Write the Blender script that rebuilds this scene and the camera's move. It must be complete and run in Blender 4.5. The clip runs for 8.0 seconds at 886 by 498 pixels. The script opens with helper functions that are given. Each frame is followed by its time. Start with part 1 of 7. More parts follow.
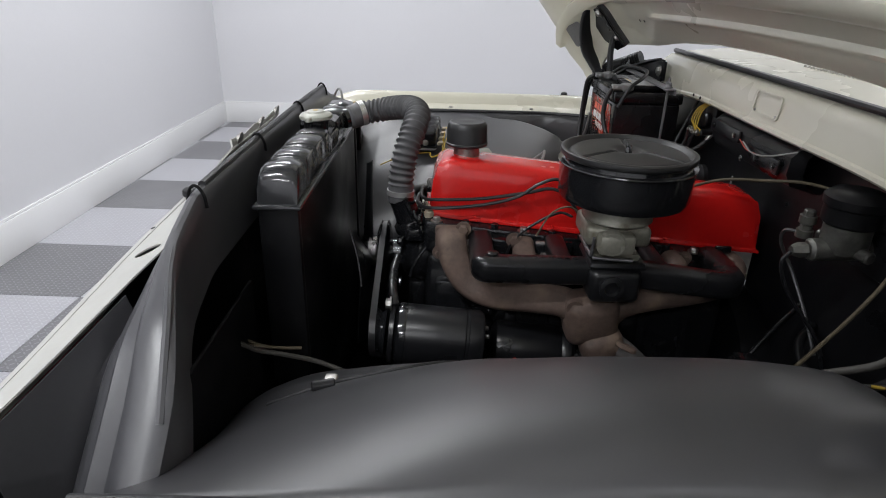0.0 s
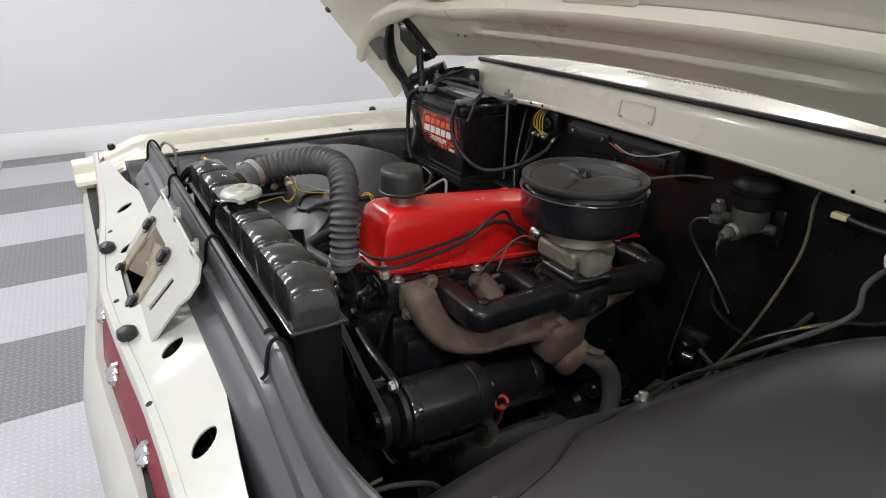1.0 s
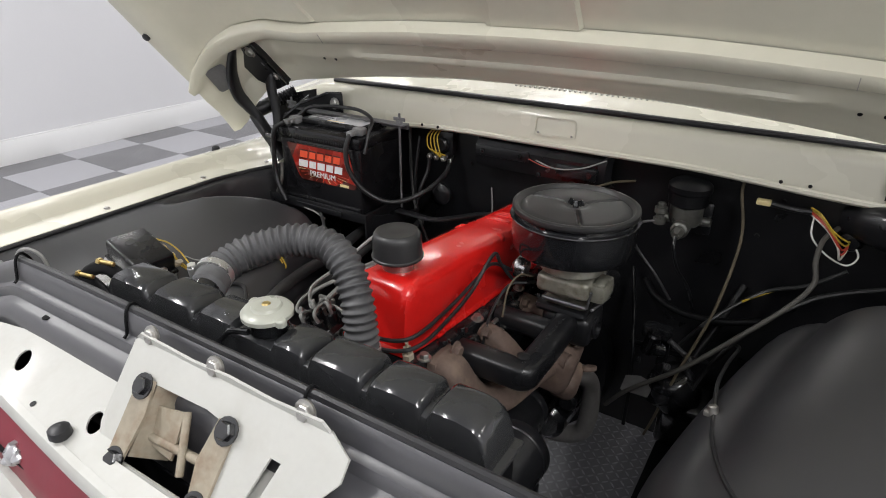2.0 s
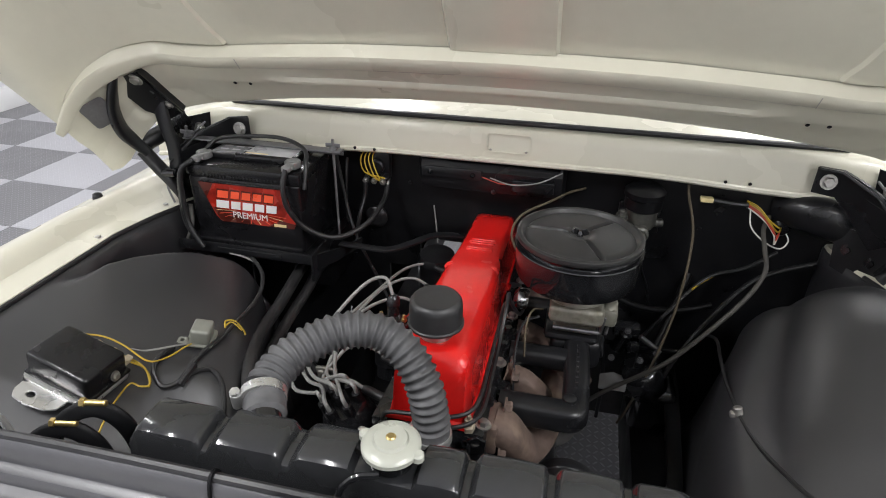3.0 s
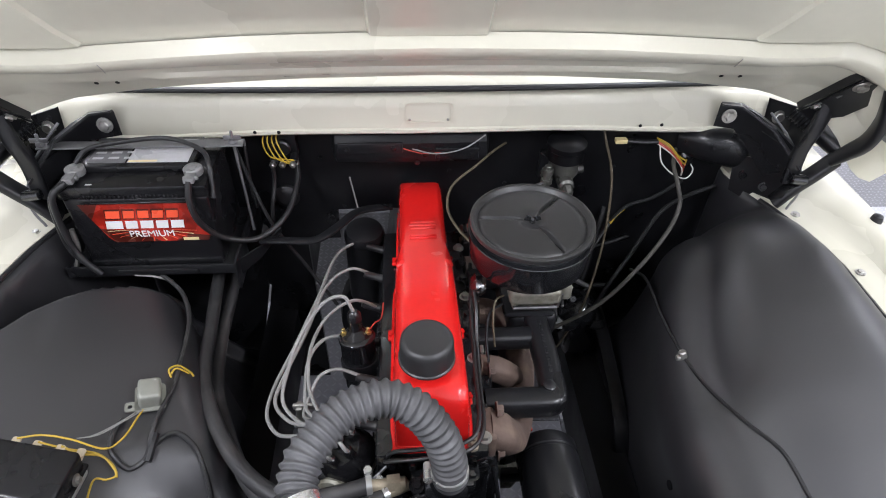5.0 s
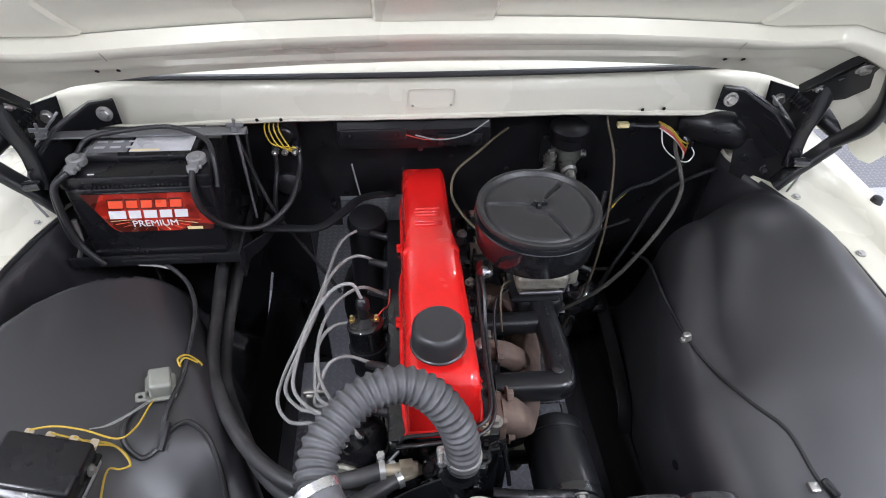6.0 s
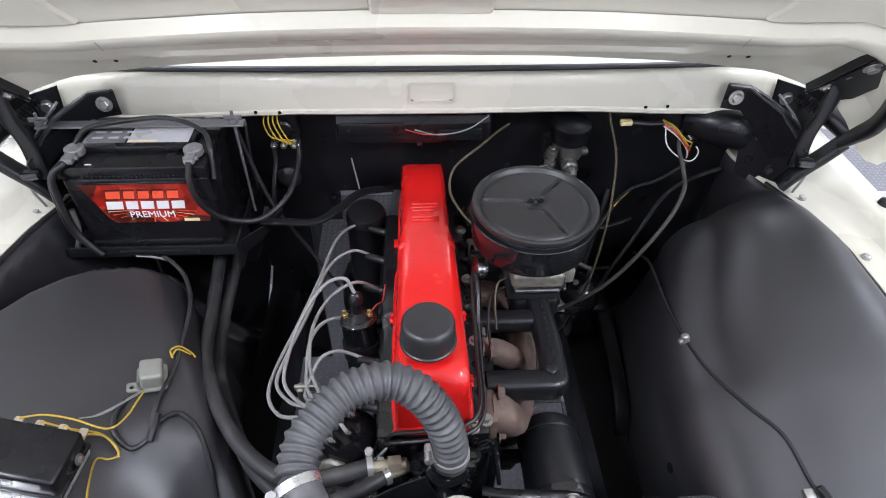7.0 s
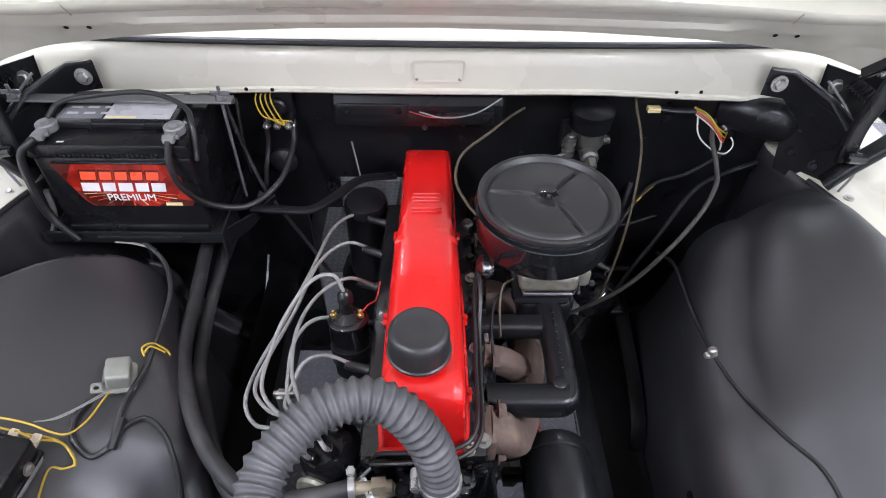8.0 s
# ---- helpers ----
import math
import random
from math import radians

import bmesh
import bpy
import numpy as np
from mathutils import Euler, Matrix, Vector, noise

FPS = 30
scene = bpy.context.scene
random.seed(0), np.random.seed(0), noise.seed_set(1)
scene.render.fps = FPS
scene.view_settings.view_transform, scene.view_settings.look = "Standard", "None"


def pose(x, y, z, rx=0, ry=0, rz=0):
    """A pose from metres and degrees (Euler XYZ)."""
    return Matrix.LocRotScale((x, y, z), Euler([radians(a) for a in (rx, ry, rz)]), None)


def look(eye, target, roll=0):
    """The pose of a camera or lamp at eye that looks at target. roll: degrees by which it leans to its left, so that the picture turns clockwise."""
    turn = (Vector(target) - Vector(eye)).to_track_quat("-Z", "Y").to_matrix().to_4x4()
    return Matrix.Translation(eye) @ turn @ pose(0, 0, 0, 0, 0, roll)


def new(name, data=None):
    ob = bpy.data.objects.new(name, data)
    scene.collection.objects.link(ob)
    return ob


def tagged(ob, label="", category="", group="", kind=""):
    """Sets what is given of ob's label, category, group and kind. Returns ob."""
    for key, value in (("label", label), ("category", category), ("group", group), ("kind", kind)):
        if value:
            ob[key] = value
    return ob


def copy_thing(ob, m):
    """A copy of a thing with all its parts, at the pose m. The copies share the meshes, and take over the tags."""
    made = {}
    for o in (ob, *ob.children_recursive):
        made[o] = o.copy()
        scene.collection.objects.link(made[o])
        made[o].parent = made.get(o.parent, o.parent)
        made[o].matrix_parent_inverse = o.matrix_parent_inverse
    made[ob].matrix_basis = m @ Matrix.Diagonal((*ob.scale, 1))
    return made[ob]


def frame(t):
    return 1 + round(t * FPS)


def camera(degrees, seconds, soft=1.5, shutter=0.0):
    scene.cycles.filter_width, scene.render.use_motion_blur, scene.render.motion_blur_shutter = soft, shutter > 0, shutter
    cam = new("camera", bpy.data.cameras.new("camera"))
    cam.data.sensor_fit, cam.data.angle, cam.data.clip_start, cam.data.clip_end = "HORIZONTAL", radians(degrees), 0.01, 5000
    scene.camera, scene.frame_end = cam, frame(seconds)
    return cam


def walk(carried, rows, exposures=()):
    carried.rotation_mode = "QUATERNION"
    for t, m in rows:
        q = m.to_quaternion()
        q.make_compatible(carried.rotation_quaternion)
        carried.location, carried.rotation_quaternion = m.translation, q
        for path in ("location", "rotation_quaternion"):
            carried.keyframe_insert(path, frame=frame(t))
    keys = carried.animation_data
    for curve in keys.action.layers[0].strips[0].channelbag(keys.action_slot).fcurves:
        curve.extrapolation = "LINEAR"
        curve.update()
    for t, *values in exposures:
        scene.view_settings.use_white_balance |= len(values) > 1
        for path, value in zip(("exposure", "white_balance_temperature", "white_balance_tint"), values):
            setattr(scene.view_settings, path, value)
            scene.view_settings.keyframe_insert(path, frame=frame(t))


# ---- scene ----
cam = camera(72.5, 8.0, soft=1.0)
PATH = [
    (0, (1.169, 0.48, 1.439), (-1.262, 0.489, 0.36), 1.6),
    (0.5, (1.032, 0.249, 1.476), (-1.299, 0.92, 0.388), 1.1),
    (1, (0.928, 0.039, 1.511), (-1.137, 1.298, 0.407), 0.9),
    (1.5, (0.73, -0.098, 1.541), (-0.95, 1.633, 0.422), 1.1),
    (1.7, (0.646, -0.136, 1.555), (-0.883, 1.732, 0.439), 0.6),
    (2.8, (0.203, -0.226, 1.64), (-0.444, 2.047, 0.422), 1.0),
    (3, (0.154, -0.198, 1.672), (-0.366, 2.083, 0.404), 0.9),
    (3.5, (0.06, -0.154, 1.748), (-0.178, 2.092, 0.344), 0.9),
    (4, (0.013, -0.094, 1.81), (-0.036, 2.059, 0.25), 1.0),
    (4.5, (-0.015, -0.048, 1.843), (0.06, 2.016, 0.168), 1.1),
    (6, (-0.069, -0.043, 1.853), (0.112, 1.915, 0.063), 1.3),
    (6.5, (-0.059, -0.045, 1.851), (0.104, 1.909, 0.055), 1.3),
    (7, (-0.039, -0.039, 1.845), (0.092, 1.915, 0.044), 1.3),
    (7.5, (-0.023, -0.015, 1.835), (0.061, 1.926, 0.017), 1.2),
    (8, (-0.004, 0.051, 1.781), (0.044, 1.968, -0.061), 1.3),
]
EXPOSURES = [(0, -1.08, 6450, 10), (0.5, -0.82, 6550, 10), (1.0, -0.90, 6650, 10), (1.7, -0.86, 6700, 10), (3.0, -0.64, 6620, 10), (4.0, -0.30, 6450, 12), (6.0, -0.20, 6050, 14), (7.0, -0.18, 6000, 15), (8.0, -0.04, 6020, 16)]
walk(cam, [(t, look(eye, target, roll)) for t, eye, target, roll in PATH], EXPOSURES)

# ---- world and light ----
world = bpy.data.worlds.new("world")
scene.world = world
world.use_nodes = True
world.node_tree.nodes["Background"].inputs[0].default_value = (0.8, 0.85, 1.0, 1)
world.node_tree.nodes["Background"].inputs[1].default_value = 0.05
scene.view_settings.exposure = 0.0

ROOM_X0, ROOM_X1, ROOM_Y0, ROOM_Y1, ROOM_H = -5.30, 4.6, -1.86, 8.2, 3.3


def lamp(name, x, y, z, sx, sy, watts, colour=(0.97, 0.98, 1.0)):
    data = bpy.data.lights.new(name, "AREA")
    data.shape, data.size, data.size_y, data.energy, data.color = "RECTANGLE", sx, sy, watts, colour
    ob = new(name, data)
    ob.matrix_world = pose(x, y, z)
    return ob


LIGHT_SPOTS = [(x, y) for x in (-3.5, -1.35, 1.5, 3.6) for y in (-0.7, 1.7, 4.1, 6.5)]
for lx, ly in LIGHT_SPOTS:
    lamp("light_glow", lx, ly, ROOM_H - 0.085, 0.10, 1.2, 82 if ly < 0 else 36)


# ---- materials ----
def material(name, colour, rough=0.5, metal=0.0, vary=0.12, scale=6.0, fine=80.0, bump=0.03, coat=0.0, dirt=None, dirt_amount=0.0, dirt_scale=9.0, rough_vary=0.12, spec=0.5):
    """A painted, cast or moulded surface: tone and gloss vary at two scales, with fine relief and optional dirt patches."""
    m = bpy.data.materials.new(name)
    m.use_nodes = True
    t = m.node_tree
    n, link = t.nodes, t.links
    b = n["Principled BSDF"]
    co = n.new("ShaderNodeTexCoord")
    big = n.new("ShaderNodeTexNoise")
    big.inputs["Scale"].default_value, big.inputs["Detail"].default_value = scale, 4
    small = n.new("ShaderNodeTexNoise")
    small.inputs["Scale"].default_value, small.inputs["Detail"].default_value = fine, 3
    link.new(co.outputs["Object"], big.inputs["Vector"])
    link.new(co.outputs["Object"], small.inputs["Vector"])
    mixer = n.new("ShaderNodeMath")
    mixer.operation = "MULTIPLY_ADD"
    link.new(small.outputs["Fac"], mixer.inputs[0])
    mixer.inputs[1].default_value = 0.45
    link.new(big.outputs["Fac"], mixer.inputs[2])
    ramp = n.new("ShaderNodeMapRange")
    ramp.inputs["From Min"].default_value, ramp.inputs["From Max"].default_value = 0.4, 1.05
    ramp.inputs["To Min"].default_value, ramp.inputs["To Max"].default_value = 1 - vary, 1 + vary
    link.new(mixer.outputs[0], ramp.inputs["Value"])
    tint = n.new("ShaderNodeVectorMath")
    tint.operation = "SCALE"
    tint.inputs[0].default_value = colour
    link.new(ramp.outputs[0], tint.inputs["Scale"])
    out = tint.outputs[0]
    if dirt:
        patch = n.new("ShaderNodeTexNoise")
        patch.inputs["Scale"].default_value, patch.inputs["Detail"].default_value = dirt_scale, 6
        link.new(co.outputs["Object"], patch.inputs["Vector"])
        cut = n.new("ShaderNodeMapRange")
        cut.inputs["From Min"].default_value, cut.inputs["From Max"].default_value = 0.5, 0.72
        cut.inputs["To Max"].default_value = dirt_amount
        link.new(patch.outputs["Fac"], cut.inputs["Value"])
        mix = n.new("ShaderNodeMix")
        mix.data_type = "RGBA"
        link.new(cut.outputs[0], mix.inputs["Factor"])
        link.new(out, mix.inputs["A"])
        mix.inputs["B"].default_value = (*dirt, 1)
        out = mix.outputs["Result"]
    link.new(out, b.inputs["Base Color"])
    gloss = n.new("ShaderNodeMapRange")
    gloss.inputs["From Min"].default_value, gloss.inputs["From Max"].default_value = 0.3, 0.75
    gloss.inputs["To Min"].default_value = max(0.02, rough - rough_vary)
    gloss.inputs["To Max"].default_value = min(1.0, rough + rough_vary)
    link.new(big.outputs["Fac"], gloss.inputs["Value"])
    link.new(gloss.outputs[0], b.inputs["Roughness"])
    b.inputs["Metallic"].default_value = metal
    b.inputs["Coat Weight"].default_value = coat
    b.inputs["Coat Roughness"].default_value = 0.08
    b.inputs["Specular IOR Level"].default_value = spec
    if bump:
        rel = n.new("ShaderNodeBump")
        rel.inputs["Strength"].default_value, rel.inputs["Distance"].default_value = bump, 0.002
        link.new(mixer.outputs[0], rel.inputs["Height"])
        link.new(rel.outputs[0], b.inputs["Normal"])
    return m


CREAM = material("cream_enamel", (0.585, 0.567, 0.468), 0.28, vary=0.03, scale=3, fine=30, bump=0.01, coat=0.4, rough_vary=0.05)
CREAM_DULL = material("cream_underside", (0.66, 0.64, 0.525), 0.34, vary=0.05, scale=3, fine=40, bump=0.012, coat=0.45, rough_vary=0.08)
WHITE_PAINT = material("white_enamel", (0.49, 0.49, 0.46), 0.42, vary=0.05, scale=4, fine=140, bump=0.05, coat=0.12, dirt=(0.35, 0.32, 0.27), dirt_amount=0.15, dirt_scale=30)
BLACK_SATIN = material("satin_black_paint", (0.0095, 0.0098, 0.0112), 0.30, vary=0.15, scale=5, fine=120, bump=0.04, rough_vary=0.05, spec=0.42)
BLACK_GLOSS = material("gloss_black_paint", (0.010, 0.0105, 0.012), 0.15, vary=0.2, scale=8, fine=90, bump=0.06, coat=0.5, rough_vary=0.06)
BLACK_BLOCK = material("black_engine_paint", (0.009, 0.0095, 0.011), 0.24, vary=0.3, scale=14, fine=160, bump=0.22, rough_vary=0.12, coat=0.3)
FIREWALL = material("firewall_black_paint", (0.0055, 0.0057, 0.0068), 0.36, vary=0.3, scale=7, fine=60, bump=0.10, dirt=(0.017, 0.0165, 0.017), dirt_amount=0.35, dirt_scale=16, spec=0.4)
BLACK_DULL = material("dusty_black_paint", (0.0045, 0.0047, 0.0056), 0.45, vary=0.3, scale=7, fine=90, bump=0.06, dirt=(0.010, 0.0097, 0.0095), dirt_amount=0.3, dirt_scale=14, spec=0.18)
APRON = material("black_apron_paint", (0.017, 0.017, 0.0197), 0.43, vary=0.08, scale=4, fine=220, bump=0.02, rough_vary=0.03, spec=0.95)
RED = material("red_enamel", (0.62, 0.012, 0.010), 0.26, vary=0.10, scale=9, fine=110, bump=0.03, coat=0.45, rough_vary=0.05)
RUBBER = material("black_rubber", (0.016, 0.016, 0.0178), 0.42, vary=0.25, scale=12, fine=150, bump=0.10)
HOSE_GREY = material("weathered_grey_rubber", (0.068, 0.068, 0.071), 0.58, vary=0.25, scale=14, fine=160, bump=0.12, dirt=(0.17, 0.17, 0.175), dirt_amount=0.5, dirt_scale=22)
PLASTIC = material("black_plastic", (0.0085, 0.0085, 0.0098), 0.28, vary=0.12, scale=8, fine=140, bump=0.04, rough_vary=0.06, spec=0.38)
HOSE_DARK = material("aged_black_hose", (0.024, 0.024, 0.025), 0.46, vary=0.3, scale=14, fine=140, bump=0.12, dirt=(0.085, 0.083, 0.080), dirt_amount=0.45, dirt_scale=18)
CAP_RUBBER = material("moulded_cap_black", (0.026, 0.026, 0.027), 0.40, vary=0.10, scale=9, fine=180, bump=0.05, rough_vary=0.04)
LID_BLACK = material("eggshell_black_paint", (0.021, 0.021, 0.0215), 0.40, vary=0.10, scale=9, fine=180, bump=0.04, rough_vary=0.03)
LEAD = material("dull_lead", (0.24, 0.24, 0.24), 0.55, metal=0.4, vary=0.3, scale=40, fine=200, bump=0.2)
STRAP_GREY = material("dark_zinc_strap", (0.17, 0.17, 0.175), 0.42, metal=0.4, vary=0.2, scale=20, fine=160, bump=0.05)
IRON = material("heat_browned_iron", (0.108, 0.074, 0.060), 0.74, vary=0.45, scale=16, fine=120, bump=0.55, dirt=(0.23, 0.165, 0.115), dirt_amount=0.7, dirt_scale=20)
CAST_GREY = material("dull_zinc_casting", (0.25, 0.245, 0.205), 0.45, metal=0.45, vary=0.25, scale=20, fine=160, bump=0.2, dirt=(0.085, 0.07, 0.035), dirt_amount=0.75, dirt_scale=38)
CHROME = material("bright_plated_steel", (0.62, 0.62, 0.63), 0.24, metal=1.0, vary=0.1, scale=20, fine=120, bump=0.03)
STEEL = material("worn_steel", (0.45, 0.44, 0.42), 0.38, metal=0.9, vary=0.25, scale=30, fine=200, bump=0.1, dirt=(0.10, 0.08, 0.06), dirt_amount=0.5, dirt_scale=60)
BRASS = material("brass", (0.55, 0.42, 0.18), 0.35, metal=0.9, vary=0.2, scale=30)
GREY_METAL = material("grey_zinc_cover", (0.40, 0.39, 0.36), 0.48, metal=0.4, vary=0.15, scale=18, bump=0.05)
TAN_STEEL = material("tan_primer_steel", (0.31, 0.27, 0.205), 0.55, vary=0.25, scale=20, fine=120, bump=0.15, dirt=(0.16, 0.09, 0.05), dirt_amount=0.7, dirt_scale=40)
WIRE_GREY = material("grey_wire", (0.22, 0.22, 0.212), 0.45, vary=0.15, scale=20, bump=0.02)
TANK_BLACK = material("tank_black_paint", (0.024, 0.025, 0.027), 0.15, vary=0.12, scale=9, fine=120, bump=0.06, rough_vary=0.03, spec=0.7)
RELAY_GREY = material("dull_grey_can", (0.23, 0.235, 0.205), 0.5, metal=0.3, vary=0.15, scale=18, bump=0.05)
ZINC = material("dull_zinc_plate", (0.62, 0.62, 0.61), 0.33, metal=0.8, vary=0.12, scale=30, fine=160, bump=0.05)
FITTING = material("tarnished_brass", (0.50, 0.43, 0.32), 0.5, metal=0.5, vary=0.25, scale=40, fine=160, bump=0.1)
MASTER_GREY = material("oily_grey_casting", (0.135, 0.135, 0.122), 0.36, metal=0.55, vary=0.3, scale=24, fine=160, bump=0.15, dirt=(0.03, 0.03, 0.03), dirt_amount=0.7, dirt_scale=30)
ROD_STEEL = material("dark_steel", (0.16, 0.16, 0.165), 0.4, metal=0.8, vary=0.2, scale=30, bump=0.05)
PIPE = material("dull_steel_pipe", (0.15, 0.145, 0.14), 0.55, metal=0.35, vary=0.25, scale=14, fine=120, bump=0.1, dirt=(0.10, 0.075, 0.05), dirt_amount=0.6, dirt_scale=12)
WIRE_BLACK = material("black_wire", (0.013, 0.013, 0.014), 0.42, vary=0.2, scale=20, bump=0.04)
WIRE_YELLOW = material("yellow_wire", (0.43, 0.29, 0.025), 0.5, vary=0.15, scale=30, bump=0.02)
WIRE_RED = material("red_wire", (0.5, 0.05, 0.03), 0.45, vary=0.15, scale=30, bump=0.02)
WIRE_WHITE = material("white_wire", (0.65, 0.64, 0.6), 0.45, vary=0.1, scale=30, bump=0.02)
TAPE = material("tan_loom_tape", (0.085, 0.068, 0.042), 0.75, vary=0.3, scale=40, fine=200, bump=0.2)
CAP_WHITE = material("aged_white_cap", (0.42, 0.43, 0.375), 0.35, metal=0.1, vary=0.06, scale=14, bump=0.02, dirt=(0.40, 0.40, 0.34), dirt_amount=0.4, dirt_scale=24)
LABEL_RED = material("red_label", (0.30, 0.016, 0.008), 0.28, vary=0.9, scale=16, fine=60, bump=0.0)
LABEL_DARK = material("dark_red_label", (0.07, 0.012, 0.008), 0.28, vary=0.5, scale=16, fine=60, bump=0.0)
LETTER_WHITE = material("white_print", (0.75, 0.75, 0.74), 0.35, vary=0.03, bump=0)
LETTER_RED = material("orange_red_print", (0.85, 0.10, 0.04), 0.35, vary=0.05, bump=0)
LABEL_GREY = material("silver_sticker", (0.42, 0.42, 0.43), 0.35, vary=0.1, bump=0)
LOOM_GREY = material("grey_loom_tape", (0.050, 0.047, 0.042), 0.7, vary=0.3, scale=40, fine=200, bump=0.2)
SUPPORT_BLACK = material("sheen_black_paint", (0.060, 0.060, 0.066), 0.36, vary=0.15, scale=5, fine=120, bump=0.03, rough_vary=0.04, spec=0.9)
LABEL_YELLOW = material("cream_sticker", (0.75, 0.62, 0.32), 0.4, vary=0.08, bump=0)
GRILLE_RED = material("dark_red_paint", (0.20, 0.016, 0.030), 0.48, vary=0.1, scale=8, fine=120, bump=0.04)
WALL = material("white_wall_paint", (0.70, 0.70, 0.72), 0.55, vary=0.02, scale=1.2, fine=60, bump=0.03)
TRIM = material("white_trim_paint", (0.82, 0.82, 0.82), 0.45, vary=0.015, scale=2, fine=60, bump=0.0, rough_vary=0.03)
CEILING = material("white_ceiling_paint", (0.78, 0.78, 0.78), 0.8, vary=0.02, scale=1.5, fine=60, bump=0.04)
SUBFLOOR = material("concrete", (0.2, 0.2, 0.2), 0.8, vary=0.2, scale=3, bump=0.1)
GLOW = bpy.data.materials.new("lit_tube")
GLOW.use_nodes = True
GLOW.node_tree.nodes["Principled BSDF"].inputs["Emission Color"].default_value = (1, 0.97, 0.94, 1)
GLOW.node_tree.nodes["Principled BSDF"].inputs["Emission Strength"].default_value = 12


def tile_material(name, colour):
    """Moulded plastic tile with a raised diamond-plate pattern."""
    m = material(name, colour, 0.38, vary=0.10, scale=2.5, fine=60, bump=0.0)
    t = m.node_tree
    n, link = t.nodes, t.links
    co = n["Texture Coordinate"]
    heights = []
    for turn, shift in ((45, 0.0), (-45, 0.5)):
        mp = n.new("ShaderNodeMapping")
        mp.vector_type = "TEXTURE"
        mp.inputs["Rotation"].default_value[2] = radians(turn)
        mp.inputs["Scale"].default_value = (0.036, 0.036, 1)
        link.new(co.outputs["Object"], mp.inputs["Vector"])
        last = mp.outputs[0]
        for op, value in (("ADD", (shift, shift, 0)), ("FRACTION", None), ("SUBTRACT", (0.5, 0.5, 0)), ("MULTIPLY", (3.0, 9.5, 0)), ("LENGTH", None)):
            step = n.new("ShaderNodeVectorMath")
            step.operation = op
            link.new(last, step.inputs[0])
            if value:
                step.inputs[1].default_value = value
            last = step.outputs["Value" if op == "LENGTH" else "Vector"]
        r = n.new("ShaderNodeMapRange")
        r.inputs["From Min"].default_value, r.inputs["From Max"].default_value = 0.7, 1.1
        r.inputs["To Min"].default_value, r.inputs["To Max"].default_value = 1.0, 0.0
        link.new(last, r.inputs["Value"])
        heights.append(r.outputs[0])
    add = n.new("ShaderNodeMath")
    add.operation = "MAXIMUM"
    link.new(heights[0], add.inputs[0])
    link.new(heights[1], add.inputs[1])
    rel = n.new("ShaderNodeBump")
    rel.inputs["Strength"].default_value, rel.inputs["Distance"].default_value = 0.8, 0.0015
    b = n["Principled BSDF"]
    paint = b.inputs["Base Color"].links[0].from_socket
    # adds a lighter tint to the raised bars of the pattern
    worn = n.new("ShaderNodeMix")
    worn.data_type, worn.blend_type = "RGBA", "ADD"
    worn.inputs["B"].default_value = (0.13, 0.13, 0.135, 1)
    fade = n.new("ShaderNodeMath")
    fade.operation = "MULTIPLY"
    link.new(add.outputs[0], fade.inputs[0])
    fade.inputs[1].default_value = 0.6
    link.new(fade.outputs[0], worn.inputs["Factor"])
    link.new(paint, worn.inputs["A"])
    link.new(worn.outputs["Result"], b.inputs["Base Color"])
    link.new(add.outputs[0], rel.inputs["Height"])
    link.new(rel.outputs[0], n["Principled BSDF"].inputs["Normal"])
    return m


TILE_LIGHT = tile_material("light_grey_tile", (0.42, 0.42, 0.45))
TILE_DARK = tile_material("dark_grey_tile", (0.17, 0.17, 0.18))


# ---- builders ----
def thing(name, label, category, base=(0, 0, 0), group="", kind=""):
    ob = new(name)
    ob.location = base
    return tagged(ob, label, category, group, kind)


def place_of(ob):
    v = Vector((0, 0, 0))
    while ob:
        v = v + ob.location
        ob = ob.parent
    return v


def finish(bm, mat, name, smooth=40):
    bmesh.ops.recalc_face_normals(bm, faces=bm.faces)
    me = bpy.data.meshes.new(name)
    bm.to_mesh(me)
    bm.free()
    for p in me.polygons:
        p.use_smooth = True
    if smooth < 180:
        me.set_sharp_from_angle(angle=radians(smooth))
    me.materials.append(mat)
    return me


def part(name, bm, mat, parent=None, label="", smooth=40):
    """One mesh object, built in world places, under its thing or part."""
    me = finish(bm, mat, name, smooth)
    ob = new(name, me)
    if parent:
        me.transform(Matrix.Translation(-place_of(parent)))
        ob.parent = parent
    if label:
        ob["label"] = label
    return ob


def solo(name, bm, mat, label, category, group="", kind="", smooth=40):
    return tagged(part(name, bm, mat, None, "", smooth), label, category, group, kind)


def bevelled(bm, width, segments=2):
    if width:
        bmesh.ops.bevel(bm, geom=[e for e in bm.edges if len(e.link_faces) == 2 and e.calc_face_angle(0) > 0.5], offset=width, segments=segments, profile=0.5, affect="EDGES", clamp_overlap=True)
    return bm


def box(x0, x1, y0, y1, z0, z1, bevel=0.0, segments=2, turn=None):
    bm = bmesh.new()
    bmesh.ops.create_cube(bm, size=1)
    bmesh.ops.scale(bm, vec=(abs(x1 - x0), abs(y1 - y0), abs(z1 - z0)), verts=bm.verts)
    bevelled(bm, bevel, segments)
    if turn:
        bmesh.ops.rotate(bm, matrix=Euler([radians(a) for a in turn]).to_matrix(), verts=bm.verts)
    bmesh.ops.translate(bm, vec=((x0 + x1) / 2, (y0 + y1) / 2, (z0 + z1) / 2), verts=bm.verts)
    return bm


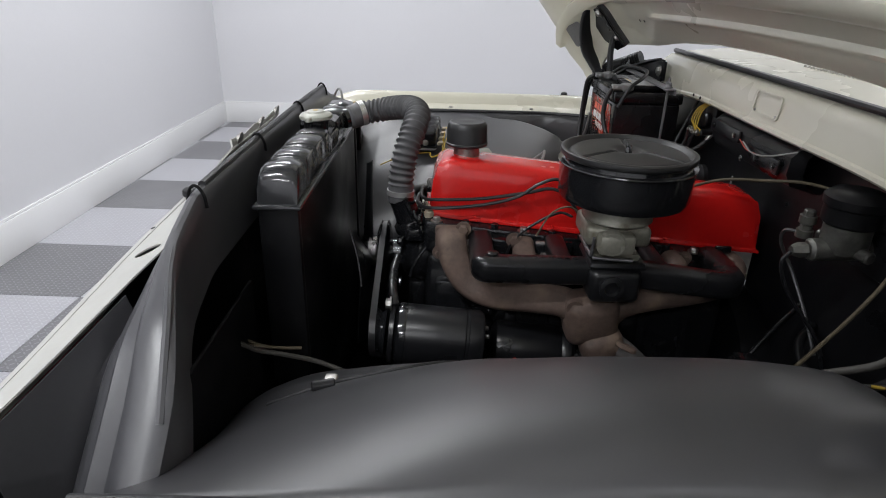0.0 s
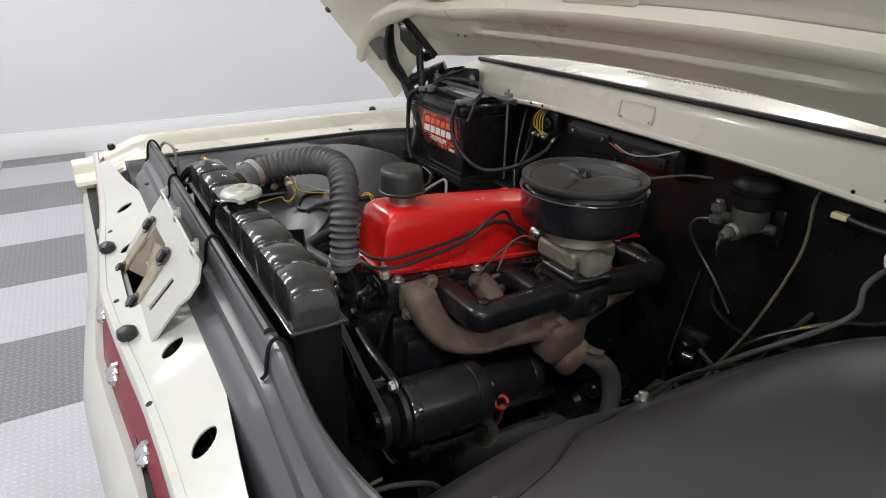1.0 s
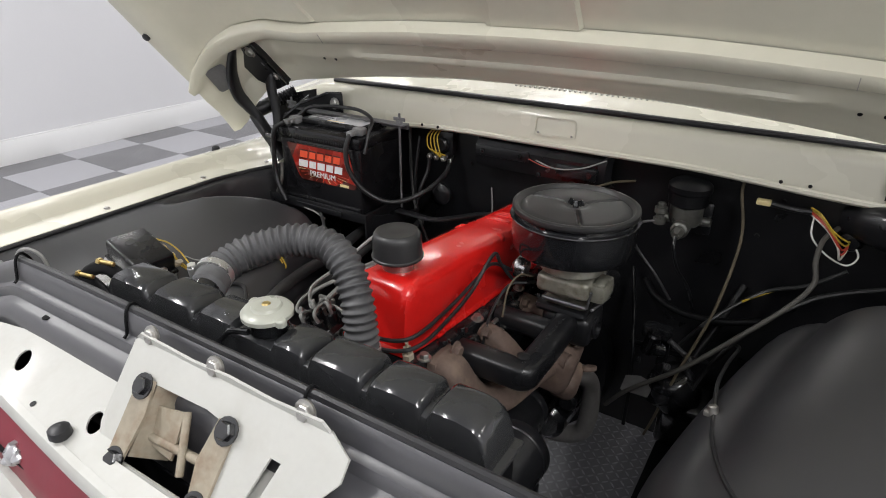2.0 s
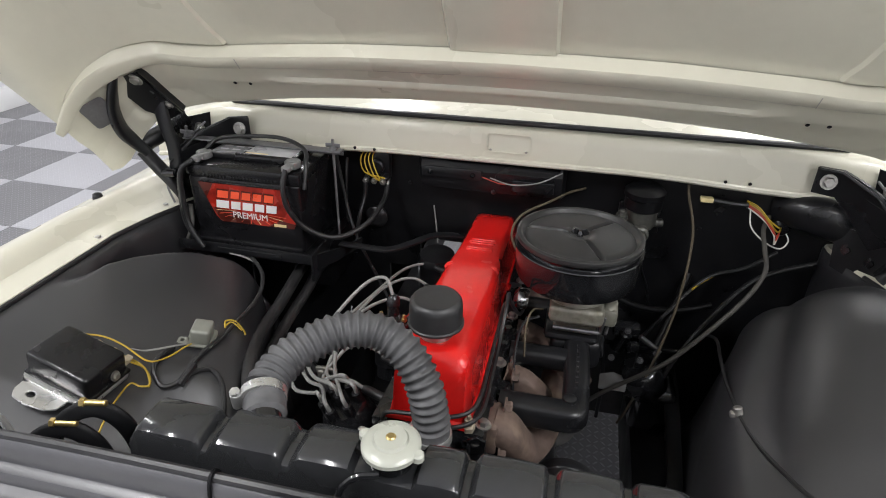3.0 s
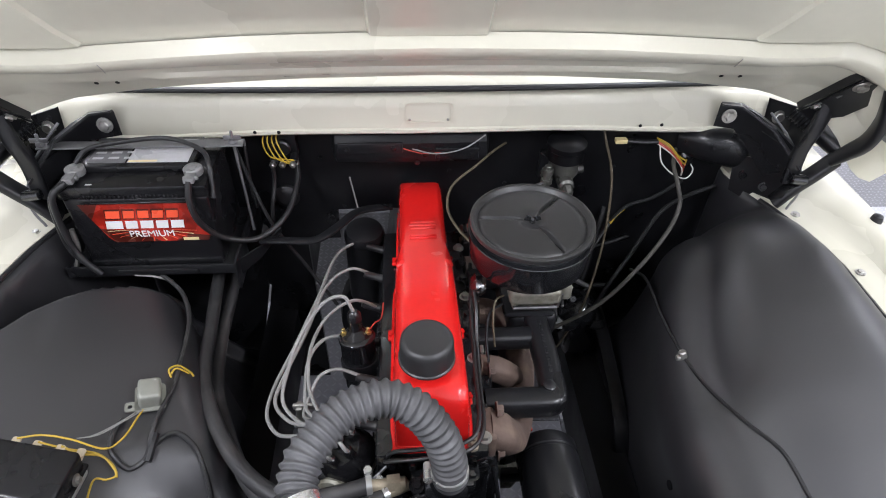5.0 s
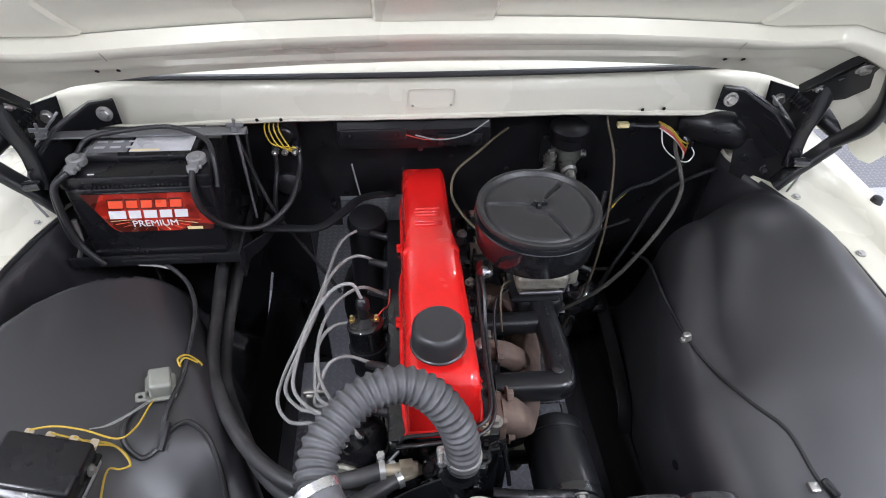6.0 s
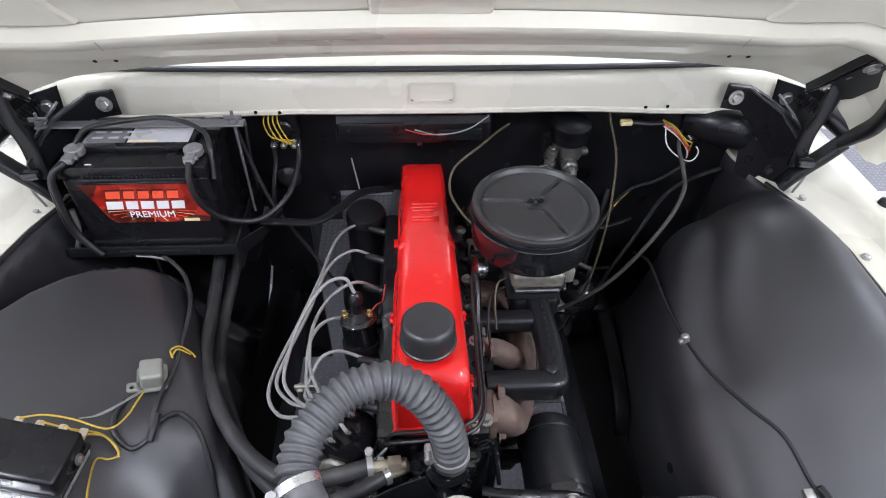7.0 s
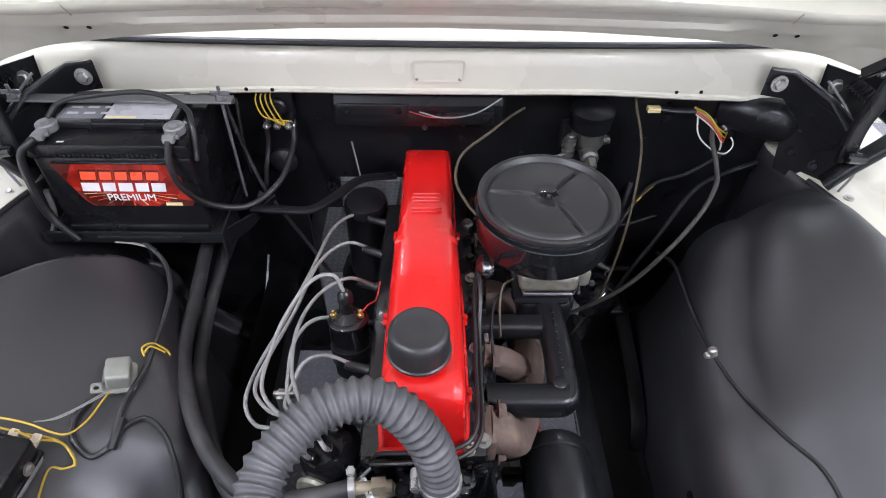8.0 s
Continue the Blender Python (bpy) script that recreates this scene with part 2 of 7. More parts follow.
def join(*bms):
    out = bms[0]
    for other in bms[1:]:
        me = bpy.data.meshes.new("tmp")
        other.to_mesh(me)
        other.free()
        out.from_mesh(me)
        bpy.data.meshes.remove(me)
    return out


def axis_matrix(p0, p1):
    d = Vector(p1) - Vector(p0)
    return Matrix.Translation(p0) @ d.to_track_quat("Z", "Y").to_matrix().to_4x4()


def lathe(profile, p0=(0, 0, 0), p1=(0, 0, 1), seg=32, spin=0.0):
    """Turns (radius, height) pairs round the line that starts at p0 and goes towards p1."""
    bm = bmesh.new()
    rings = []
    for r, z in profile:
        if r < 1e-6:
            rings.append([bm.verts.new((0, 0, z))])
        else:
            rings.append([bm.verts.new((r * math.cos(2 * math.pi * k / seg + spin), r * math.sin(2 * math.pi * k / seg + spin), z)) for k in range(seg)])
    for a, b in zip(rings, rings[1:]):
        for k in range(seg):
            q = (k + 1) % seg
            if len(a) == 1 and len(b) == 1:
                continue
            if len(a) == 1:
                bm.faces.new((a[0], b[k], b[q]))
            elif len(b) == 1:
                bm.faces.new((a[k], b[0], a[q]))
            else:
                bm.faces.new((a[k], b[k], b[q], a[q]))
    for ring in (rings[0], rings[-1]):
        if len(ring) > 2:
            bm.faces.new(ring)
    bmesh.ops.transform(bm, matrix=axis_matrix(p0, p1), verts=bm.verts)
    return bm


def rod(p0, p1, r, seg=12, bevel=None, r1=None):
    ln = (Vector(p1) - Vector(p0)).length
    r1 = r if r1 is None else r1
    b = min(r * 0.25, ln * 0.2) if bevel is None else bevel
    prof = [(r - b, 0), (r, b), (r1, ln - b), (r1 - b, ln)] if b else [(r, 0), (r1, ln)]
    return lathe(prof, p0, p1, seg)


def bolt(p, direction, r=0.008, h=0.006, washer=True):
    """A hexagon head, with its washer."""
    p, d = Vector(p), Vector(direction).normalized()
    bm = lathe([(r, 0), (r, h * 0.8), (r * 0.85, h)], p, p + d, 6)
    if washer:
        bm = join(bm, lathe([(r * 1.5, -0.001), (r * 1.5, 0.0015)], p, p + d, 14))
    return bm


def spline(points, steps=8):
    """A smooth curve through the points."""
    p = [Vector(q) for q in points]
    if len(p) < 3:
        return p
    p = [2 * p[0] - p[1]] + p + [2 * p[-1] - p[-2]]
    out = []
    for a, b, c, d in zip(p, p[1:], p[2:], p[3:]):
        for k in range(steps):
            t = k / steps
            out.append(0.5 * (2 * b + (c - a) * t + (2 * a - 5 * b + 4 * c - d) * t * t + (3 * b - a - 3 * c + d) * t ** 3))
    return out + [p[-2]]


def tube(points, r, seg=10, steps=8, ripple=None, flat=1.0, smooth_path=True, square=1.0):
    """A round bar along a smooth curve. r: one radius or a function of the way (0 to 1). ripple: (pitch, depth) of corrugations."""
    path = spline(points, steps) if smooth_path else [Vector(q) for q in points]
    if ripple:
        pitch, depth = ripple
        dist = [0.0]
        for a, b in zip(path, path[1:]):
            dist.append(dist[-1] + (b - a).length)
        count = int(dist[-1] / pitch * 8)
        fresh = []
        k = 0
        for i in range(count + 1):
            want = dist[-1] * i / count
            while k < len(path) - 2 and dist[k + 1] < want:
                k += 1
            f = (want - dist[k]) / max(1e-9, dist[k + 1] - dist[k])
            fresh.append(path[k].lerp(path[k + 1], min(1, f)))
        path = fresh
    bm = bmesh.new()
    rings = []
    up = Vector((0, 0, 1))
    n = len(path)
    side = None
    for i, p in enumerate(path):
        d = (path[min(i + 1, n - 1)] - path[max(i - 1, 0)]).normalized()
        if side is None:
            side = d.cross(up) if abs(d.dot(up)) < 0.95 else d.cross(Vector((0, 1, 0)))
        side = (side - d * side.dot(d)).normalized()
        over = side.cross(d)
        rad = r(i / (n - 1)) if callable(r) else r
        if ripple:
            c = math.cos(2 * math.pi * i / 8)
            rad += ripple[1] * (c if c > 0 else c * 0.6)
        turn = [(math.cos(2 * math.pi * k / seg), math.sin(2 * math.pi * k / seg)) for k in range(seg)]
        if square != 1.0:
            turn = [(math.copysign(abs(c) ** square, c), math.copysign(abs(s) ** square, s)) for c, s in turn]
        rings.append([bm.verts.new(p + side * (rad * c) + over * (rad * flat * s)) for c, s in turn])
    for a, b in zip(rings, rings[1:]):
        for k in range(seg):
            q = (k + 1) % seg
            bm.faces.new((a[k], a[q], b[q], b[k]))
    bm.faces.new(rings[0])
    bm.faces.new(rings[-1])
    return bm


def loft(rows, thickness=0.0, closed=False, down=None):
    """A sheet through rows of points; with thickness it becomes a shell, grown along down or its own normals."""
    bm = bmesh.new()
    grid = [[bm.verts.new(p) for p in row] for row in rows]
    for a, b in zip(grid, grid[1:]):
        m = len(a)
        for k in range(m if closed else m - 1):
            bm.faces.new((a[k], a[(k + 1) % m], b[(k + 1) % m], b[k]))
    if thickness:
        bm.normal_update()
        if down is not None:
            ret = bmesh.ops.extrude_face_region(bm, geom=list(bm.faces))
            bmesh.ops.translate(bm, vec=Vector(down) * thickness, verts=[g for g in ret["geom"] if isinstance(g, bmesh.types.BMVert)])
        else:
            bmesh.ops.solidify(bm, geom=list(bm.faces), thickness=thickness)
    return bm


def plate(outline, thickness, m=None, bevel=0.0, holes=()):
    """A flat plate: an outline in x, y (and holes in it), given its thickness along z and then put at the pose m."""
    bm = bmesh.new()
    loops = []
    for ring in (outline, *holes):
        vs = [bm.verts.new((x, y, 0)) for x, y in ring]
        loops += [bm.edges.new((vs[i], vs[(i + 1) % len(vs)])) for i in range(len(vs))]
    if holes:
        bmesh.ops.triangle_fill(bm, use_beauty=True, use_dissolve=False, edges=loops)
    else:
        bm.faces.new([e.verts[0] for e in loops])
    ret = bmesh.ops.extrude_face_region(bm, geom=list(bm.faces))
    bmesh.ops.translate(bm, vec=(0, 0, thickness), verts=[g for g in ret["geom"] if isinstance(g, bmesh.types.BMVert)])
    bmesh.ops.recalc_face_normals(bm, faces=bm.faces)
    if bevel:
        bevelled(bm, bevel, 1)
    if m is not None:
        bmesh.ops.transform(bm, matrix=m, verts=bm.verts)
    return bm


def rounded(w, h, r, n=4):
    """The outline of a rectangle with round corners, centred."""
    pts = []
    for cx, cy, a0 in ((w / 2 - r, h / 2 - r, 0), (-w / 2 + r, h / 2 - r, 90), (-w / 2 + r, -h / 2 + r, 180), (w / 2 - r, -h / 2 + r, 270)):
        for k in range(n + 1):
            a = radians(a0 + 90 * k / n)
            pts.append((cx + r * math.cos(a), cy + r * math.sin(a)))
    return pts


def oval(cx, cy, a, b, n=20, turn=0.0):
    c, s = math.cos(turn), math.sin(turn)
    return [(cx + a * math.cos(2 * math.pi * k / n) * c - b * math.sin(2 * math.pi * k / n) * s, cy + a * math.cos(2 * math.pi * k / n) * s + b * math.sin(2 * math.pi * k / n) * c) for k in range(n)]


def basis(o, ux, uy):
    """A pose whose x and y run along ux and uy from o."""
    ux, uy = Vector(ux).normalized(), Vector(uy)
    uz = ux.cross(uy).normalized()
    uy = uz.cross(ux)
    return Matrix(((ux.x, uy.x, uz.x, o[0]), (ux.y, uy.y, uz.y, o[1]), (ux.z, uy.z, uz.z, o[2]), (0, 0, 0, 1)))


def bent(x, table):
    """The value at x of a line through (x, value) pairs."""
    if x <= table[0][0]:
        return table[0][1]
    for (a, u), (b, v) in zip(table, table[1:]):
        if x <= b:
            return u + (v - u) * (x - a) / (b - a)
    return table[-1][1]


def ease(x, a, b):
    t = min(1, max(0, (x - a) / (b - a)))
    return t * t * (3 - 2 * t)


def lettering(text, size, m, mat, parent, extrude=0.0006, name="lettering"):
    cu = bpy.data.curves.new(name, "FONT")
    cu.body, cu.size, cu.extrude, cu.align_x, cu.align_y = text, size, extrude, "CENTER", "CENTER"
    tmp = bpy.data.objects.new(name, cu)
    scene.collection.objects.link(tmp)
    me = bpy.data.meshes.new_from_object(tmp.evaluated_get(bpy.context.evaluated_depsgraph_get()))
    bpy.data.objects.remove(tmp)
    me.transform(m)
    me.transform(Matrix.Translation(-place_of(parent)))
    me.materials.clear()
    me.materials.append(mat)
    me.name = name
    ob = new(name, me)
    ob.parent = parent
    return ob

# ---- room ----
solo("subfloor", box(ROOM_X0, ROOM_X1, ROOM_Y0, ROOM_Y1, -0.10, -0.014), SUBFLOOR, "concrete slab under the floor tiles", "floor", kind="structure")
WT = 0.15
solo("wall_west", box(ROOM_X0 - WT, ROOM_X0, ROOM_Y0, ROOM_Y1, -0.1, ROOM_H), WALL, "plain white painted wall", "wall", kind="structure")
solo("wall_south", box(ROOM_X0 - WT, ROOM_X1 + WT, ROOM_Y0 - WT, ROOM_Y0, -0.1, ROOM_H), WALL, "plain white painted wall", "wall", kind="structure")
solo("wall_east", box(ROOM_X1, ROOM_X1 + WT, ROOM_Y0, ROOM_Y1, -0.1, ROOM_H), WALL, "plain white painted wall", "wall", kind="structure")
solo("wall_north", box(ROOM_X0 - WT, ROOM_X1 + WT, ROOM_Y1, ROOM_Y1 + WT, -0.1, ROOM_H), WALL, "plain white painted wall", "wall", kind="structure")
solo("ceiling", box(ROOM_X0 - WT, ROOM_X1 + WT, ROOM_Y0 - WT, ROOM_Y1 + WT, ROOM_H, ROOM_H + 0.12), CEILING, "white painted ceiling", "ceiling", kind="structure")
BASE_H = 0.218
for x0, x1, y0, y1 in ((ROOM_X0, ROOM_X0 + 0.018, ROOM_Y0 + 0.018, ROOM_Y1), (ROOM_X0, ROOM_X1, ROOM_Y0, ROOM_Y0 + 0.018)):
    solo("baseboard", join(box(x0, x1, y0, y1, 0, BASE_H - 0.016, 0.002), box(x0, x1 - 0.006 * (x1 - x0 < 1), y0, y1 - 0.006 * (y1 - y0 < 1), BASE_H - 0.016, BASE_H, 0.003)), TRIM, "tall white painted baseboard along the wall", "baseboard", kind="structure")

light = thing("ceiling_light", "slim white ceiling light with a lit tube", "light", (LIGHT_SPOTS[0][0], LIGHT_SPOTS[0][1], ROOM_H), "ceiling lights")
lx, ly = LIGHT_SPOTS[0]
part("housing", box(lx - 0.06, lx + 0.06, ly - 0.63, ly + 0.63, ROOM_H - 0.05, ROOM_H - 0.001, 0.008), TRIM, light)
part("tube", rod((lx, ly - 0.6, ROOM_H - 0.066), (lx, ly + 0.6, ROOM_H - 0.066), 0.014, 12), GLOW, light, "lit glass tube")
for sx, sy in LIGHT_SPOTS[1:]:
    copy_thing(light, pose(sx, sy, ROOM_H))

# ---- truck body ----
TRUCK = thing("pickup_truck", "cream pickup truck with its hood raised over a black engine bay", "truck", (0, 0, 0))

# hood: a crowned skin leaning back from the cowl
HOOD_D = Vector((0, -0.616, 0.788))
HOOD_N = Vector((0, -0.788, -0.616))
HOOD_O = Vector((0, 1.111, 1.261))


def hood_drop(x):
    return 0.17 * ease(abs(x), 0.72, 0.96) + 0.012 * min(1, (x / 0.6) ** 2)


def hood_at(x, s, below=0.0):
    return HOOD_O + Vector((x, 0, 0)) + HOOD_D * s + HOOD_N * (hood_drop(x) + below)


# the rear lip: way up the hood and depth below its plane, from the middle outwards
LIP_S = [(0, 0.067), (0.24, 0.063), (0.47, 0.048), (0.56, 0.039), (0.69, 0.024), (0.74, 0.032), (0.79, 0.058), (0.82, 0.078), (0.87, 0.055), (0.915, 0.018), (0.945, -0.012), (1.0, -0.03)]
LIP_N = [(0, -0.022), (0.24, -0.020), (0.47, -0.0148), (0.56, -0.0102), (0.69, -0.002), (0.74, 0.012), (0.79, 0.052), (0.82, 0.085), (0.87, 0.125), (0.915, 0.160), (0.945, 0.185), (1.0, 0.20)]


def eased(a, table):
    """A value between the table's pairs, rounded over its bends."""
    return sum(bent(a + d, table) * w for d, w in ((-0.03, 0.15), (-0.015, 0.2), (0, 0.3), (0.015, 0.2), (0.03, 0.15)))


def lip(x):
    return eased(abs(x), LIP_S), eased(abs(x), LIP_N)


def hood_half(s):
    """Half the hood's width, which narrows towards the rear corners."""
    return bent(s, [(0, 0.95), (0.33, 0.985), (0.6, 1.0)])


def hood_skin(x, g):
    s0, n0 = lip(x)
    s = s0 + (1.22 - s0) * g
    x = x * hood_half(s)
    back = 1 - ease(s, s0, s0 + 0.10)
    return HOOD_O + Vector((x, 0, 0)) + HOOD_D * s + HOOD_N * (hood_drop(x) + (n0 - 0.007 - hood_drop(x)) * back)


xs = [-1.0 + 2.0 * k / 64 for k in range(65)]
hood = part("hood", loft([[hood_skin(x, g) for x in xs] for g in (0, 0.008, 0.02, 0.04, 0.06, 0.085, 0.11, 0.15, 0.2, 0.28, 0.38, 0.5, 0.65, 0.82, 1.0)], 0.010, down=-HOOD_N), CREAM_DULL, TRUCK, "raised cream hood seen from below", 60)


def brace_top(x):
    """How far up the hood the rear cross brace reaches."""
    a = abs(x)
    return bent(a, [(0, 0.262), (0.3, 0.257), (0.52, 0.245), (0.62, 0.238), (0.68, 0.238), (0.745, 0.246), (0.807, 0.262), (0.845, 0.260), (0.89, 0.235), (0.945, 0.17)])


# the brace above its lip: share of the way up from the foot of the rib, depth
BRACE = [(0.0, 0.012), (0.08, 0.013), (0.13, 0.020), (0.20, 0.020), (0.25, 0.013), (0.55, 0.015), (0.62, 0.027), (0.66, 0.029), (0.88, 0.033), (0.95, 0.029), (1.0, 0.002)]


def brace_depth(x, f, d):
    if 0.1 < f < 0.22:
        d = 0.013 + (d - 0.013) * (1 - ease(abs(x), 0.48, 0.51))
    pad = ease(abs(x), 0.62, 0.70)
    return d + (min(d, 0.013) - d) * pad * (f < 0.6)


def brace_at(x, row):
    s0, n0 = lip(x)
    foot = max(0.135, s0 + 0.05) * (1 - 0.3 * ease(abs(x), 0.86, 0.93))
    if row < 4:
        k, lift = ((0.0, -0.005), (0.0, 0.0), (0.16, 0.003), (0.20, 0.0005))[row]
        n1 = hood_drop(x) + brace_depth(x, 0, 0.012)
        return HOOD_O + Vector((x, 0, 0)) + HOOD_D * (s0 + (foot - s0) * k) + HOOD_N * (n0 + (n1 - n0) * k + lift)
    f, d = BRACE[row - 4]
    return hood_at(x, foot + (brace_top(x) - foot) * f, brace_depth(x, f, d))


bx = [-0.945 + 1.89 * k / 80 for k in range(81)]
part("rear_brace", loft([[brace_at(x, row) for x in bx] for row in range(4 + len(BRACE))]), CREAM_DULL, hood, "pressed cream cross brace", 50)
part("centre_stiffener", loft([[hood_at(x, s, d) for x, d in ((-0.103, 0.0), (-0.097, 0.009), (0.0, 0.010), (0.097, 0.009), (0.103, 0.0))] for s in (0.262, 0.267, 0.6, 1.18)], 0.003, down=-HOOD_N), CREAM_DULL, hood)
for sgn in (-1, 1):
    rows = []
    for f in (0, 0.06, 0.2, 0.45, 0.75, 1.0):
        inner = 0.565 + 0.125 * f ** 0.7
        rows.append([hood_at(sgn * x, (brace_top(x) + 0.006) * (1 - f) + 1.0 * f, d) for x, d in ((inner, 0.0), (inner + 0.006, 0.006), (inner + 0.03, 0.0065), (0.74, 0.006), (0.79, 0.005), (0.815, 0.0))])
    part("side_stiffener", loft(rows, 0.003, down=-HOOD_N), CREAM_DULL, hood)
    part("seam", box(-0.0006, 0.0006, -0.014, 0.014, -0.0005, 0.0005), GREY_METAL, hood).matrix_basis = basis(hood_at(sgn * 0.545, 0.222, 0.0330), (1, 0, 0), HOOD_D)
    for px, ps in ((0.560, 0.136), (0.596, 0.137)):
        part("drain_hole", lathe([(0.004, 0), (0.004, 0.001)], hood_at(sgn * px, ps, 0.0132), hood_at(sgn * px, ps, 0.04), 10), BLACK_DULL, hood)
    part("access_hole", plate(rounded(0.055, 0.075, 0.010), 0.0015, basis(hood_at(sgn * 0.868, 0.158, 0.0230), hood_at(sgn * 0.90, 0.158) - hood_at(sgn * 0.84, 0.158), HOOD_D)), STRAP_GREY, hood, "dark access opening")
    part("bumper_stud", lathe([(0.010, -0.002), (0.010, 0.006), (0.006, 0.009)], hood_at(sgn * 0.965, 0.325), hood_at(sgn * 0.965, 0.325, 0.1), 12), RUBBER, hood)

# cowl
def cowl_y(x):
    return 1.090 + 0.040 * min(1.3, abs(x / 0.665)) ** 2


def cowl_z(x):
    return -0.012 * (x / 0.665) ** 2 - 0.05 * ease(abs(x), 0.70, 0.95)


cx = [-0.95 + 1.90 * k / 46 for k in range(47)]
prof = [(0.035, 1.190), (0.0, 1.192), (-0.005, 1.197), (-0.004, 1.203), (0.0, 1.206), (0.004, 1.248), (0.010, 1.268), (0.020, 1.276), (0.034, 1.277), (0.06, 1.284), (0.25, 1.300), (0.45, 1.315)]
cowl = part("cowl_panel", loft([[(x, cowl_y(x) + dy, z + cowl_z(x) - 0.018 * ease(abs(x), 0.25, 0.66) * (z < 1.21)) for x in cx] for dy, z in prof], 0.003), CREAM, TRUCK, "cream cowl panel")
part("cowl_seal", tube([(x, cowl_y(x) + 0.022, 1.283 + cowl_z(x)) for x in cx if abs(x) < 0.71], 0.0065, 8, 2), RUBBER, TRUCK, "black rubber sealing strip")
for k in range(44):
    x = -0.17 + 0.57 * k / 43
    part("vent_slot", box(x - 0.0028, x + 0.0028, cowl_y(x) + 0.150, cowl_y(x) + 0.186, 1.288 + cowl_z(x), 1.2960 + cowl_z(x), 0.0008, 1), GREY_METAL, cowl)
m = basis((0.006, cowl_y(0) + 0.0022, 1.2395), (1, 0, 0), (0, 0.09, 1))
part("embossed_plate", plate(rounded(0.100, 0.044, 0.009), 0.0022, m, 0, [rounded(0.093, 0.037, 0.007)]), CREAM, cowl)
for sx in (-1, 1):
    part("rivet", lathe([(0.003, 0), (0.002, 0.002)], (0.006 + sx * 0.040, cowl_y(0) + 0.0006, 1.224), (0.006 + sx * 0.040, 0.5, 1.224), 8), STEEL, cowl)
for x in (-0.36, -0.31, 0.47, 0.52):
    part("rivet", lathe([(0.004, 0), (0.003, 0.002)], (x, cowl_y(x) - 0.005, 1.200 + cowl_z(x)), (x, 0.5, 1.200 + cowl_z(x)), 8), BLACK_DULL, cowl)

# firewall, open below at the tunnel
def wall_sheet(outline):
    return plate(outline, 0.015, basis((0, 1.165, 0), (1, 0, 0), (0, 0, 1)))


part("firewall", join(box(-0.84, 0.84, 1.150, 1.165, 0.95, 1.200), box(-0.30, -0.215, 1.150, 1.165, 0.86, 0.95), box(-0.02, 0.375, 1.150, 1.165, 0.465, 0.95), box(0.375, 0.90, 1.150, 1.165, 0.34, 0.95),
    wall_sheet([(-0.90, 0.30), (-0.5140, 0.30), (-0.4235, 0.70), (-0.4225, 0.95), (-0.90, 0.95)]), wall_sheet([(-0.5045, 0.30), (-0.30, 0.30), (-0.30, 0.95), (-0.4225, 0.95), (-0.4225, 0.705), (-0.4160, 0.70)])), FIREWALL, TRUCK, "black painted firewall")
part("toe_board", loft([[(x, y, z) for x in (-0.90, 0.90)] for y, z in ((1.168, 0.955), (1.35, 0.845), (1.6, 0.71), (3.4, 0.66))], 0.003), BLACK_DULL, TRUCK, "black toe board and cab floor")
for sgn in (-1, 1):
    part("rocker_panel", box(sgn * 0.90, sgn * 0.93, 1.35, 3.4, 0.42, 0.68, 0.01), CREAM, TRUCK, "cream rocker panel")
part("heater_duct", join(loft([[(x, y, z) for y, z in ((1.149, 1.186), (1.100 + e, 1.184), (1.086 + e, 1.170), (1.084 + e, 1.140), (1.096 + e, 1.118), (1.149, 1.106))] for x, e in ((-0.205, 0.03), (-0.196, 0.004), (-0.12, 0.0), (0.06, 0.0), (0.132, 0.004), (0.140, 0.03))]), box(-0.19, -0.05, 1.0785, 1.086, 1.150, 1.176, 0.003), box(0.02, 0.115, 1.0790, 1.086, 1.132, 1.160, 0.003)), BLACK_SATIN, TRUCK, "dark sheet metal duct on the firewall")
for x, z in ((-0.17, 1.163), (-0.07, 1.163), (0.035, 1.146), (0.10, 1.146), (-0.02, 1.128)):
    part("duct_screw", bolt((x, 1.078, z), (0, -1, 0.1), 0.004, 0.003), BLACK_GLOSS, TRUCK)
duct = tube([(0.600, 1.160, 1.128), (0.640, 1.128, 1.134), (0.690, 1.112, 1.130), (0.735, 1.118, 1.112), (0.760, 1.15, 1.085)], lambda t: 0.026 + 0.010 * math.sin(math.pi * t), 20, 8, flat=1.15, square=0.8)
part("cowl_drain_duct", duct, BLACK_SATIN, TRUCK, "rounded black pressing under the cowl")
part("duct_screw", bolt((0.742, 1.075, 1.098), (0.3, -1, 0.2), 0.009, 0.006), STEEL, TRUCK)

# fenders
FENDER = [(0.815, 1.048), (0.818, 1.056), (0.850, 1.060), (0.872, 1.063), (0.885, 1.078), (0.897, 1.090), (0.912, 1.093), (0.95, 1.082), (0.985, 1.05), (1.002, 0.97), (1.01, 0.85), (1.0, 0.68), (0.975, 0.52)]


def fender_in(y):
    return bent(y, [(0.1, 0.0), (0.80, 0.0), (0.90, 0.022), (0.98, 0.050), (1.06, 0.085), (1.12, 0.10)])


def fender_fall(y, z):
    return z - 0.05 * ease(-y, -0.20, -0.02)


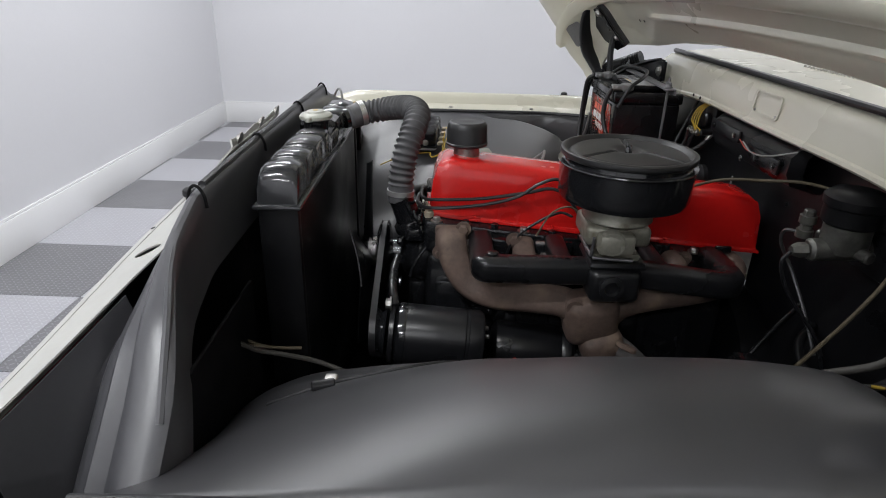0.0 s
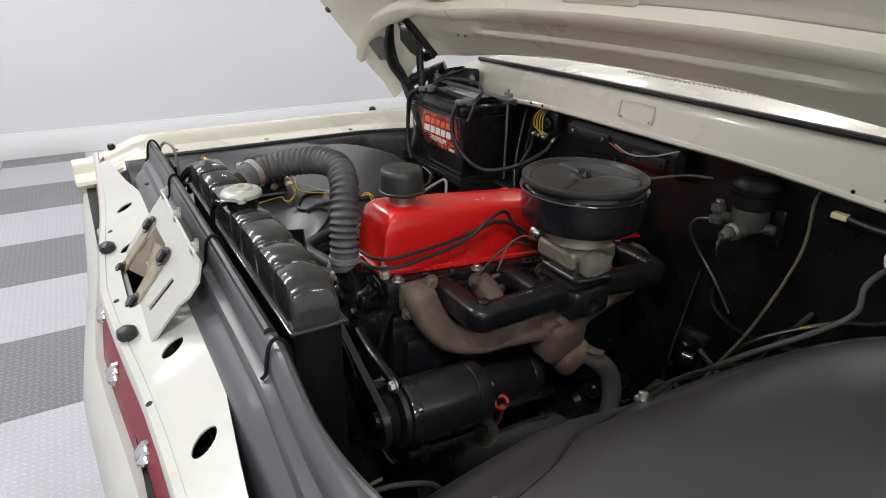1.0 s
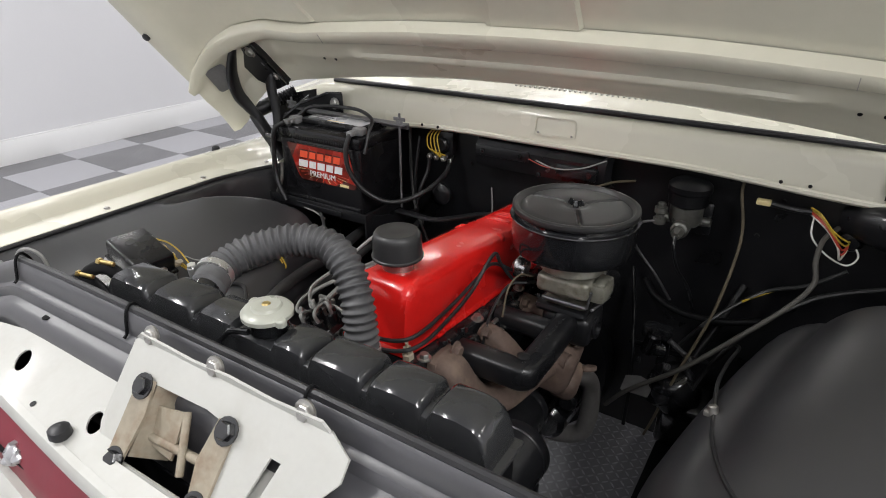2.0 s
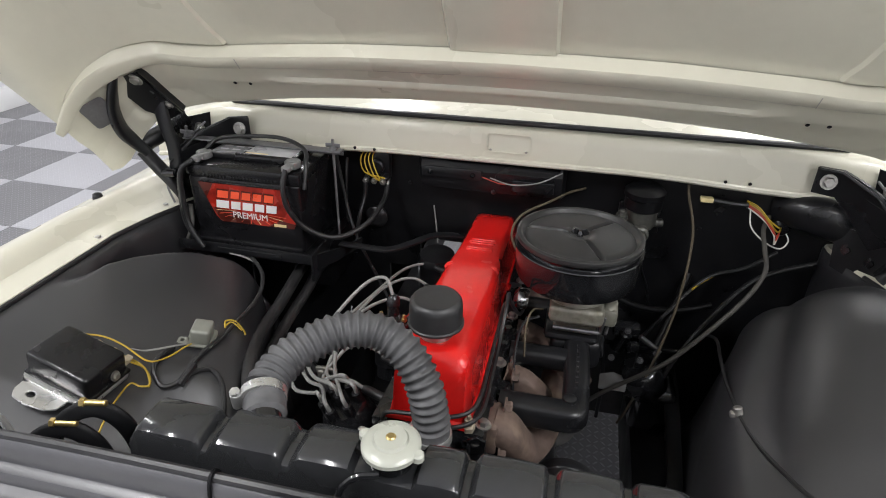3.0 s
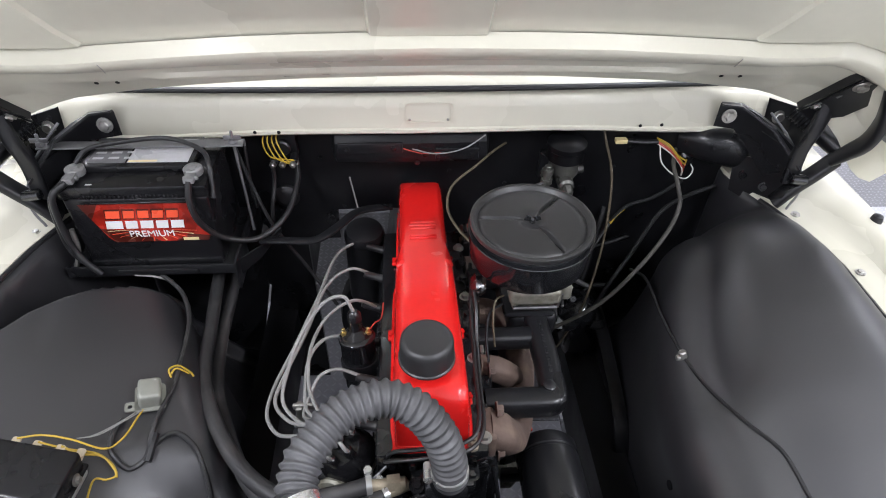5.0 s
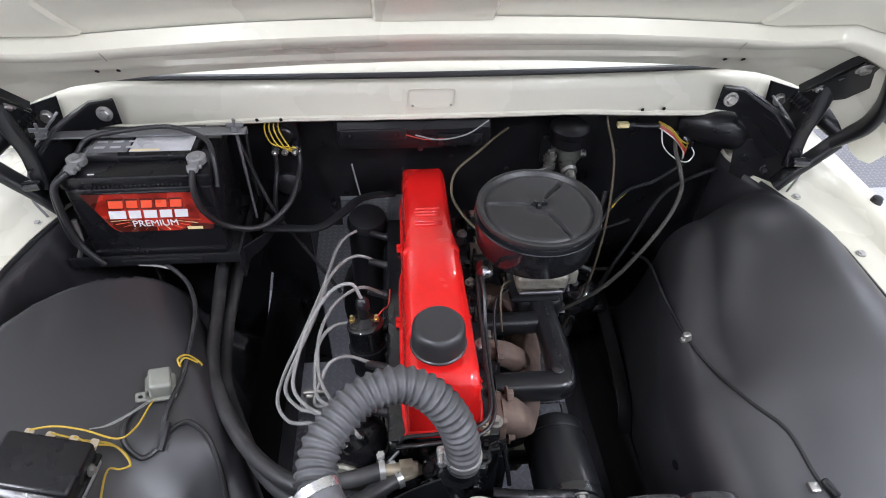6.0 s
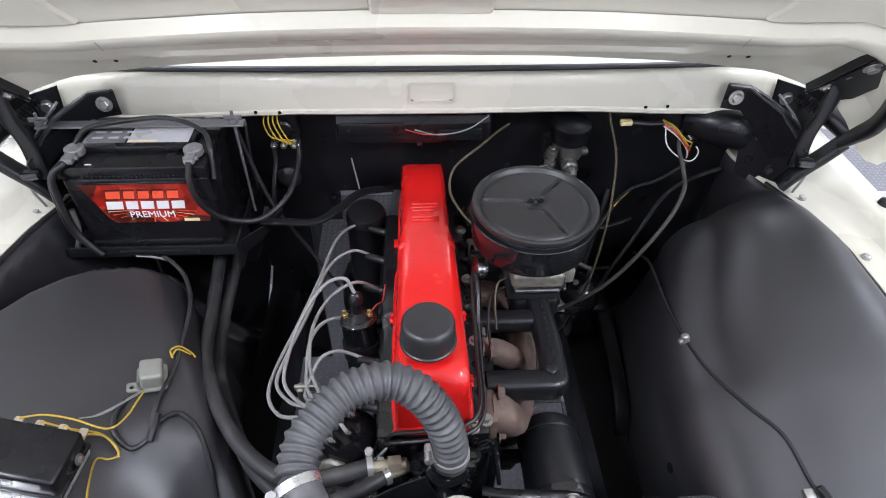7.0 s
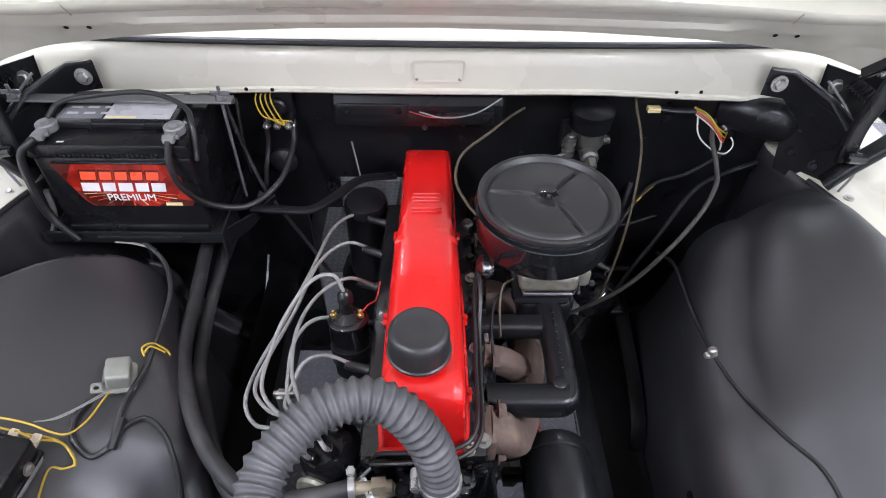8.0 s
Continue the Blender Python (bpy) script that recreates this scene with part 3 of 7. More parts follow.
fy = [0.0 + 1.5 * k / 40 for k in range(41)]
for sgn in (-1, 1):
    rows = []
    for y in fy:
        k = fender_in(y)
        rows.append([(sgn * (x - k * (1 - ease(x, 0.86, 0.93))), y, fender_fall(y, z)) for x, z in FENDER])
    fender = part("fender", loft(rows, 0.003), CREAM, TRUCK, "cream front fender with a bolted inner flange")
    part("apron_seal", tube([(sgn * (0.812 - fender_in(y)), y, fender_fall(y, 1.053)) for y in fy if 0.15 < y < 1.04], 0.0055, 8, 2), RUBBER, TRUCK, "black edge strip")
    for y in (0.25, 0.50, 0.764, 0.95):
        part("flange_bolt", bolt((sgn * (0.833 - fender_in(y) * 0.9), y, 1.059), (0, 0, 1), 0.0065, 0.005), STEEL, fender)
    part("hood_bumper", lathe([(0.012, -0.004), (0.012, 0.004), (0.010, 0.013), (0.005, 0.016), (0, 0.016)], (sgn * 0.923, 0.884, 1.089), (sgn * 0.923, 0.884, 2), 14), RUBBER, fender, "black rubber buffer")
    part("hood_bumper", lathe([(0.010, -0.004), (0.010, 0.004), (0.008, 0.010), (0, 0.012)], (sgn * 0.905, 0.10, 1.068), (sgn * 0.905, 0.10, 2), 14), RUBBER, fender, "black rubber buffer")


# inner aprons over the wheels
def apron_in(y, sgn=-1):
    if sgn > 0:
        return bent(y, [(0.12, 0.47), (0.30, 0.43), (0.41, 0.395), (0.5, 0.395), (0.65, 0.43), (0.86, 0.51), (1.0, 0.56), (1.15, 0.60)])
    return max(0.29, 0.30 + 0.47 * (y - 0.41))


def apron_lift(y, f):
    base = bent(y, [(0.12, -0.16), (0.20, -0.075), (0.28, -0.035), (0.38, -0.008), (0.5, 0.0), (0.84, 0.004)])
    rear = bent(y, [(0.84, 0.0), (0.92, -0.018), (0.98, -0.06), (1.03, -0.13), (1.08, -0.24), (1.15, -0.45)])
    return base * ease(f, 0.0, 0.3) + rear * ease(f, 0.02, 0.22) - 0.10 * ease(0.52 - y, 0.0, 0.18) * ease(f, 0.55, 1.0)


def apron_trench(x, xo, y):
    """The hollow between the passenger fender and the apron's top, deeper towards the battery."""
    ridge = min(xo, bent(y, [(0.62, 0.812), (0.70, 0.803), (0.75, 0.775), (0.795, 0.736), (0.828, 0.692), (0.85, 0.62), (0.875, 0.50)]))
    deep = bent(y, [(0.60, 0.0), (0.66, 0.05), (0.72, 0.10), (0.80, 0.14), (0.90, 0.17)])
    return -deep * ease(xo - x, 0.022 * ease(y, 0.60, 0.70), 0.034 + 0.06 * (xo - ridge)) * (1 - ease(ridge - x, -0.012, 0.045))


# driver's side apron: inner edge, height at its inner edge and height half way across, along y
DOME_Y = (0.14, 0.22, 0.30, 0.40, 0.52, 0.66, 0.80, 0.90, 0.98, 1.06, 1.14)
DOME_X = (0.464, 0.432, 0.419, 0.416, 0.412, 0.434, 0.477, 0.518, 0.545, 0.592, 0.640)
DOME_EDGE = (0.807, 0.905, 0.938, 0.952, 0.962, 0.958, 0.995, 1.022, 0.985, 0.830, 0.630)
DOME_MID = (0.905, 0.963, 0.998, 1.026, 1.056, 1.082, 1.095, 1.090, 1.035, 0.905, 0.780)


def along(y, values):
    """The value at y, eased over the bends."""
    table = list(zip(DOME_Y, values))
    return sum(bent(y + d, table) * w for d, w in ((-0.03, 0.15), (-0.015, 0.2), (0, 0.3), (0.015, 0.2), (0.03, 0.15)))


def dome_row(y):
    xo, xi, edge, mid, r = 0.813 - fender_in(y), along(y, DOME_X), along(y, DOME_EDGE), along(y, DOME_MID), 0.075
    row = []
    for k in range(17):
        f = k / 16
        row.append((xo + (xi + r - xo) * f, y, 1.050 + (edge - 1.050) * f + (mid - (1.050 + edge) / 2) * (1 - abs(2 * f - 1) ** 2.7)))
    z0 = row[-1][2]
    for k in range(1, 9):
        a = radians(90 * k / 8)
        row.append((xi + r - r * math.sin(a), y, z0 - 0.018 * k / 8 - 0.085 * (1 - math.cos(a))))
    z1 = row[-1][2]
    return row + [(xi + (0.46 - xi) * k / 4, y, z1 + (0.42 - z1) * k / 4) for k in range(1, 5)]


def apron_row(sgn, y):
    if sgn > 0:
        return dome_row(y)
    xo, xi = 0.813 - fender_in(y), apron_in(y, sgn)
    r = 0.075
    row = []
    for k in range(65):
        f = k / 64
        x = xo + (xi + r - xo) * f
        row.append((sgn * x, y, 1.052 - 0.24 * (0.815 - fender_in(y) * (1 - f) - x) + apron_lift(y, f) + apron_trench(x, xo, y)))
    z0 = row[-1][2]
    for k in range(1, 8):
        a = radians(90 * k / 7)
        row.append((sgn * (xi + r - r * math.sin(a)), y, z0 - 0.018 * k / 7 - 0.085 * (1 - math.cos(a))))
    z1 = row[-1][2]
    for k in range(1, 5):
        row.append((sgn * (xi + (0.45 - xi) * k / 4), y, z1 + (0.42 - z1) * k / 4))
    return row


ay = [0.12 + 1.025 * k / 150 for k in range(151)]
for sgn in (-1, 1):
    part("inner_apron", loft([apron_row(sgn, y) for y in ay], 0.003), APRON, TRUCK, "satin black inner fender apron", 180)
part("apron_joint", loft([[p, (p[0], p[1] + 0.011, p[2])] for p in [Vector(q) + Vector((0, 0, 0.0035)) for q in dome_row(0.245)[:24]]], 0.004), BLACK_DULL, TRUCK, "black joint strip across the apron")
part("air_baffle", box(-0.60, 0.60, 0.092, 0.096, 0.45, 1.035, 0.001, 1), BLACK_DULL, TRUCK, "black air baffle behind the grille")
part("apron_flange", tube([(0.443, 1.10, 0.690), (0.441, 1.00, 0.700), (0.436, 0.86, 0.685), (0.432, 0.745, 0.662), (0.430, 0.690, 0.625), (0.430, 0.650, 0.540), (0.430, 0.635, 0.44)], 0.017, 12, 6, flat=0.35, square=0.6), BLACK_DULL, TRUCK, "black flange along the apron wall")
part("drain_hole", lathe([(0.009, 0), (0.009, 0.003)], (0.4135, 0.470, 0.830), (0.2, 0.46, 0.84), 16), BLACK_DULL, TRUCK)
part("splash_pan", box(-0.42, 0.42, 0.10, 0.40, 0.42, 0.435, 0.003), BLACK_DULL, TRUCK, "black pan under the radiator")

# radiator support
def bar_z(x):
    return -0.36 * max(0, abs(x) - 0.43) - 0.5 * max(0, abs(x) - 0.62) - 0.004 * (x / 0.5) ** 2


def bar_y(x, y):
    """The bar widens rearwards into a wing at both ends."""
    return y + 0.050 * ease(abs(x), 0.49, 0.70) * ease(y, 0.135, 0.171)


sx_ = [-0.78 + 1.56 * k / 64 for k in range(65)]
SUPPORT = [(0.102, 1.02), (0.114, 1.108), (0.1165, 1.119), (0.121, 1.126), (0.128, 1.131), (0.1335, 1.133), (0.1355, 1.1345), (0.1365, 1.145), (0.1385, 1.149), (0.1465, 1.151), (0.1485, 1.153), (0.1495, 1.172), (0.152, 1.180), (0.156, 1.184), (0.160, 1.185), (0.165, 1.183), (0.1685, 1.177), (0.170, 1.160), (0.171, 1.07)]
support = part("radiator_support", loft([[(x, bar_y(x, y), z + bar_z(x)) for x in sx_] for y, z in SUPPORT], 0.003), SUPPORT_BLACK, TRUCK, "black pressed-steel radiator support", 32)
for sgn in (-1, 1):
    part("wing_bead", tube([(sgn * x, bar_y(x, 0.166) - 0.004, 1.181 + bar_z(x) - 0.002) for x in (0.52, 0.56, 0.62, 0.70)], 0.005, 8, 4), SUPPORT_BLACK, support)
for x in (-0.157, 0.144, 0.425, -0.43):
    part("harness_clip", tube([(x, y, z + bar_z(x)) for y, z in ((0.1405, 1.151), (0.1455, 1.156), (0.1480, 1.172), (0.1510, 1.184), (0.1555, 1.1905), (0.1610, 1.1915), (0.1660, 1.187), (0.1705, 1.177), (0.1720, 1.162))], 0.0022, 8, 4), BLACK_DULL, support)
part("support_hole", lathe([(0.007, 0), (0.007, 0.0015)], (-0.328, 0.1305, 1.1290), (-0.328, 0.12, 1.30), 14), BLACK_DULL, support)
part("loom", tube([(x, 0.159, 1.1850 + bar_z(x)) for x in (-0.44, -0.3, 0.0, 0.2, 0.34, 0.40)], 0.0055, 8, 6), RUBBER, support, "black taped wiring loom")
for x0, x1 in ((-0.62, -0.30), (0.36, 0.62)):
    part("side_baffle", box(x0, x1, 0.192, 0.197, 0.50, 1.02, 0.001, 1), BLACK_DULL, support)

# front panel with its row of drain holes
def panel_front(x):
    return bent(abs(x), [(0, 0.021), (0.10, 0.026), (0.20, 0.034), (0.29, 0.042), (0.40, 0.048), (0.55, 0.053), (0.77, 0.058), (0.90, 0.061)])


def panel_rear(x):
    return bent(abs(x), [(0, 0.157), (0.17, 0.150), (0.30, 0.130), (0.37, 0.120), (0.49, 0.106), (0.63, 0.097), (0.74, 0.090), (0.77, 0.084)])


def droop(bm):
    for v in bm.verts:
        v.co.z -= 0.024 * ease(abs(v.co.x), 0.30, 0.80)
    return bm


px_ = [-0.885 + 1.77 * k / 40 for k in range(41)]
tx_ = [-0.77 + 1.54 * k / 40 for k in range(41)]
outline = [(x, panel_front(x) + 0.010 * ease(abs(x), 0.72, 0.77)) for x in tx_] + [(x, panel_rear(x)) for x in reversed(tx_)]
holes = [oval(x, 0.085, 0.019, 0.0105, 18, radians(-42)) for x in (-0.309, 0.237, 0.419)] + [oval(-0.117, 0.070, 0.016, 0.010, 18, radians(-42)), [(-0.064, 0.050), (-0.064, 0.140), (0.090, 0.140), (0.090, 0.050)]]
pm = basis((0, 0.0, 1.068), (1, 0, 0), (0, 0.95, 0.30))
panel = part("front_panel", droop(plate(outline, 0.0022, pm, 0.0, holes)), WHITE_PAINT, TRUCK, "white front panel with oval holes")
part("panel_lip", droop(loft([[(x, panel_front(x) + dy, 1.0705 + 0.28 * panel_front(x) + dz) for x in px_] for dy, dz in ((0.004, -0.004), (0.002, 0.001), (-0.004, -0.001), (-0.007, -0.006), (-0.006, -0.022), (0.012, -0.026))], 0.002)), WHITE_PAINT, panel)
part("inner_skirt", droop(loft([[(x, panel_front(x) + dy, z) for x in px_] for dy, z in ((0.016, 1.062), (0.020, 1.02), (0.022, 0.95))], 0.003)), BLACK_DULL, TRUCK, "black skirt behind the grille strip")
part("inner_tray", loft([[(x, y, z) for x in (-0.82, 0.82)] for y, z in ((0.02, 0.99), (0.098, 0.99))], 0.003), BLACK_DULL, TRUCK, "black tray under the front panel")
for x in (-0.139, 0.163):
    part("buffer_stud", lathe([(0.011, 0), (0.013, 0.003), (0.012, 0.012), (0.006, 0.016), (0, 0.016)], (x, 0.037, 1.082), (x, 0.03, 1.5), 12), RUBBER, panel, "black rubber buffer")
for x, d in ((-0.22, 0.05), (0.32, 0.045), (0.05, 0.035)):
    part("pin_hole", lathe([(0.004, 0), (0.004, 0.001)], pm @ Vector((x, d, 0.0025)), pm @ Vector((x, d, 1)), 8), BLACK_DULL, panel)

# sheet that closes the gap between the panel's ends and the support bar
for sgn in (-1, 1):
    part("end_sheet", loft([[(sgn * x, panel_rear(x) - 0.003, 1.064 + 0.285 * panel_rear(x) - 0.024 * ease(x, 0.30, 0.80)), (sgn * x, 0.5 * (panel_rear(x) + 0.113), 1.082 + 0.62 * bar_z(x)), (sgn * x, 0.1135, 1.104 + bar_z(x))] for x in (0.53, 0.58, 0.63, 0.68, 0.73, 0.765)], 0.002), SUPPORT_BLACK, support)

# hood latch plate
lm = basis((0.06, 0.060, 1.084), (1, 0, 0), (0, 0.62, 0.78)) @ Matrix.Diagonal((1, 0.80, 1, 1))
shape = [(-0.165, 0.02), (-0.165, 0.142), (-0.158, 0.150), (0.135, 0.150), (0.163, 0.130), (0.163, 0.102), (0.150, 0.080), (0.139, -0.020), (-0.145, -0.024)]
window = [(-0.112, -0.010), (-0.114, 0.100), (-0.02, 0.104), (0.016, 0.098), (0.012, -0.008)]
slot = [(0.066, 0.022), (0.080, 0.022), (0.094, 0.090), (0.080, 0.090)]
latch = part("latch_plate", plate(shape, 0.003, lm, 0, [window, slot]), WHITE_PAINT, panel, "white hood latch plate with a slot")
part("latch_flange", plate([(-0.165, 0.0), (0.135, 0.0), (0.128, 0.014), (0.06, 0.008), (0.0, 0.012), (-0.06, 0.007), (-0.15, 0.012)], 0.003, basis(lm @ Vector((0, 0.149, 0.001)), (1, 0, 0), (0, -0.25, 1))), WHITE_PAINT, latch)
for x in (-0.14, -0.03, 0.10):
    part("bolt", bolt(lm @ Vector((x, 0.156, 0.004)), (0, -1, 0.3), 0.009, 0.006), STEEL, latch)
for x, d in ((-0.116, -0.012), (-0.118, 0.092), (0.016, -0.004), (0.020, 0.094)):
    part("bolt", bolt(lm @ Vector((x, d, 0.0075)), (0, -0.75, 0.66), 0.010, 0.007), BLACK_GLOSS, latch)
part("latch_mechanism", join(
    plate([(-0.130, -0.022), (-0.130, 0.104), (-0.104, 0.104), (-0.098, 0.06), (-0.106, -0.022)], 0.0035, lm @ pose(0, 0, 0.0035)),
    plate([(0.006, -0.016), (-0.004, 0.045), (0.004, 0.104), (0.030, 0.106), (0.028, -0.016)], 0.0035, lm @ pose(0, 0, 0.0035)),
    plate([(0, 0), (0, 0.10), (0.045, 0.095), (0.045, 0.0)], 0.003, lm @ pose(-0.104, 0.0, 0.002, 0, 72, 0)),
    plate([(0, 0), (0, 0.095), (0.045, 0.09), (0.045, 0.0)], 0.003, lm @ pose(0.002, 0.0, 0.002, 0, 112, 0)),
    plate([(-0.10, 0.020), (-0.10, 0.075), (-0.055, 0.085), (-0.060, 0.015)], 0.003, lm @ pose(0, 0, -0.022, 10, 0, 0)),
    rod(lm @ Vector((-0.10, 0.03, -0.014)), lm @ Vector((0.0, 0.035, -0.018)), 0.0055),
    rod(lm @ Vector((-0.055, 0.085, -0.008)), lm @ Vector((-0.035, 0.005, -0.012)), 0.0045)), TAN_STEEL, latch, "rusty tan steel latch mechanism")

# grille strip below the panel
part("grille_strip", loft([[(x, panel_front(x) + dy, z) for x in px_] for dy, z in ((0.016, 1.050), (0.010, 1.042), (-0.014, 0.992), (-0.020, 0.965), (-0.012, 0.945))], 0.003), GRILLE_RED, TRUCK, "dark red painted grille strip")
for x in (-0.460, -0.273, -0.086, 0.101, 0.288, 0.475):
    y = panel_front(x)
    emblem = part("chrome_emblem", join(box(x - 0.013, x + 0.013, y - 0.026, y + 0.0, 0.976, 1.012, 0.009, 1), box(x - 0.024, x - 0.006, y - 0.028, y - 0.006, 0.972, 0.990, 0.007, 1), box(x + 0.004, x + 0.022, y - 0.026, y - 0.004, 0.988, 1.006, 0.007, 1)), CHROME, TRUCK, "bright chrome emblem piece")
part("grille_shell", loft([[(x, panel_front(x) + dy, z) for x in px_] for dy, z in ((-0.018, 0.962), (-0.032, 0.967), (-0.048, 0.952), (-0.060, 0.90), (-0.063, 0.80), (-0.055, 0.66), (-0.02, 0.55))], 0.004), WHITE_PAINT, TRUCK, "white grille shell")
for x in (-0.2, 0.25):
    part("shell_screw", lathe([(0.006, 0), (0.004, 0.003)], (x, panel_front(x) - 0.048, 0.948), (x, -0.2, 1.2), 10), CHROME, TRUCK)

# frame rails, crossmember and wheels that carry the truck
for sgn in (-1, 1):
    part("frame_rail", loft([[(sgn * x, y, z) for x, z in ((0.36, 0.60), (0.44, 0.60), (0.44, 0.44), (0.36, 0.44))] for y in (0.0, 0.4, 1.2, 2.2)], closed=True), BLACK_DULL, TRUCK, "black frame rail")
    wheel = part("wheel", lathe([(0.0, 0.0), (0.10, 0.0), (0.17, 0.03), (0.20, 0.0), (0.20, 0.15), (0.10, 0.15)], (sgn * 0.86, 0.62, 0.34), (sgn * -1, 0.62, 0.34), 32), STEEL, TRUCK, "steel wheel under the fender")
    part("tyre", lathe([(0.20, -0.01), (0.30, -0.02), (0.335, 0.0), (0.34, 0.04), (0.34, 0.13), (0.335, 0.17), (0.30, 0.19), (0.20, 0.18)], (sgn * 0.88, 0.62, 0.341), (sgn * -1, 0.62, 0.341), 40), RUBBER, wheel, "black rubber tyre")
part("crossmember", box(-0.40, 0.40, 0.36, 0.50, 0.40, 0.50, 0.01), BLACK_DULL, TRUCK, "black front crossmember")
part("axle_beam", box(-0.80, 0.80, 0.59, 0.65, 0.30, 0.38, 0.01), BLACK_DULL, TRUCK, "black front axle")


# hood hinges
def hinge(sgn):
    def P(x, y, z):
        return Vector((sgn * x, y, z))
    strap = [(0.638, 1.110, 1.243, 1.188), (0.684, 1.106, 1.240, 1.182), (0.712, 1.080, 1.230, 1.150), (0.742, 1.050, 1.214, 1.110), (0.772, 1.012, 1.190, 1.072), (0.786, 0.985, 1.160, 1.052)]
    h = part("hood_hinge", loft([[P(x, y, zt), P(x, y, zb), P(x + 0.006, y + 0.008, zb), P(x + 0.006, y + 0.008, zt)] for x, y, zt, zb in strap], closed=True), BLACK_SATIN, TRUCK, "black steel hood hinge")
    part("strap_flange", loft([[P(0.640, 1.110, 1.243), P(0.640, 1.098, 1.246)], [P(0.684, 1.106, 1.240), P(0.680, 1.092, 1.243)], [P(0.742, 1.050, 1.214), P(0.732, 1.036, 1.217)], [P(0.786, 0.985, 1.160), P(0.776, 0.972, 1.160)]], 0.004), BLACK_SATIN, h)
    part("base_plate", loft([[P(0.702, 1.095, 1.125), P(0.706, 1.075, 1.040)], [P(0.738, 1.062, 1.130), P(0.740, 1.035, 1.032)], [P(0.778, 1.005, 1.140), P(0.776, 0.992, 1.036)]], 0.004), FIREWALL, h)
    for bx_, by_, bz_ in ((0.724, 1.066, 1.085), (0.757, 1.028, 1.078)):
        part("bolt", bolt(P(bx_, by_, bz_), (-0.6, -0.8, 0.2), 0.008, 0.007), BLACK_BLOCK, h)
    part("gusset", loft([[P(0.722, 1.062, 1.200), P(0.730, 1.052, 1.165)], [P(0.770, 1.004, 1.182), P(0.772, 1.000, 1.125)]], 0.003), BLACK_SATIN, h)
    part("bolt", bolt(P(0.663, 1.104, 1.215), (0, -1, 0.1), 0.011, 0.008), STEEL, h)
    part("rear_bracket", join(
        loft([[P(0.762, 1.140, 1.240), P(0.770, 1.140, 1.170), P(0.772, 1.134, 1.170), P(0.764, 1.134, 1.240)],
              [P(0.818, 1.122, 1.228), P(0.822, 1.122, 1.165), P(0.824, 1.116, 1.165), P(0.820, 1.116, 1.228)]], closed=True),
        loft([[P(0.818, 1.122, 1.228), P(0.822, 1.122, 1.165)], [P(0.822, 1.05, 1.225), P(0.812, 1.02, 1.15)]], 0.004)), BLACK_SATIN, h)
    part("bolt", bolt(P(0.790, 1.124, 1.200), (0, -1, 0.1), 0.010, 0.007), STEEL, h)
    part("hood_plate", loft([[P(*a), P(*b), P(b[0], b[1] - 0.012, b[2] - 0.012), P(a[0], a[1] - 0.012, a[2] - 0.012)] for a, b in (((0.782, 0.944, 1.394), (0.834, 0.930, 1.374)), ((0.772, 0.972, 1.360), (0.828, 0.952, 1.336)), ((0.762, 1.000, 1.324), (0.812, 0.982, 1.296)), ((0.750, 1.032, 1.284), (0.776, 1.016, 1.270)))], closed=True), BLACK_SATIN, h)
    part("plate_rim", tube([P(0.782, 0.930, 1.382), P(0.772, 0.958, 1.348), P(0.762, 0.986, 1.312), P(0.750, 1.020, 1.272)], 0.004, 8, 4), BLACK_GLOSS, h)
    part("plate_hole", lathe([(0.006, 0), (0.006, 0.001)], P(0.782, 0.966, 1.329), P(0.782, 0.80, 1.20), 12), SUPPORT_BLACK, h)
    part("bolt", bolt(P(0.794, 0.938, 1.362), (0, -0.79, -0.61), 0.011, 0.008), STEEL, h)
    part("bolt", bolt(P(0.770, 0.996, 1.295), (0, -0.79, -0.61), 0.009, 0.007), STEEL, h)
    part("curved_arm", tube([P(0.818, 0.918, 1.392), P(0.834, 0.912, 1.345), P(0.850, 0.918, 1.295), P(0.852, 0.930, 1.250), P(0.842, 0.950, 1.215), P(0.826, 0.965, 1.185)], lambda t: 0.014 + 0.007 * math.sin(math.pi * t), 16, 6, flat=0.5, square=0.6), BLACK_SATIN, h)
    part("lower_bar", tube([P(0.758, 0.982, 1.070), P(0.785, 0.978, 1.112), P(0.815, 0.974, 1.150), P(0.842, 0.970, 1.188)], 0.020, 16, 5, flat=0.55, square=0.6), BLACK_SATIN, h)
    part("link", tube([P(0.787, 0.990, 1.301), P(0.780, 0.986, 1.25), P(0.771, 0.988, 1.195), P(0.774, 0.985, 1.12)], 0.0165, 16, 5, flat=0.45, square=0.6), BLACK_SATIN, h)
    part("spring", tube([P(0.790, 1.085, 1.238), P(0.810, 1.062, 1.225), P(0.830, 1.045, 1.213)], 0.0175, 14, 6, ripple=(0.0075, 0.003)), BLACK_SATIN, h, "coiled black spring")
    part("spring_tube", rod(P(0.826, 1.048, 1.215), P(0.868, 0.995, 1.188), 0.021, 18), BLACK_SATIN, h)
    part("pivot", rod(P(0.765, 0.972, 1.138), P(0.800, 0.968, 1.135), 0.012, 12), BLACK_GLOSS, h)
    part("rod", tube([P(0.742, 1.085, 1.232), P(0.775, 1.045, 1.195), P(0.798, 1.005, 1.150), P(0.800, 0.975, 1.105), P(0.782, 0.965, 1.062)], 0.0042, 8, 6, flat=0.5), ROD_STEEL, h, "thin steel rod")
    return h


for s_ in (-1, 1):
    hinge(s_)

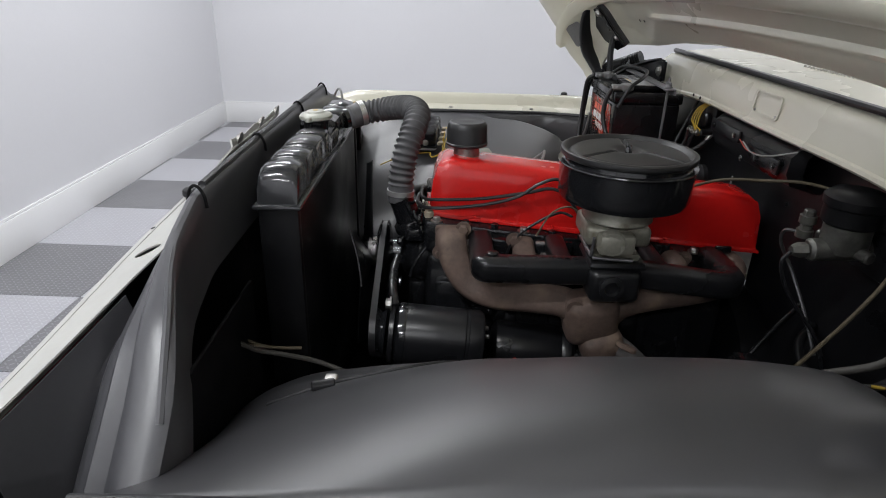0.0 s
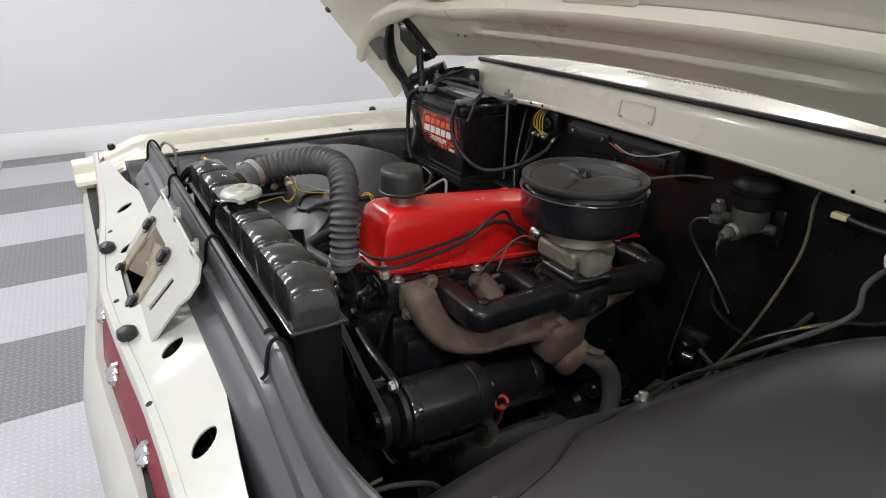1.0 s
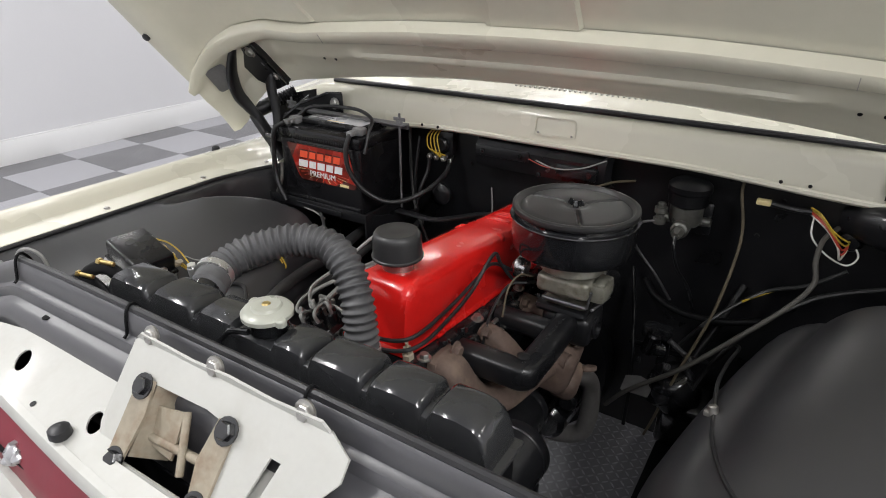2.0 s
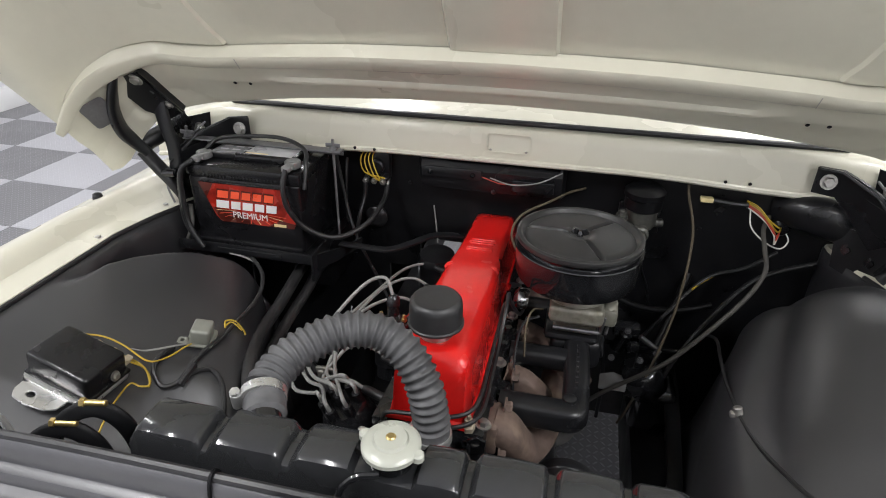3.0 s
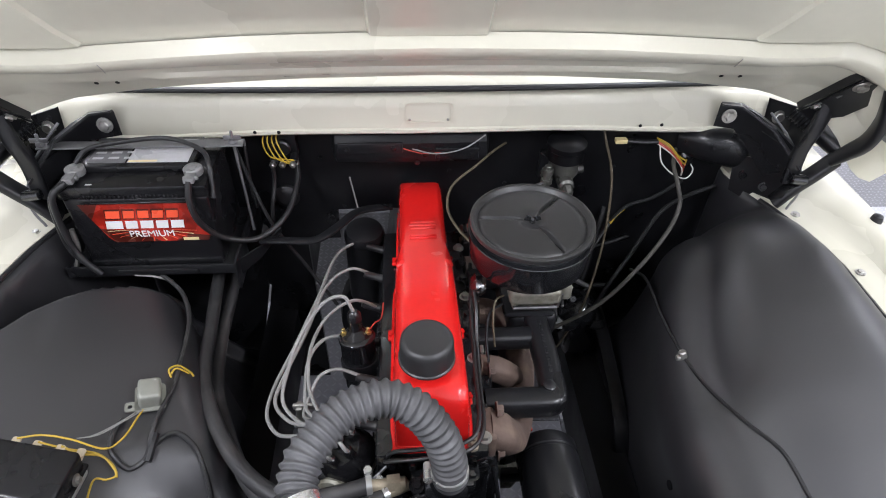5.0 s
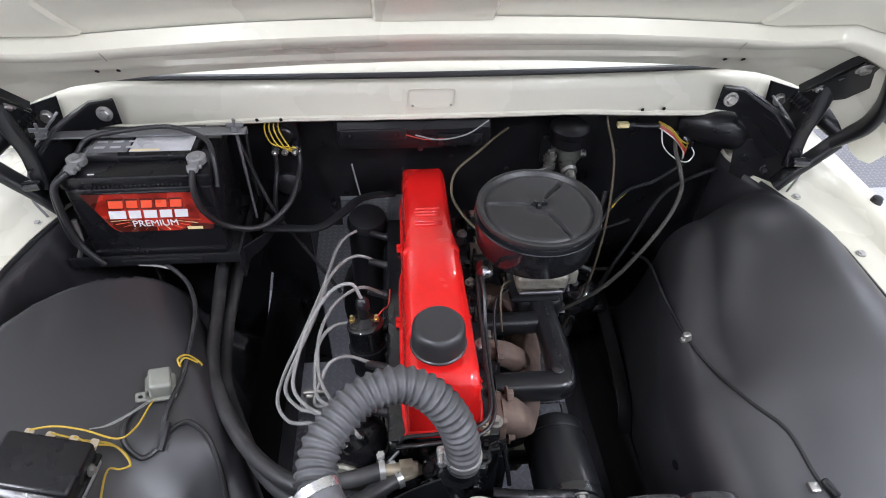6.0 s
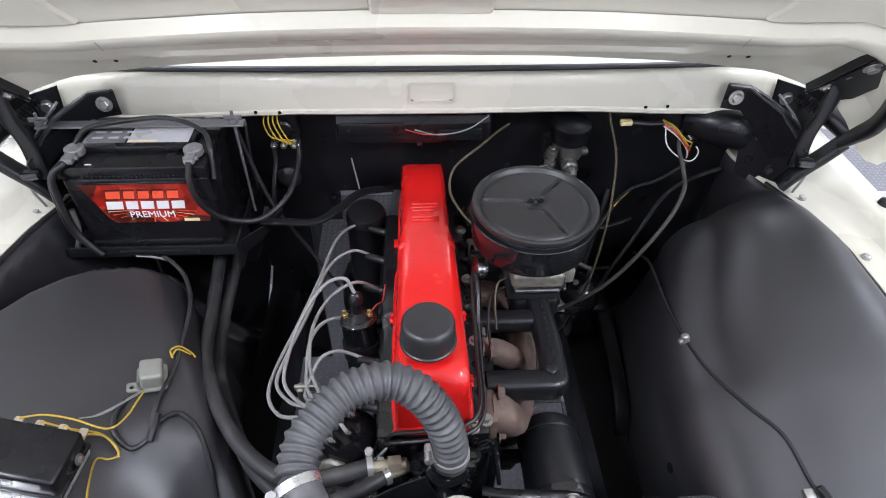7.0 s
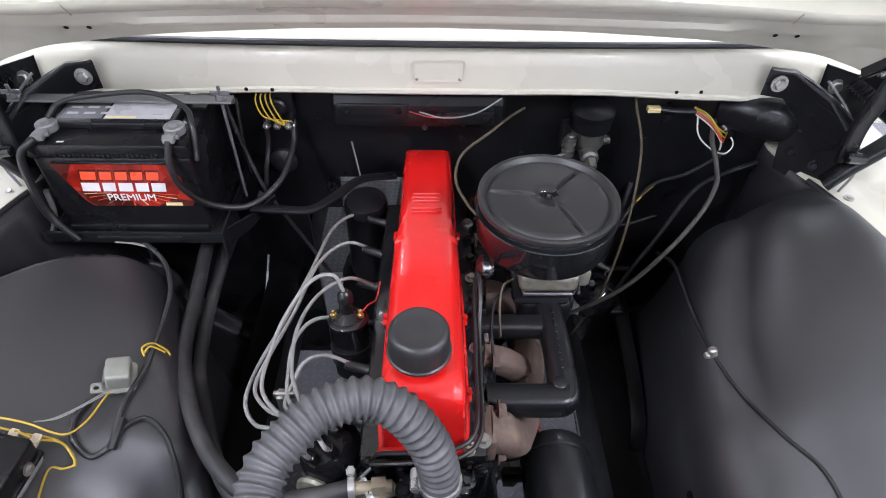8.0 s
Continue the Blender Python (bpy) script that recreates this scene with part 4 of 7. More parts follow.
# ---- radiator ----
RAD = thing("radiator", "gloss black radiator with a stepped, ribbed top tank", "radiator", (0.03, 0.235, 0.55))
core = part("core", box(-0.285, 0.306, 0.208, 0.262, 0.56, 1.125, 0.003), BLACK_DULL, RAD)
for sx in (-0.292, 0.314):
    part("side_channel", box(sx - 0.008, sx + 0.008, 0.204, 0.265, 0.56, 1.126, 0.003), BLACK_DULL, RAD)
# the tank steps down in ribs towards both ends
TANK = [(-0.300, 1.130), (-0.298, 1.155), (-0.290, 1.169)]
for a, b, top in ((-0.284, -0.218, 1.174), (-0.186, -0.122, 1.178), (-0.090, -0.036, 1.180)):
    TANK += [(a, top), (b, top), (b + 0.005, top - 0.003), (b + 0.010, top - 0.014), (a + 0.082 if a < -0.1 else b + 0.04, top - 0.014)] if b < -0.1 else [(a - 0.005, top - 0.004), (a, top), (b, top), (b + 0.006, top - 0.009)]
TANK += [(0.032, 1.168)]
for a, b, top in ((0.038, 0.076, 1.179), (0.098, 0.160, 1.181), (0.182, 0.236, 1.181)):
    TANK += [(a, top), (0.5 * (a + b), top + 0.0015), (b, top), (b + 0.004, top - 0.003), (b + 0.007, top - 0.012), (b + 0.014, top - 0.012), (b + 0.018, top - 0.003)]
TANK += [(0.258, 1.181), (0.285, 1.1815), (0.300, 1.179), (0.310, 1.172), (0.316, 1.160), (0.319, 1.142), (0.321, 1.126)]
rows = []
for x, zt in TANK:
    ring = []
    for f, g in ((0.0, 0.0), (0.0, 0.78), (0.05, 0.92), (0.15, 0.99), (0.5, 1.03), (0.85, 0.99), (0.95, 0.92), (1.0, 0.78), (1.0, 0.0)):
        ring.append((x, 0.2045 + 0.060 * f, 1.124 + (zt - 1.124) * g))
    rows.append(ring)
tank = loft(rows)
tank.verts.ensure_lookup_table()
tank.faces.new([tank.verts[k] for k in range(9)])
tank.faces.new([tank.verts[len(tank.verts) - 9 + k] for k in range(9)])
top_tank = part("top_tank", tank, TANK_BLACK, RAD, "ribbed gloss black top tank", 35)
part("tank_seam", box(-0.306, 0.330, 0.198, 0.271, 1.121, 1.128, 0.003), TANK_BLACK, top_tank)
cap = part("cap", join(
    lathe([(0.0, 0.0), (0.029, 0.0), (0.0315, 0.002), (0.0315, 0.007), (0.028, 0.011), (0.019, 0.0125), (0.017, 0.0155), (0.008, 0.0165), (0.0, 0.0155)], (0.004, 0.233, 1.190), (0.004, 0.21, 2), 40),
    *[lathe([(0.007, 0.0), (0.007, 0.007), (0.005, 0.009)], (0.004 + 0.0315 * math.cos(a), 0.233 + 0.0315 * math.sin(a), 1.190), (0.004 + 0.0315 * math.cos(a), 0.2, 2), 10) for a in (2.9, 6.04)]), CAP_WHITE, RAD, "aged white pressure cap")
part("cap_rivet", lathe([(0.006, 0), (0.004, 0.002), (0, 0.002)], (0.004, 0.2329, 1.2058), (0.004, 0.21, 2), 12), BRASS, cap)
part("filler_neck", rod((0.004, 0.233, 1.168), (0.004, 0.233, 1.192), 0.024, 20), BLACK_GLOSS, RAD)
part("overflow_pipe", tube([(0.0, 0.205, 1.180), (-0.03, 0.197, 1.172), (-0.045, 0.192, 1.12), (-0.045, 0.192, 0.9)], 0.004, 8, 6), BLACK_GLOSS, RAD)
part("hose_neck", rod((-0.155, 0.255, 1.155), (-0.182, 0.298, 1.165), 0.021, 20), BLACK_GLOSS, RAD)
for x in (-0.06, 0.20):
    part("wire_tab", box(x - 0.004, x + 0.004, 0.188, 0.190, 1.10, 1.118), BRASS, RAD)


def clamp(name, p, d, r, parent, width=0.011):
    """A worm-drive hose clamp: a band and its screw housing."""
    p, d = Vector(p), Vector(d).normalized()
    side = d.cross(Vector((0, 0, 1))).normalized() if abs(d.z) < 0.9 else d.cross(Vector((0, 1, 0))).normalized()
    c = part(name, lathe([(r, -width / 2), (r + 0.0018, -width / 2), (r + 0.0018, width / 2), (r, width / 2)], p, p + d, 32), ZINC, parent, "bright steel hose clamp")
    at = p - side * (r + 0.005)
    part("screw", join(rod(at - side.cross(d) * 0.013, at + side.cross(d) * 0.013, 0.0068, 10), lathe([(0.0065, 0), (0.0065, 0.005)], at + side.cross(d) * 0.011, at + side.cross(d) * 0.03, 6)), ZINC, c)
    return c


HOSE = thing("radiator_hose", "thick corrugated grey-black rubber hose with steel clamps", "hose", (-0.08, 0.36, 1.10))
part("hose", tube([(-0.181, 0.304, 1.167), (-0.180, 0.330, 1.172), (-0.170, 0.360, 1.180), (-0.130, 0.405, 1.190), (-0.080, 0.425, 1.188), (-0.038, 0.420, 1.168), (-0.008, 0.406, 1.128), (0.004, 0.398, 1.085), (0.007, 0.396, 1.062)], 0.0238, 20, 14, ripple=(0.0118, 0.0027)), HOSE_GREY, HOSE, smooth=70)
part("cuff", rod((-0.162, 0.268, 1.157), (-0.184, 0.310, 1.168), 0.0255, 24), HOSE_GREY, HOSE)
part("cuff", rod((0.006, 0.397, 1.068), (0.009, 0.394, 1.022), 0.0252, 24), HOSE_GREY, HOSE)
clamp("clamp", (-0.178, 0.296, 1.1655), (-0.42, 0.88, 0.2), 0.0262, HOSE, 0.012)
clamp("clamp", (0.0075, 0.3955, 1.047), (0.05, -0.05, -1), 0.0260, HOSE, 0.010)

# ---- engine ----
ENG = thing("engine", "black inline six engine with a glossy red valve cover", "engine", (-0.015, 0.75, 0.42))
EX = -0.014


def tilt(y):
    return -0.10 * (y - 0.45)


def slab(x0, x1, y0, y1, z0, z1, bevel=0.006):
    """A block that follows the engine's backward tilt."""
    bm = box(x0, x1, y0, y1, z0, z1, bevel)
    for v in bm.verts:
        v.co.z += tilt(v.co.y)
    return bm


block = part("block", slab(EX - 0.10, EX + 0.095, 0.45, 1.06, 0.62, 0.945, 0.015), BLACK_BLOCK, ENG)
part("side_cover", slab(EX + 0.09, EX + 0.115, 0.47, 1.04, 0.74, 0.90, 0.01), BLACK_BLOCK, block)
part("skirt", slab(EX - 0.115, EX + 0.11, 0.46, 1.05, 0.66, 0.72, 0.008), BLACK_BLOCK, block)
for k in range(6):
    part("block_rib", slab(EX + 0.09, EX + 0.125, 0.52 + 0.09 * k, 0.545 + 0.09 * k, 0.74, 0.88, 0.006), BLACK_BLOCK, block)
part("oil_pan", slab(EX - 0.10, EX + 0.10, 0.44, 1.02, 0.45, 0.625, 0.03), BLACK_BLOCK, ENG)
part("pan_rail", slab(EX - 0.125, EX + 0.125, 0.44, 1.05, 0.622, 0.636, 0.004), BLACK_BLOCK, ENG)
part("cylinder_head", join(slab(EX - 0.088, EX + 0.088, 0.445, 1.055, 0.945, 1.012, 0.008), *[slab(EX + 0.07, EX + 0.108, 0.47 + 0.095 * k, 0.52 + 0.095 * k, 0.95, 1.0, 0.008) for k in range(6)]), BLACK_BLOCK, ENG)
for k in range(11):
    part("head_bolt", bolt((EX + 0.082, 0.47 + 0.057 * k, 1.012 + tilt(0.47 + 0.057 * k)), (0, 0, 1), 0.008, 0.009), BLACK_BLOCK if k % 3 else STEEL, ENG)

# valve cover
VC = []
for y, w, hh in ((0.446, 0.90, 0.0), (0.4465, 0.95, 0.045), (0.4475, 0.95, 0.055), (0.453, 0.90, 0.075), (0.460, 0.90, 0.62), (0.468, 0.92, 0.86), (0.482, 0.95, 0.975), (0.50, 0.965, 1.0), (0.60, 0.965, 1.0), (0.74, 0.95, 0.99), (0.775, 0.93, 0.985), (0.80, 0.86, 0.965), (0.815, 0.85, 0.985), (0.90, 0.85, 0.99), (0.99, 0.84, 1.0), (1.015, 0.83, 0.985), (1.030, 0.81, 0.90), (1.038, 0.79, 0.65), (1.042, 0.80, 0.08), (1.046, 0.82, 0.05), (1.047, 0.80, 0.0)):
    y = 0.446 + (y - 0.446) * 1.135
    ring = []
    for fx, fz in ((-1.0, 0.0), (-1.0, 0.045), (-0.99, 0.055), (-0.93, 0.075), (-0.90, 0.30), (-0.87, 0.66), (-0.83, 0.85), (-0.74, 0.955), (-0.58, 0.995), (-0.3, 1.0), (0, 1.0), (0.3, 1.0), (0.58, 0.995), (0.74, 0.955), (0.83, 0.85), (0.87, 0.66), (0.90, 0.30), (0.93, 0.075), (0.99, 0.055), (1.0, 0.045), (1.0, 0.0)):
        ring.append((EX + 0.068 * fx * w, y, 1.014 + 0.116 * min(fz, hh if hh > 0.1 else min(hh, fz)) + tilt(y)))
    VC.append(ring)
cover = part("valve_cover", loft(VC), RED, ENG, "glossy red enamel valve cover", 45)
for yy in (0.545, 0.70, 0.93):
    for s in (-1, 1):
        w = 0.068 * (0.95 if yy < 0.78 else 0.87)
        part("cover_tab", join(box(EX + s * w - 0.007, EX + s * w + 0.005, yy - 0.012, yy + 0.012, 1.015 + tilt(yy), 1.021 + tilt(yy), 0.002), lathe([(0.0045, 0), (0.004, 0.004)], (EX + s * (w + 0.002), yy, 1.022 + tilt(yy)), (EX + s * (w + 0.002), yy, 2), 6)), RED, cover)
for s in (-1, 1):
    part("cover_gusset", lathe([(0.012, -0.012), (0.011, 0.0), (0.0, 0.012)], (EX + s * 0.045, 0.79, 1.086), (EX + s * 0.07, 0.765, 1.10), 10), RED, cover)
for k, (y, w) in enumerate(((0.925, 0.050), (0.913, 0.056), (0.902, 0.050), (0.878, 0.054), (0.868, 0.054))):
    part("raised_mark", box(EX - w / 2, EX + w / 2, y - 0.0022, y + 0.0022, 1.127 + tilt(y), 1.1315 + tilt(y), 0.0012, 1), RED, cover)
part("oil_cap", lathe([(0.0, 0.0), (0.0405, 0.0), (0.0425, 0.002), (0.0425, 0.005), (0.0405, 0.0065), (0.0395, 0.034), (0.0385, 0.0405), (0.0350, 0.0455), (0.0320, 0.0465), (0.0305, 0.0460), (0.012, 0.0475), (0.0, 0.0478)], (-0.020, 0.526, 1.142), (-0.020, 0.520, 2), 48), CAP_RUBBER, cover, "black plastic oil filler cap")
part("filler_neck", rod((-0.020, 0.526, 1.112), (-0.020, 0.526, 1.144), 0.026, 24), STEEL, cover)
part("cover_wire", tube([(-0.085, 0.448, 0.995), (-0.074, 0.440, 1.030), (-0.030, 0.437, 1.040), (0.030, 0.441, 1.045), (0.057, 0.470, 1.050), (0.060, 0.56, 1.056), (0.062, 0.64, 1.070), (0.064, 0.70, 1.078), (0.074, 0.78, 1.03), (0.082, 0.86, 0.99)], 0.0034, 8, 8), WIRE_BLACK, cover, "black wire")
part("cover_wire", tube([(-0.090, 0.452, 0.985), (-0.078, 0.434, 1.015), (-0.030, 0.430, 1.026), (0.034, 0.435, 1.031), (0.064, 0.468, 1.035), (0.067, 0.55, 1.044), (0.068, 0.62, 1.062), (0.070, 0.665, 1.092), (0.069, 0.70, 1.10), (0.072, 0.72, 1.07), (0.086, 0.76, 1.02), (0.090, 0.84, 0.985)], 0.0034, 8, 8), WIRE_BLACK, cover, "black wire")

# intake manifold: a log with square runners
IN_Z = 0.975
intake = part("intake_manifold", join(
    tube([(0.080, 0.556, IN_Z), (0.14, 0.556, IN_Z), (0.186, 0.556, IN_Z), (0.199, 0.559, IN_Z), (0.202, 0.574, IN_Z), (0.202, 0.66, IN_Z), (0.198, 0.74, IN_Z - 0.002), (0.196, 0.80, IN_Z - 0.004), (0.200, 0.88, IN_Z - 0.010), (0.202, 0.97, IN_Z - 0.020), (0.196, 1.0, IN_Z - 0.022), (0.17, 1.008, IN_Z - 0.022), (0.08, 1.008, IN_Z - 0.022)], 0.0225, 20, 6, flat=1.05, square=0.62),
    tube([(0.080, 0.700, IN_Z), (0.14, 0.700, IN_Z), (0.195, 0.700, IN_Z)], 0.019, 16, 4, square=0.65),
    tube([(0.080, 0.875, IN_Z - 0.01), (0.14, 0.875, IN_Z - 0.01), (0.195, 0.875, IN_Z - 0.01)], 0.019, 16, 4, square=0.65)), BLACK_SATIN, ENG, "satin black intake manifold", 60)
part("carb_pad", join(box(0.135, 0.235, 0.735, 0.835, 0.988, 1.006, 0.012), box(0.148, 0.243, 0.738, 0.828, 0.930, 0.992, 0.014, 3), lathe([(0.021, 0), (0.021, 0.010), (0.013, 0.012), (0.011, 0.002), (0.0, 0.002)], (0.238, 0.775, 0.962), (0.5, 0.765, 0.985), 20)), BLACK_SATIN, intake)
part("plug_boss", lathe([(0.011, 0), (0.011, 0.004), (0.008, 0.006)], (0.192, 0.572, IN_Z + 0.022), (0.192, 0.572, 2), 14), BLACK_SATIN, intake)
for k in range(9):
    part("cast_mark", box(0.1985, 0.2035, 0.600 + 0.014 * k, 0.609 + 0.014 * k, IN_Z + 0.0215, IN_Z + 0.0245, 0.0008, 1), BLACK_SATIN, intake)
for y in (0.535, 0.68, 0.72, 0.855, 0.895, 1.03):
    part("manifold_bolt", join(bolt((0.092, y, IN_Z - 0.016 + tilt(y) * 0.3), (1, 0, 0), 0.009, 0.010), box(0.083, 0.091, y - 0.016, y + 0.016, IN_Z - 0.035, IN_Z + 0.006, 0.003)), STEEL if y < 0.7 else BLACK_BLOCK, intake)

# exhaust manifold
exhaust = part("exhaust_manifold", join(
    tube([(0.078, 0.500, 0.985), (0.100, 0.500, 0.978), (0.118, 0.510, 0.945), (0.132, 0.538, 0.908), (0.150, 0.585, 0.895), (0.163, 0.650, 0.897), (0.172, 0.715, 0.893), (0.178, 0.755, 0.868), (0.182, 0.768, 0.835)], lambda t: 0.031 - 0.003 * math.sin(math.pi * t), 18, 6, flat=0.80, square=0.65),
    tube([(0.078, 1.045, 0.945), (0.115, 1.045, 0.942), (0.145, 1.020, 0.930), (0.160, 0.960, 0.918), (0.170, 0.880, 0.908), (0.176, 0.820, 0.892), (0.180, 0.785, 0.855)], 0.023, 16, 6, square=0.8),
    tube([(0.078, 0.640, 0.968), (0.110, 0.640, 0.960), (0.138, 0.648, 0.930), (0.155, 0.66, 0.900)], 0.021, 16, 5, square=0.6),
    tube([(0.078, 0.800, 0.950), (0.120, 0.800, 0.94), (0.160, 0.793, 0.905)], 0.023, 16, 5, square=0.6),
    tube([(0.078, 0.935, 0.945), (0.110, 0.935, 0.940), (0.145, 0.925, 0.92), (0.16, 0.915, 0.910)], 0.022, 14, 5, square=0.8),
    box(0.146, 0.220, 0.712, 0.812, 0.822, 0.925, 0.024, 4, (8, 12, 6)), box(0.166, 0.224, 0.745, 0.828, 0.790, 0.850, 0.022, 3, (16, 10, 10))), IRON, ENG, "rough heat-browned iron exhaust manifold", 70)
part("front_port", join(box(0.070, 0.090, 0.468, 0.532, 0.952, 1.006, 0.006), box(0.085, 0.106, 0.474, 0.526, 0.950, 1.002, 0.010, 3, (0, 8, 6))), IRON, exhaust)
part("flange_ear", plate(oval(0, 0, 0.020, 0.015, 18), 0.010, basis((0.226, 0.826, 0.838), (0.25, 1, -0.35), (1, -0.2, 0.35)), 0.002, [oval(0.004, 0, 0.008, 0.007, 12)]), IRON, exhaust)
part("boss", lathe([(0.016, 0), (0.016, 0.012), (0.009, 0.012), (0.009, 0.004)], (0.204, 0.727, 0.905), (0.4, 0.70, 0.89), 14), IRON, exhaust)
for y, z in ((0.478, 0.955), (0.522, 1.005), (0.62, 0.985), (0.66, 0.945), (0.78, 0.968), (0.82, 0.925), (0.955, 0.955)):
    part("manifold_nut", bolt((0.094, y, z), (1, 0, 0), 0.010, 0.011), IRON, exhaust)
part("exhaust_pipe", tube([(0.195, 0.795, 0.832), (0.207, 0.840, 0.802), (0.216, 0.884, 0.755), (0.219, 0.900, 0.70), (0.216, 0.905, 0.64), (0.205, 0.905, 0.597), (0.17, 0.90, 0.577), (0.12, 0.90, 0.57), (0.06, 1.0, 0.50), (0.05, 1.3, 0.44)], 0.0205, 18, 6), PIPE, ENG, "dull grey-brown exhaust pipe")

# carburettor
CARB = thing("carburettor", "dull grey cast carburettor with linkage on the intake manifold", "carburettor", (0.188, 0.78, 1.006))
part("throttle_body", join(box(0.150, 0.228, 0.742, 0.822, 1.006, 1.020, 0.006), lathe([(0.034, 0), (0.036, 0.01), (0.034, 0.022)], (0.188, 0.782, 1.018), (0.188, 0.782, 2), 20)), CAST_GREY, CARB)
part("float_bowl", join(box(0.140, 0.238, 0.722, 0.832, 1.036, 1.072, 0.010, 3), box(0.225, 0.262, 0.74, 0.80, 1.030, 1.066, 0.008)), CAST_GREY, CARB)
part("air_horn", lathe([(0.056, 0.0), (0.060, 0.004), (0.057, 0.012), (0.054, 0.034)], (0.184, 0.784, 1.070), (0.184, 0.784, 2), 32), CAST_GREY, CARB)
part("choke_housing", lathe([(0.022, 0), (0.024, 0.01), (0.020, 0.018)], (0.242, 0.765, 1.05), (0.5, 0.72, 1.05), 18), CAST_GREY, CARB)
part("linkage", join(rod((0.150, 0.735, 1.02), (0.235, 0.735, 1.02), 0.004), rod((0.235, 0.735, 1.02), (0.240, 0.735, 1.055), 0.003), rod((0.255, 0.80, 1.02), (0.245, 0.735, 1.02), 0.003)), ROD_STEEL, CARB)
part("fuel_line", tube([(0.125, 0.72, 1.048), (0.10, 0.70, 1.045), (0.092, 0.66, 1.02), (0.095, 0.62, 0.985), (0.10, 0.60, 0.93)], 0.0026, 8, 6), BLACK_SATIN, CARB)
part("fuel_line", tube([(0.13, 0.735, 1.055), (0.112, 0.715, 1.062), (0.105, 0.685, 1.045), (0.108, 0.66, 1.00)], 0.0018, 8, 6), TAPE, CARB)
part("vacuum_can", lathe([(0.016, 0), (0.022, 0.008), (0.022, 0.02), (0.012, 0.028)], (0.10, 0.775, 1.045), (0.02, 0.775, 1.05), 16), CHROME, CARB)

# air cleaner
AC = Vector((0.178, 0.789, 0))
AIR = thing("air_cleaner", "round satin black air cleaner with a pressed lid", "air cleaner", (0.178, 0.789, 1.10))
part("housing", lathe([(0.0, 0.0), (0.097, 0.0), (0.106, 0.004), (0.1095, 0.012), (0.1110, 0.040), (0.1118, 0.062), (0.1140, 0.0635), (0.1148, 0.0650), (0.1140, 0.0668), (0.1060, 0.0675), (0.1050, 0.0770), (0.0, 0.0770)], AC + Vector((0, 0, 1.104)), AC + Vector((0, 0, 2)), 72), BLACK_GLOSS, AIR)
lid_bm = bmesh.new()
rings = []
for r, z in ((0.1085, -0.002), (0.1110, 0.0), (0.1118, 0.004), (0.1112, 0.0085), (0.1085, 0.0102), (0.1045, 0.0102), (0.1025, 0.0085), (0.0995, 0.0025), (0.0970, 0.0010), (0.0945, 0.0030), (0.091, 0.0055), (0.082, 0.0062), (0.070, 0.0070), (0.058, 0.0080), (0.045, 0.0087), (0.033, 0.0092), (0.022, 0.0080), (0.017, 0.004), (0.008, 0.003)):
    ring = []
    for k in range(264):
        a = 2 * math.pi * k / 264
        zz = z
        if 0.017 < r < 0.096:
            near = min(abs((a - a0 + math.pi) % (2 * math.pi) - math.pi) for a0 in (radians(50), radians(172), radians(296)))
            w = near * r
            zz -= 0.0075 * (1 - ease(w, 0.0026, 0.0048)) * ease(r, 0.018, 0.03) * (1 - ease(r, 0.086, 0.095))
        ring.append(lid_bm.verts.new((AC.x + r * math.cos(a), AC.y + r * math.sin(a), 1.181 + zz)))
    rings.append(ring)
for a, b in zip(rings, rings[1:]):
    for k in range(264):
        lid_bm.faces.new((a[k], a[(k + 1) % 264], b[(k + 1) % 264], b[k]))
lid_bm.faces.new(rings[-1])
lid = part("lid", lid_bm, LID_BLACK, AIR, "satin black lid with three pressed spokes", 50)
part("wing_nut", join(lathe([(0.006, 0), (0.005, 0.006), (0.003, 0.010)], AC + Vector((0, 0, 1.184)), AC + Vector((0, 0, 2)), 10), *[box(AC.x + s * 0.009 - 0.005, AC.x + s * 0.009 + 0.005, AC.y - 0.0015, AC.y + 0.0015, 1.187, 1.199, 0.001, 1, (0, -s * 25, 0)) for s in (-1, 1)]), BLACK_GLOSS, lid)

# cooling and drive at the front of the engine
part("timing_cover", join(lathe([(0.085, 0), (0.085, 0.03), (0.07, 0.04)], (EX, 0.45, 0.72), (EX, 0.1, 0.72), 24), box(EX - 0.05, EX + 0.05, 0.415, 0.45, 0.70, 0.86, 0.01)), BLACK_BLOCK, ENG)
part("water_pump", join(lathe([(0.058, 0), (0.062, 0.02), (0.045, 0.05), (0.028, 0.06), (0.026, 0.09)], (EX, 0.455, 0.905), (EX, 0.1, 0.905), 24), tube([(EX - 0.02, 0.425, 0.92), (EX - 0.06, 0.42, 0.945), (EX - 0.085, 0.418, 0.965)], 0.018, 12, 4)), BLACK_GLOSS, ENG, "gloss black water pump")
part("fan_pulley", lathe([(0.0, 0.0), (0.060, 0.0), (0.068, 0.004), (0.060, 0.011), (0.068, 0.018), (0.060, 0.022), (0.03, 0.03), (0, 0.03)], (EX, 0.372, 0.905), (EX, 0.1, 0.905), 32), BLACK_GLOSS, ENG)
part("fan_hub", lathe([(0.032, 0), (0.030, 0.018), (0.0, 0.02)], (EX, 0.345, 0.905), (EX, 0.1, 0.905), 20), STEEL, ENG)
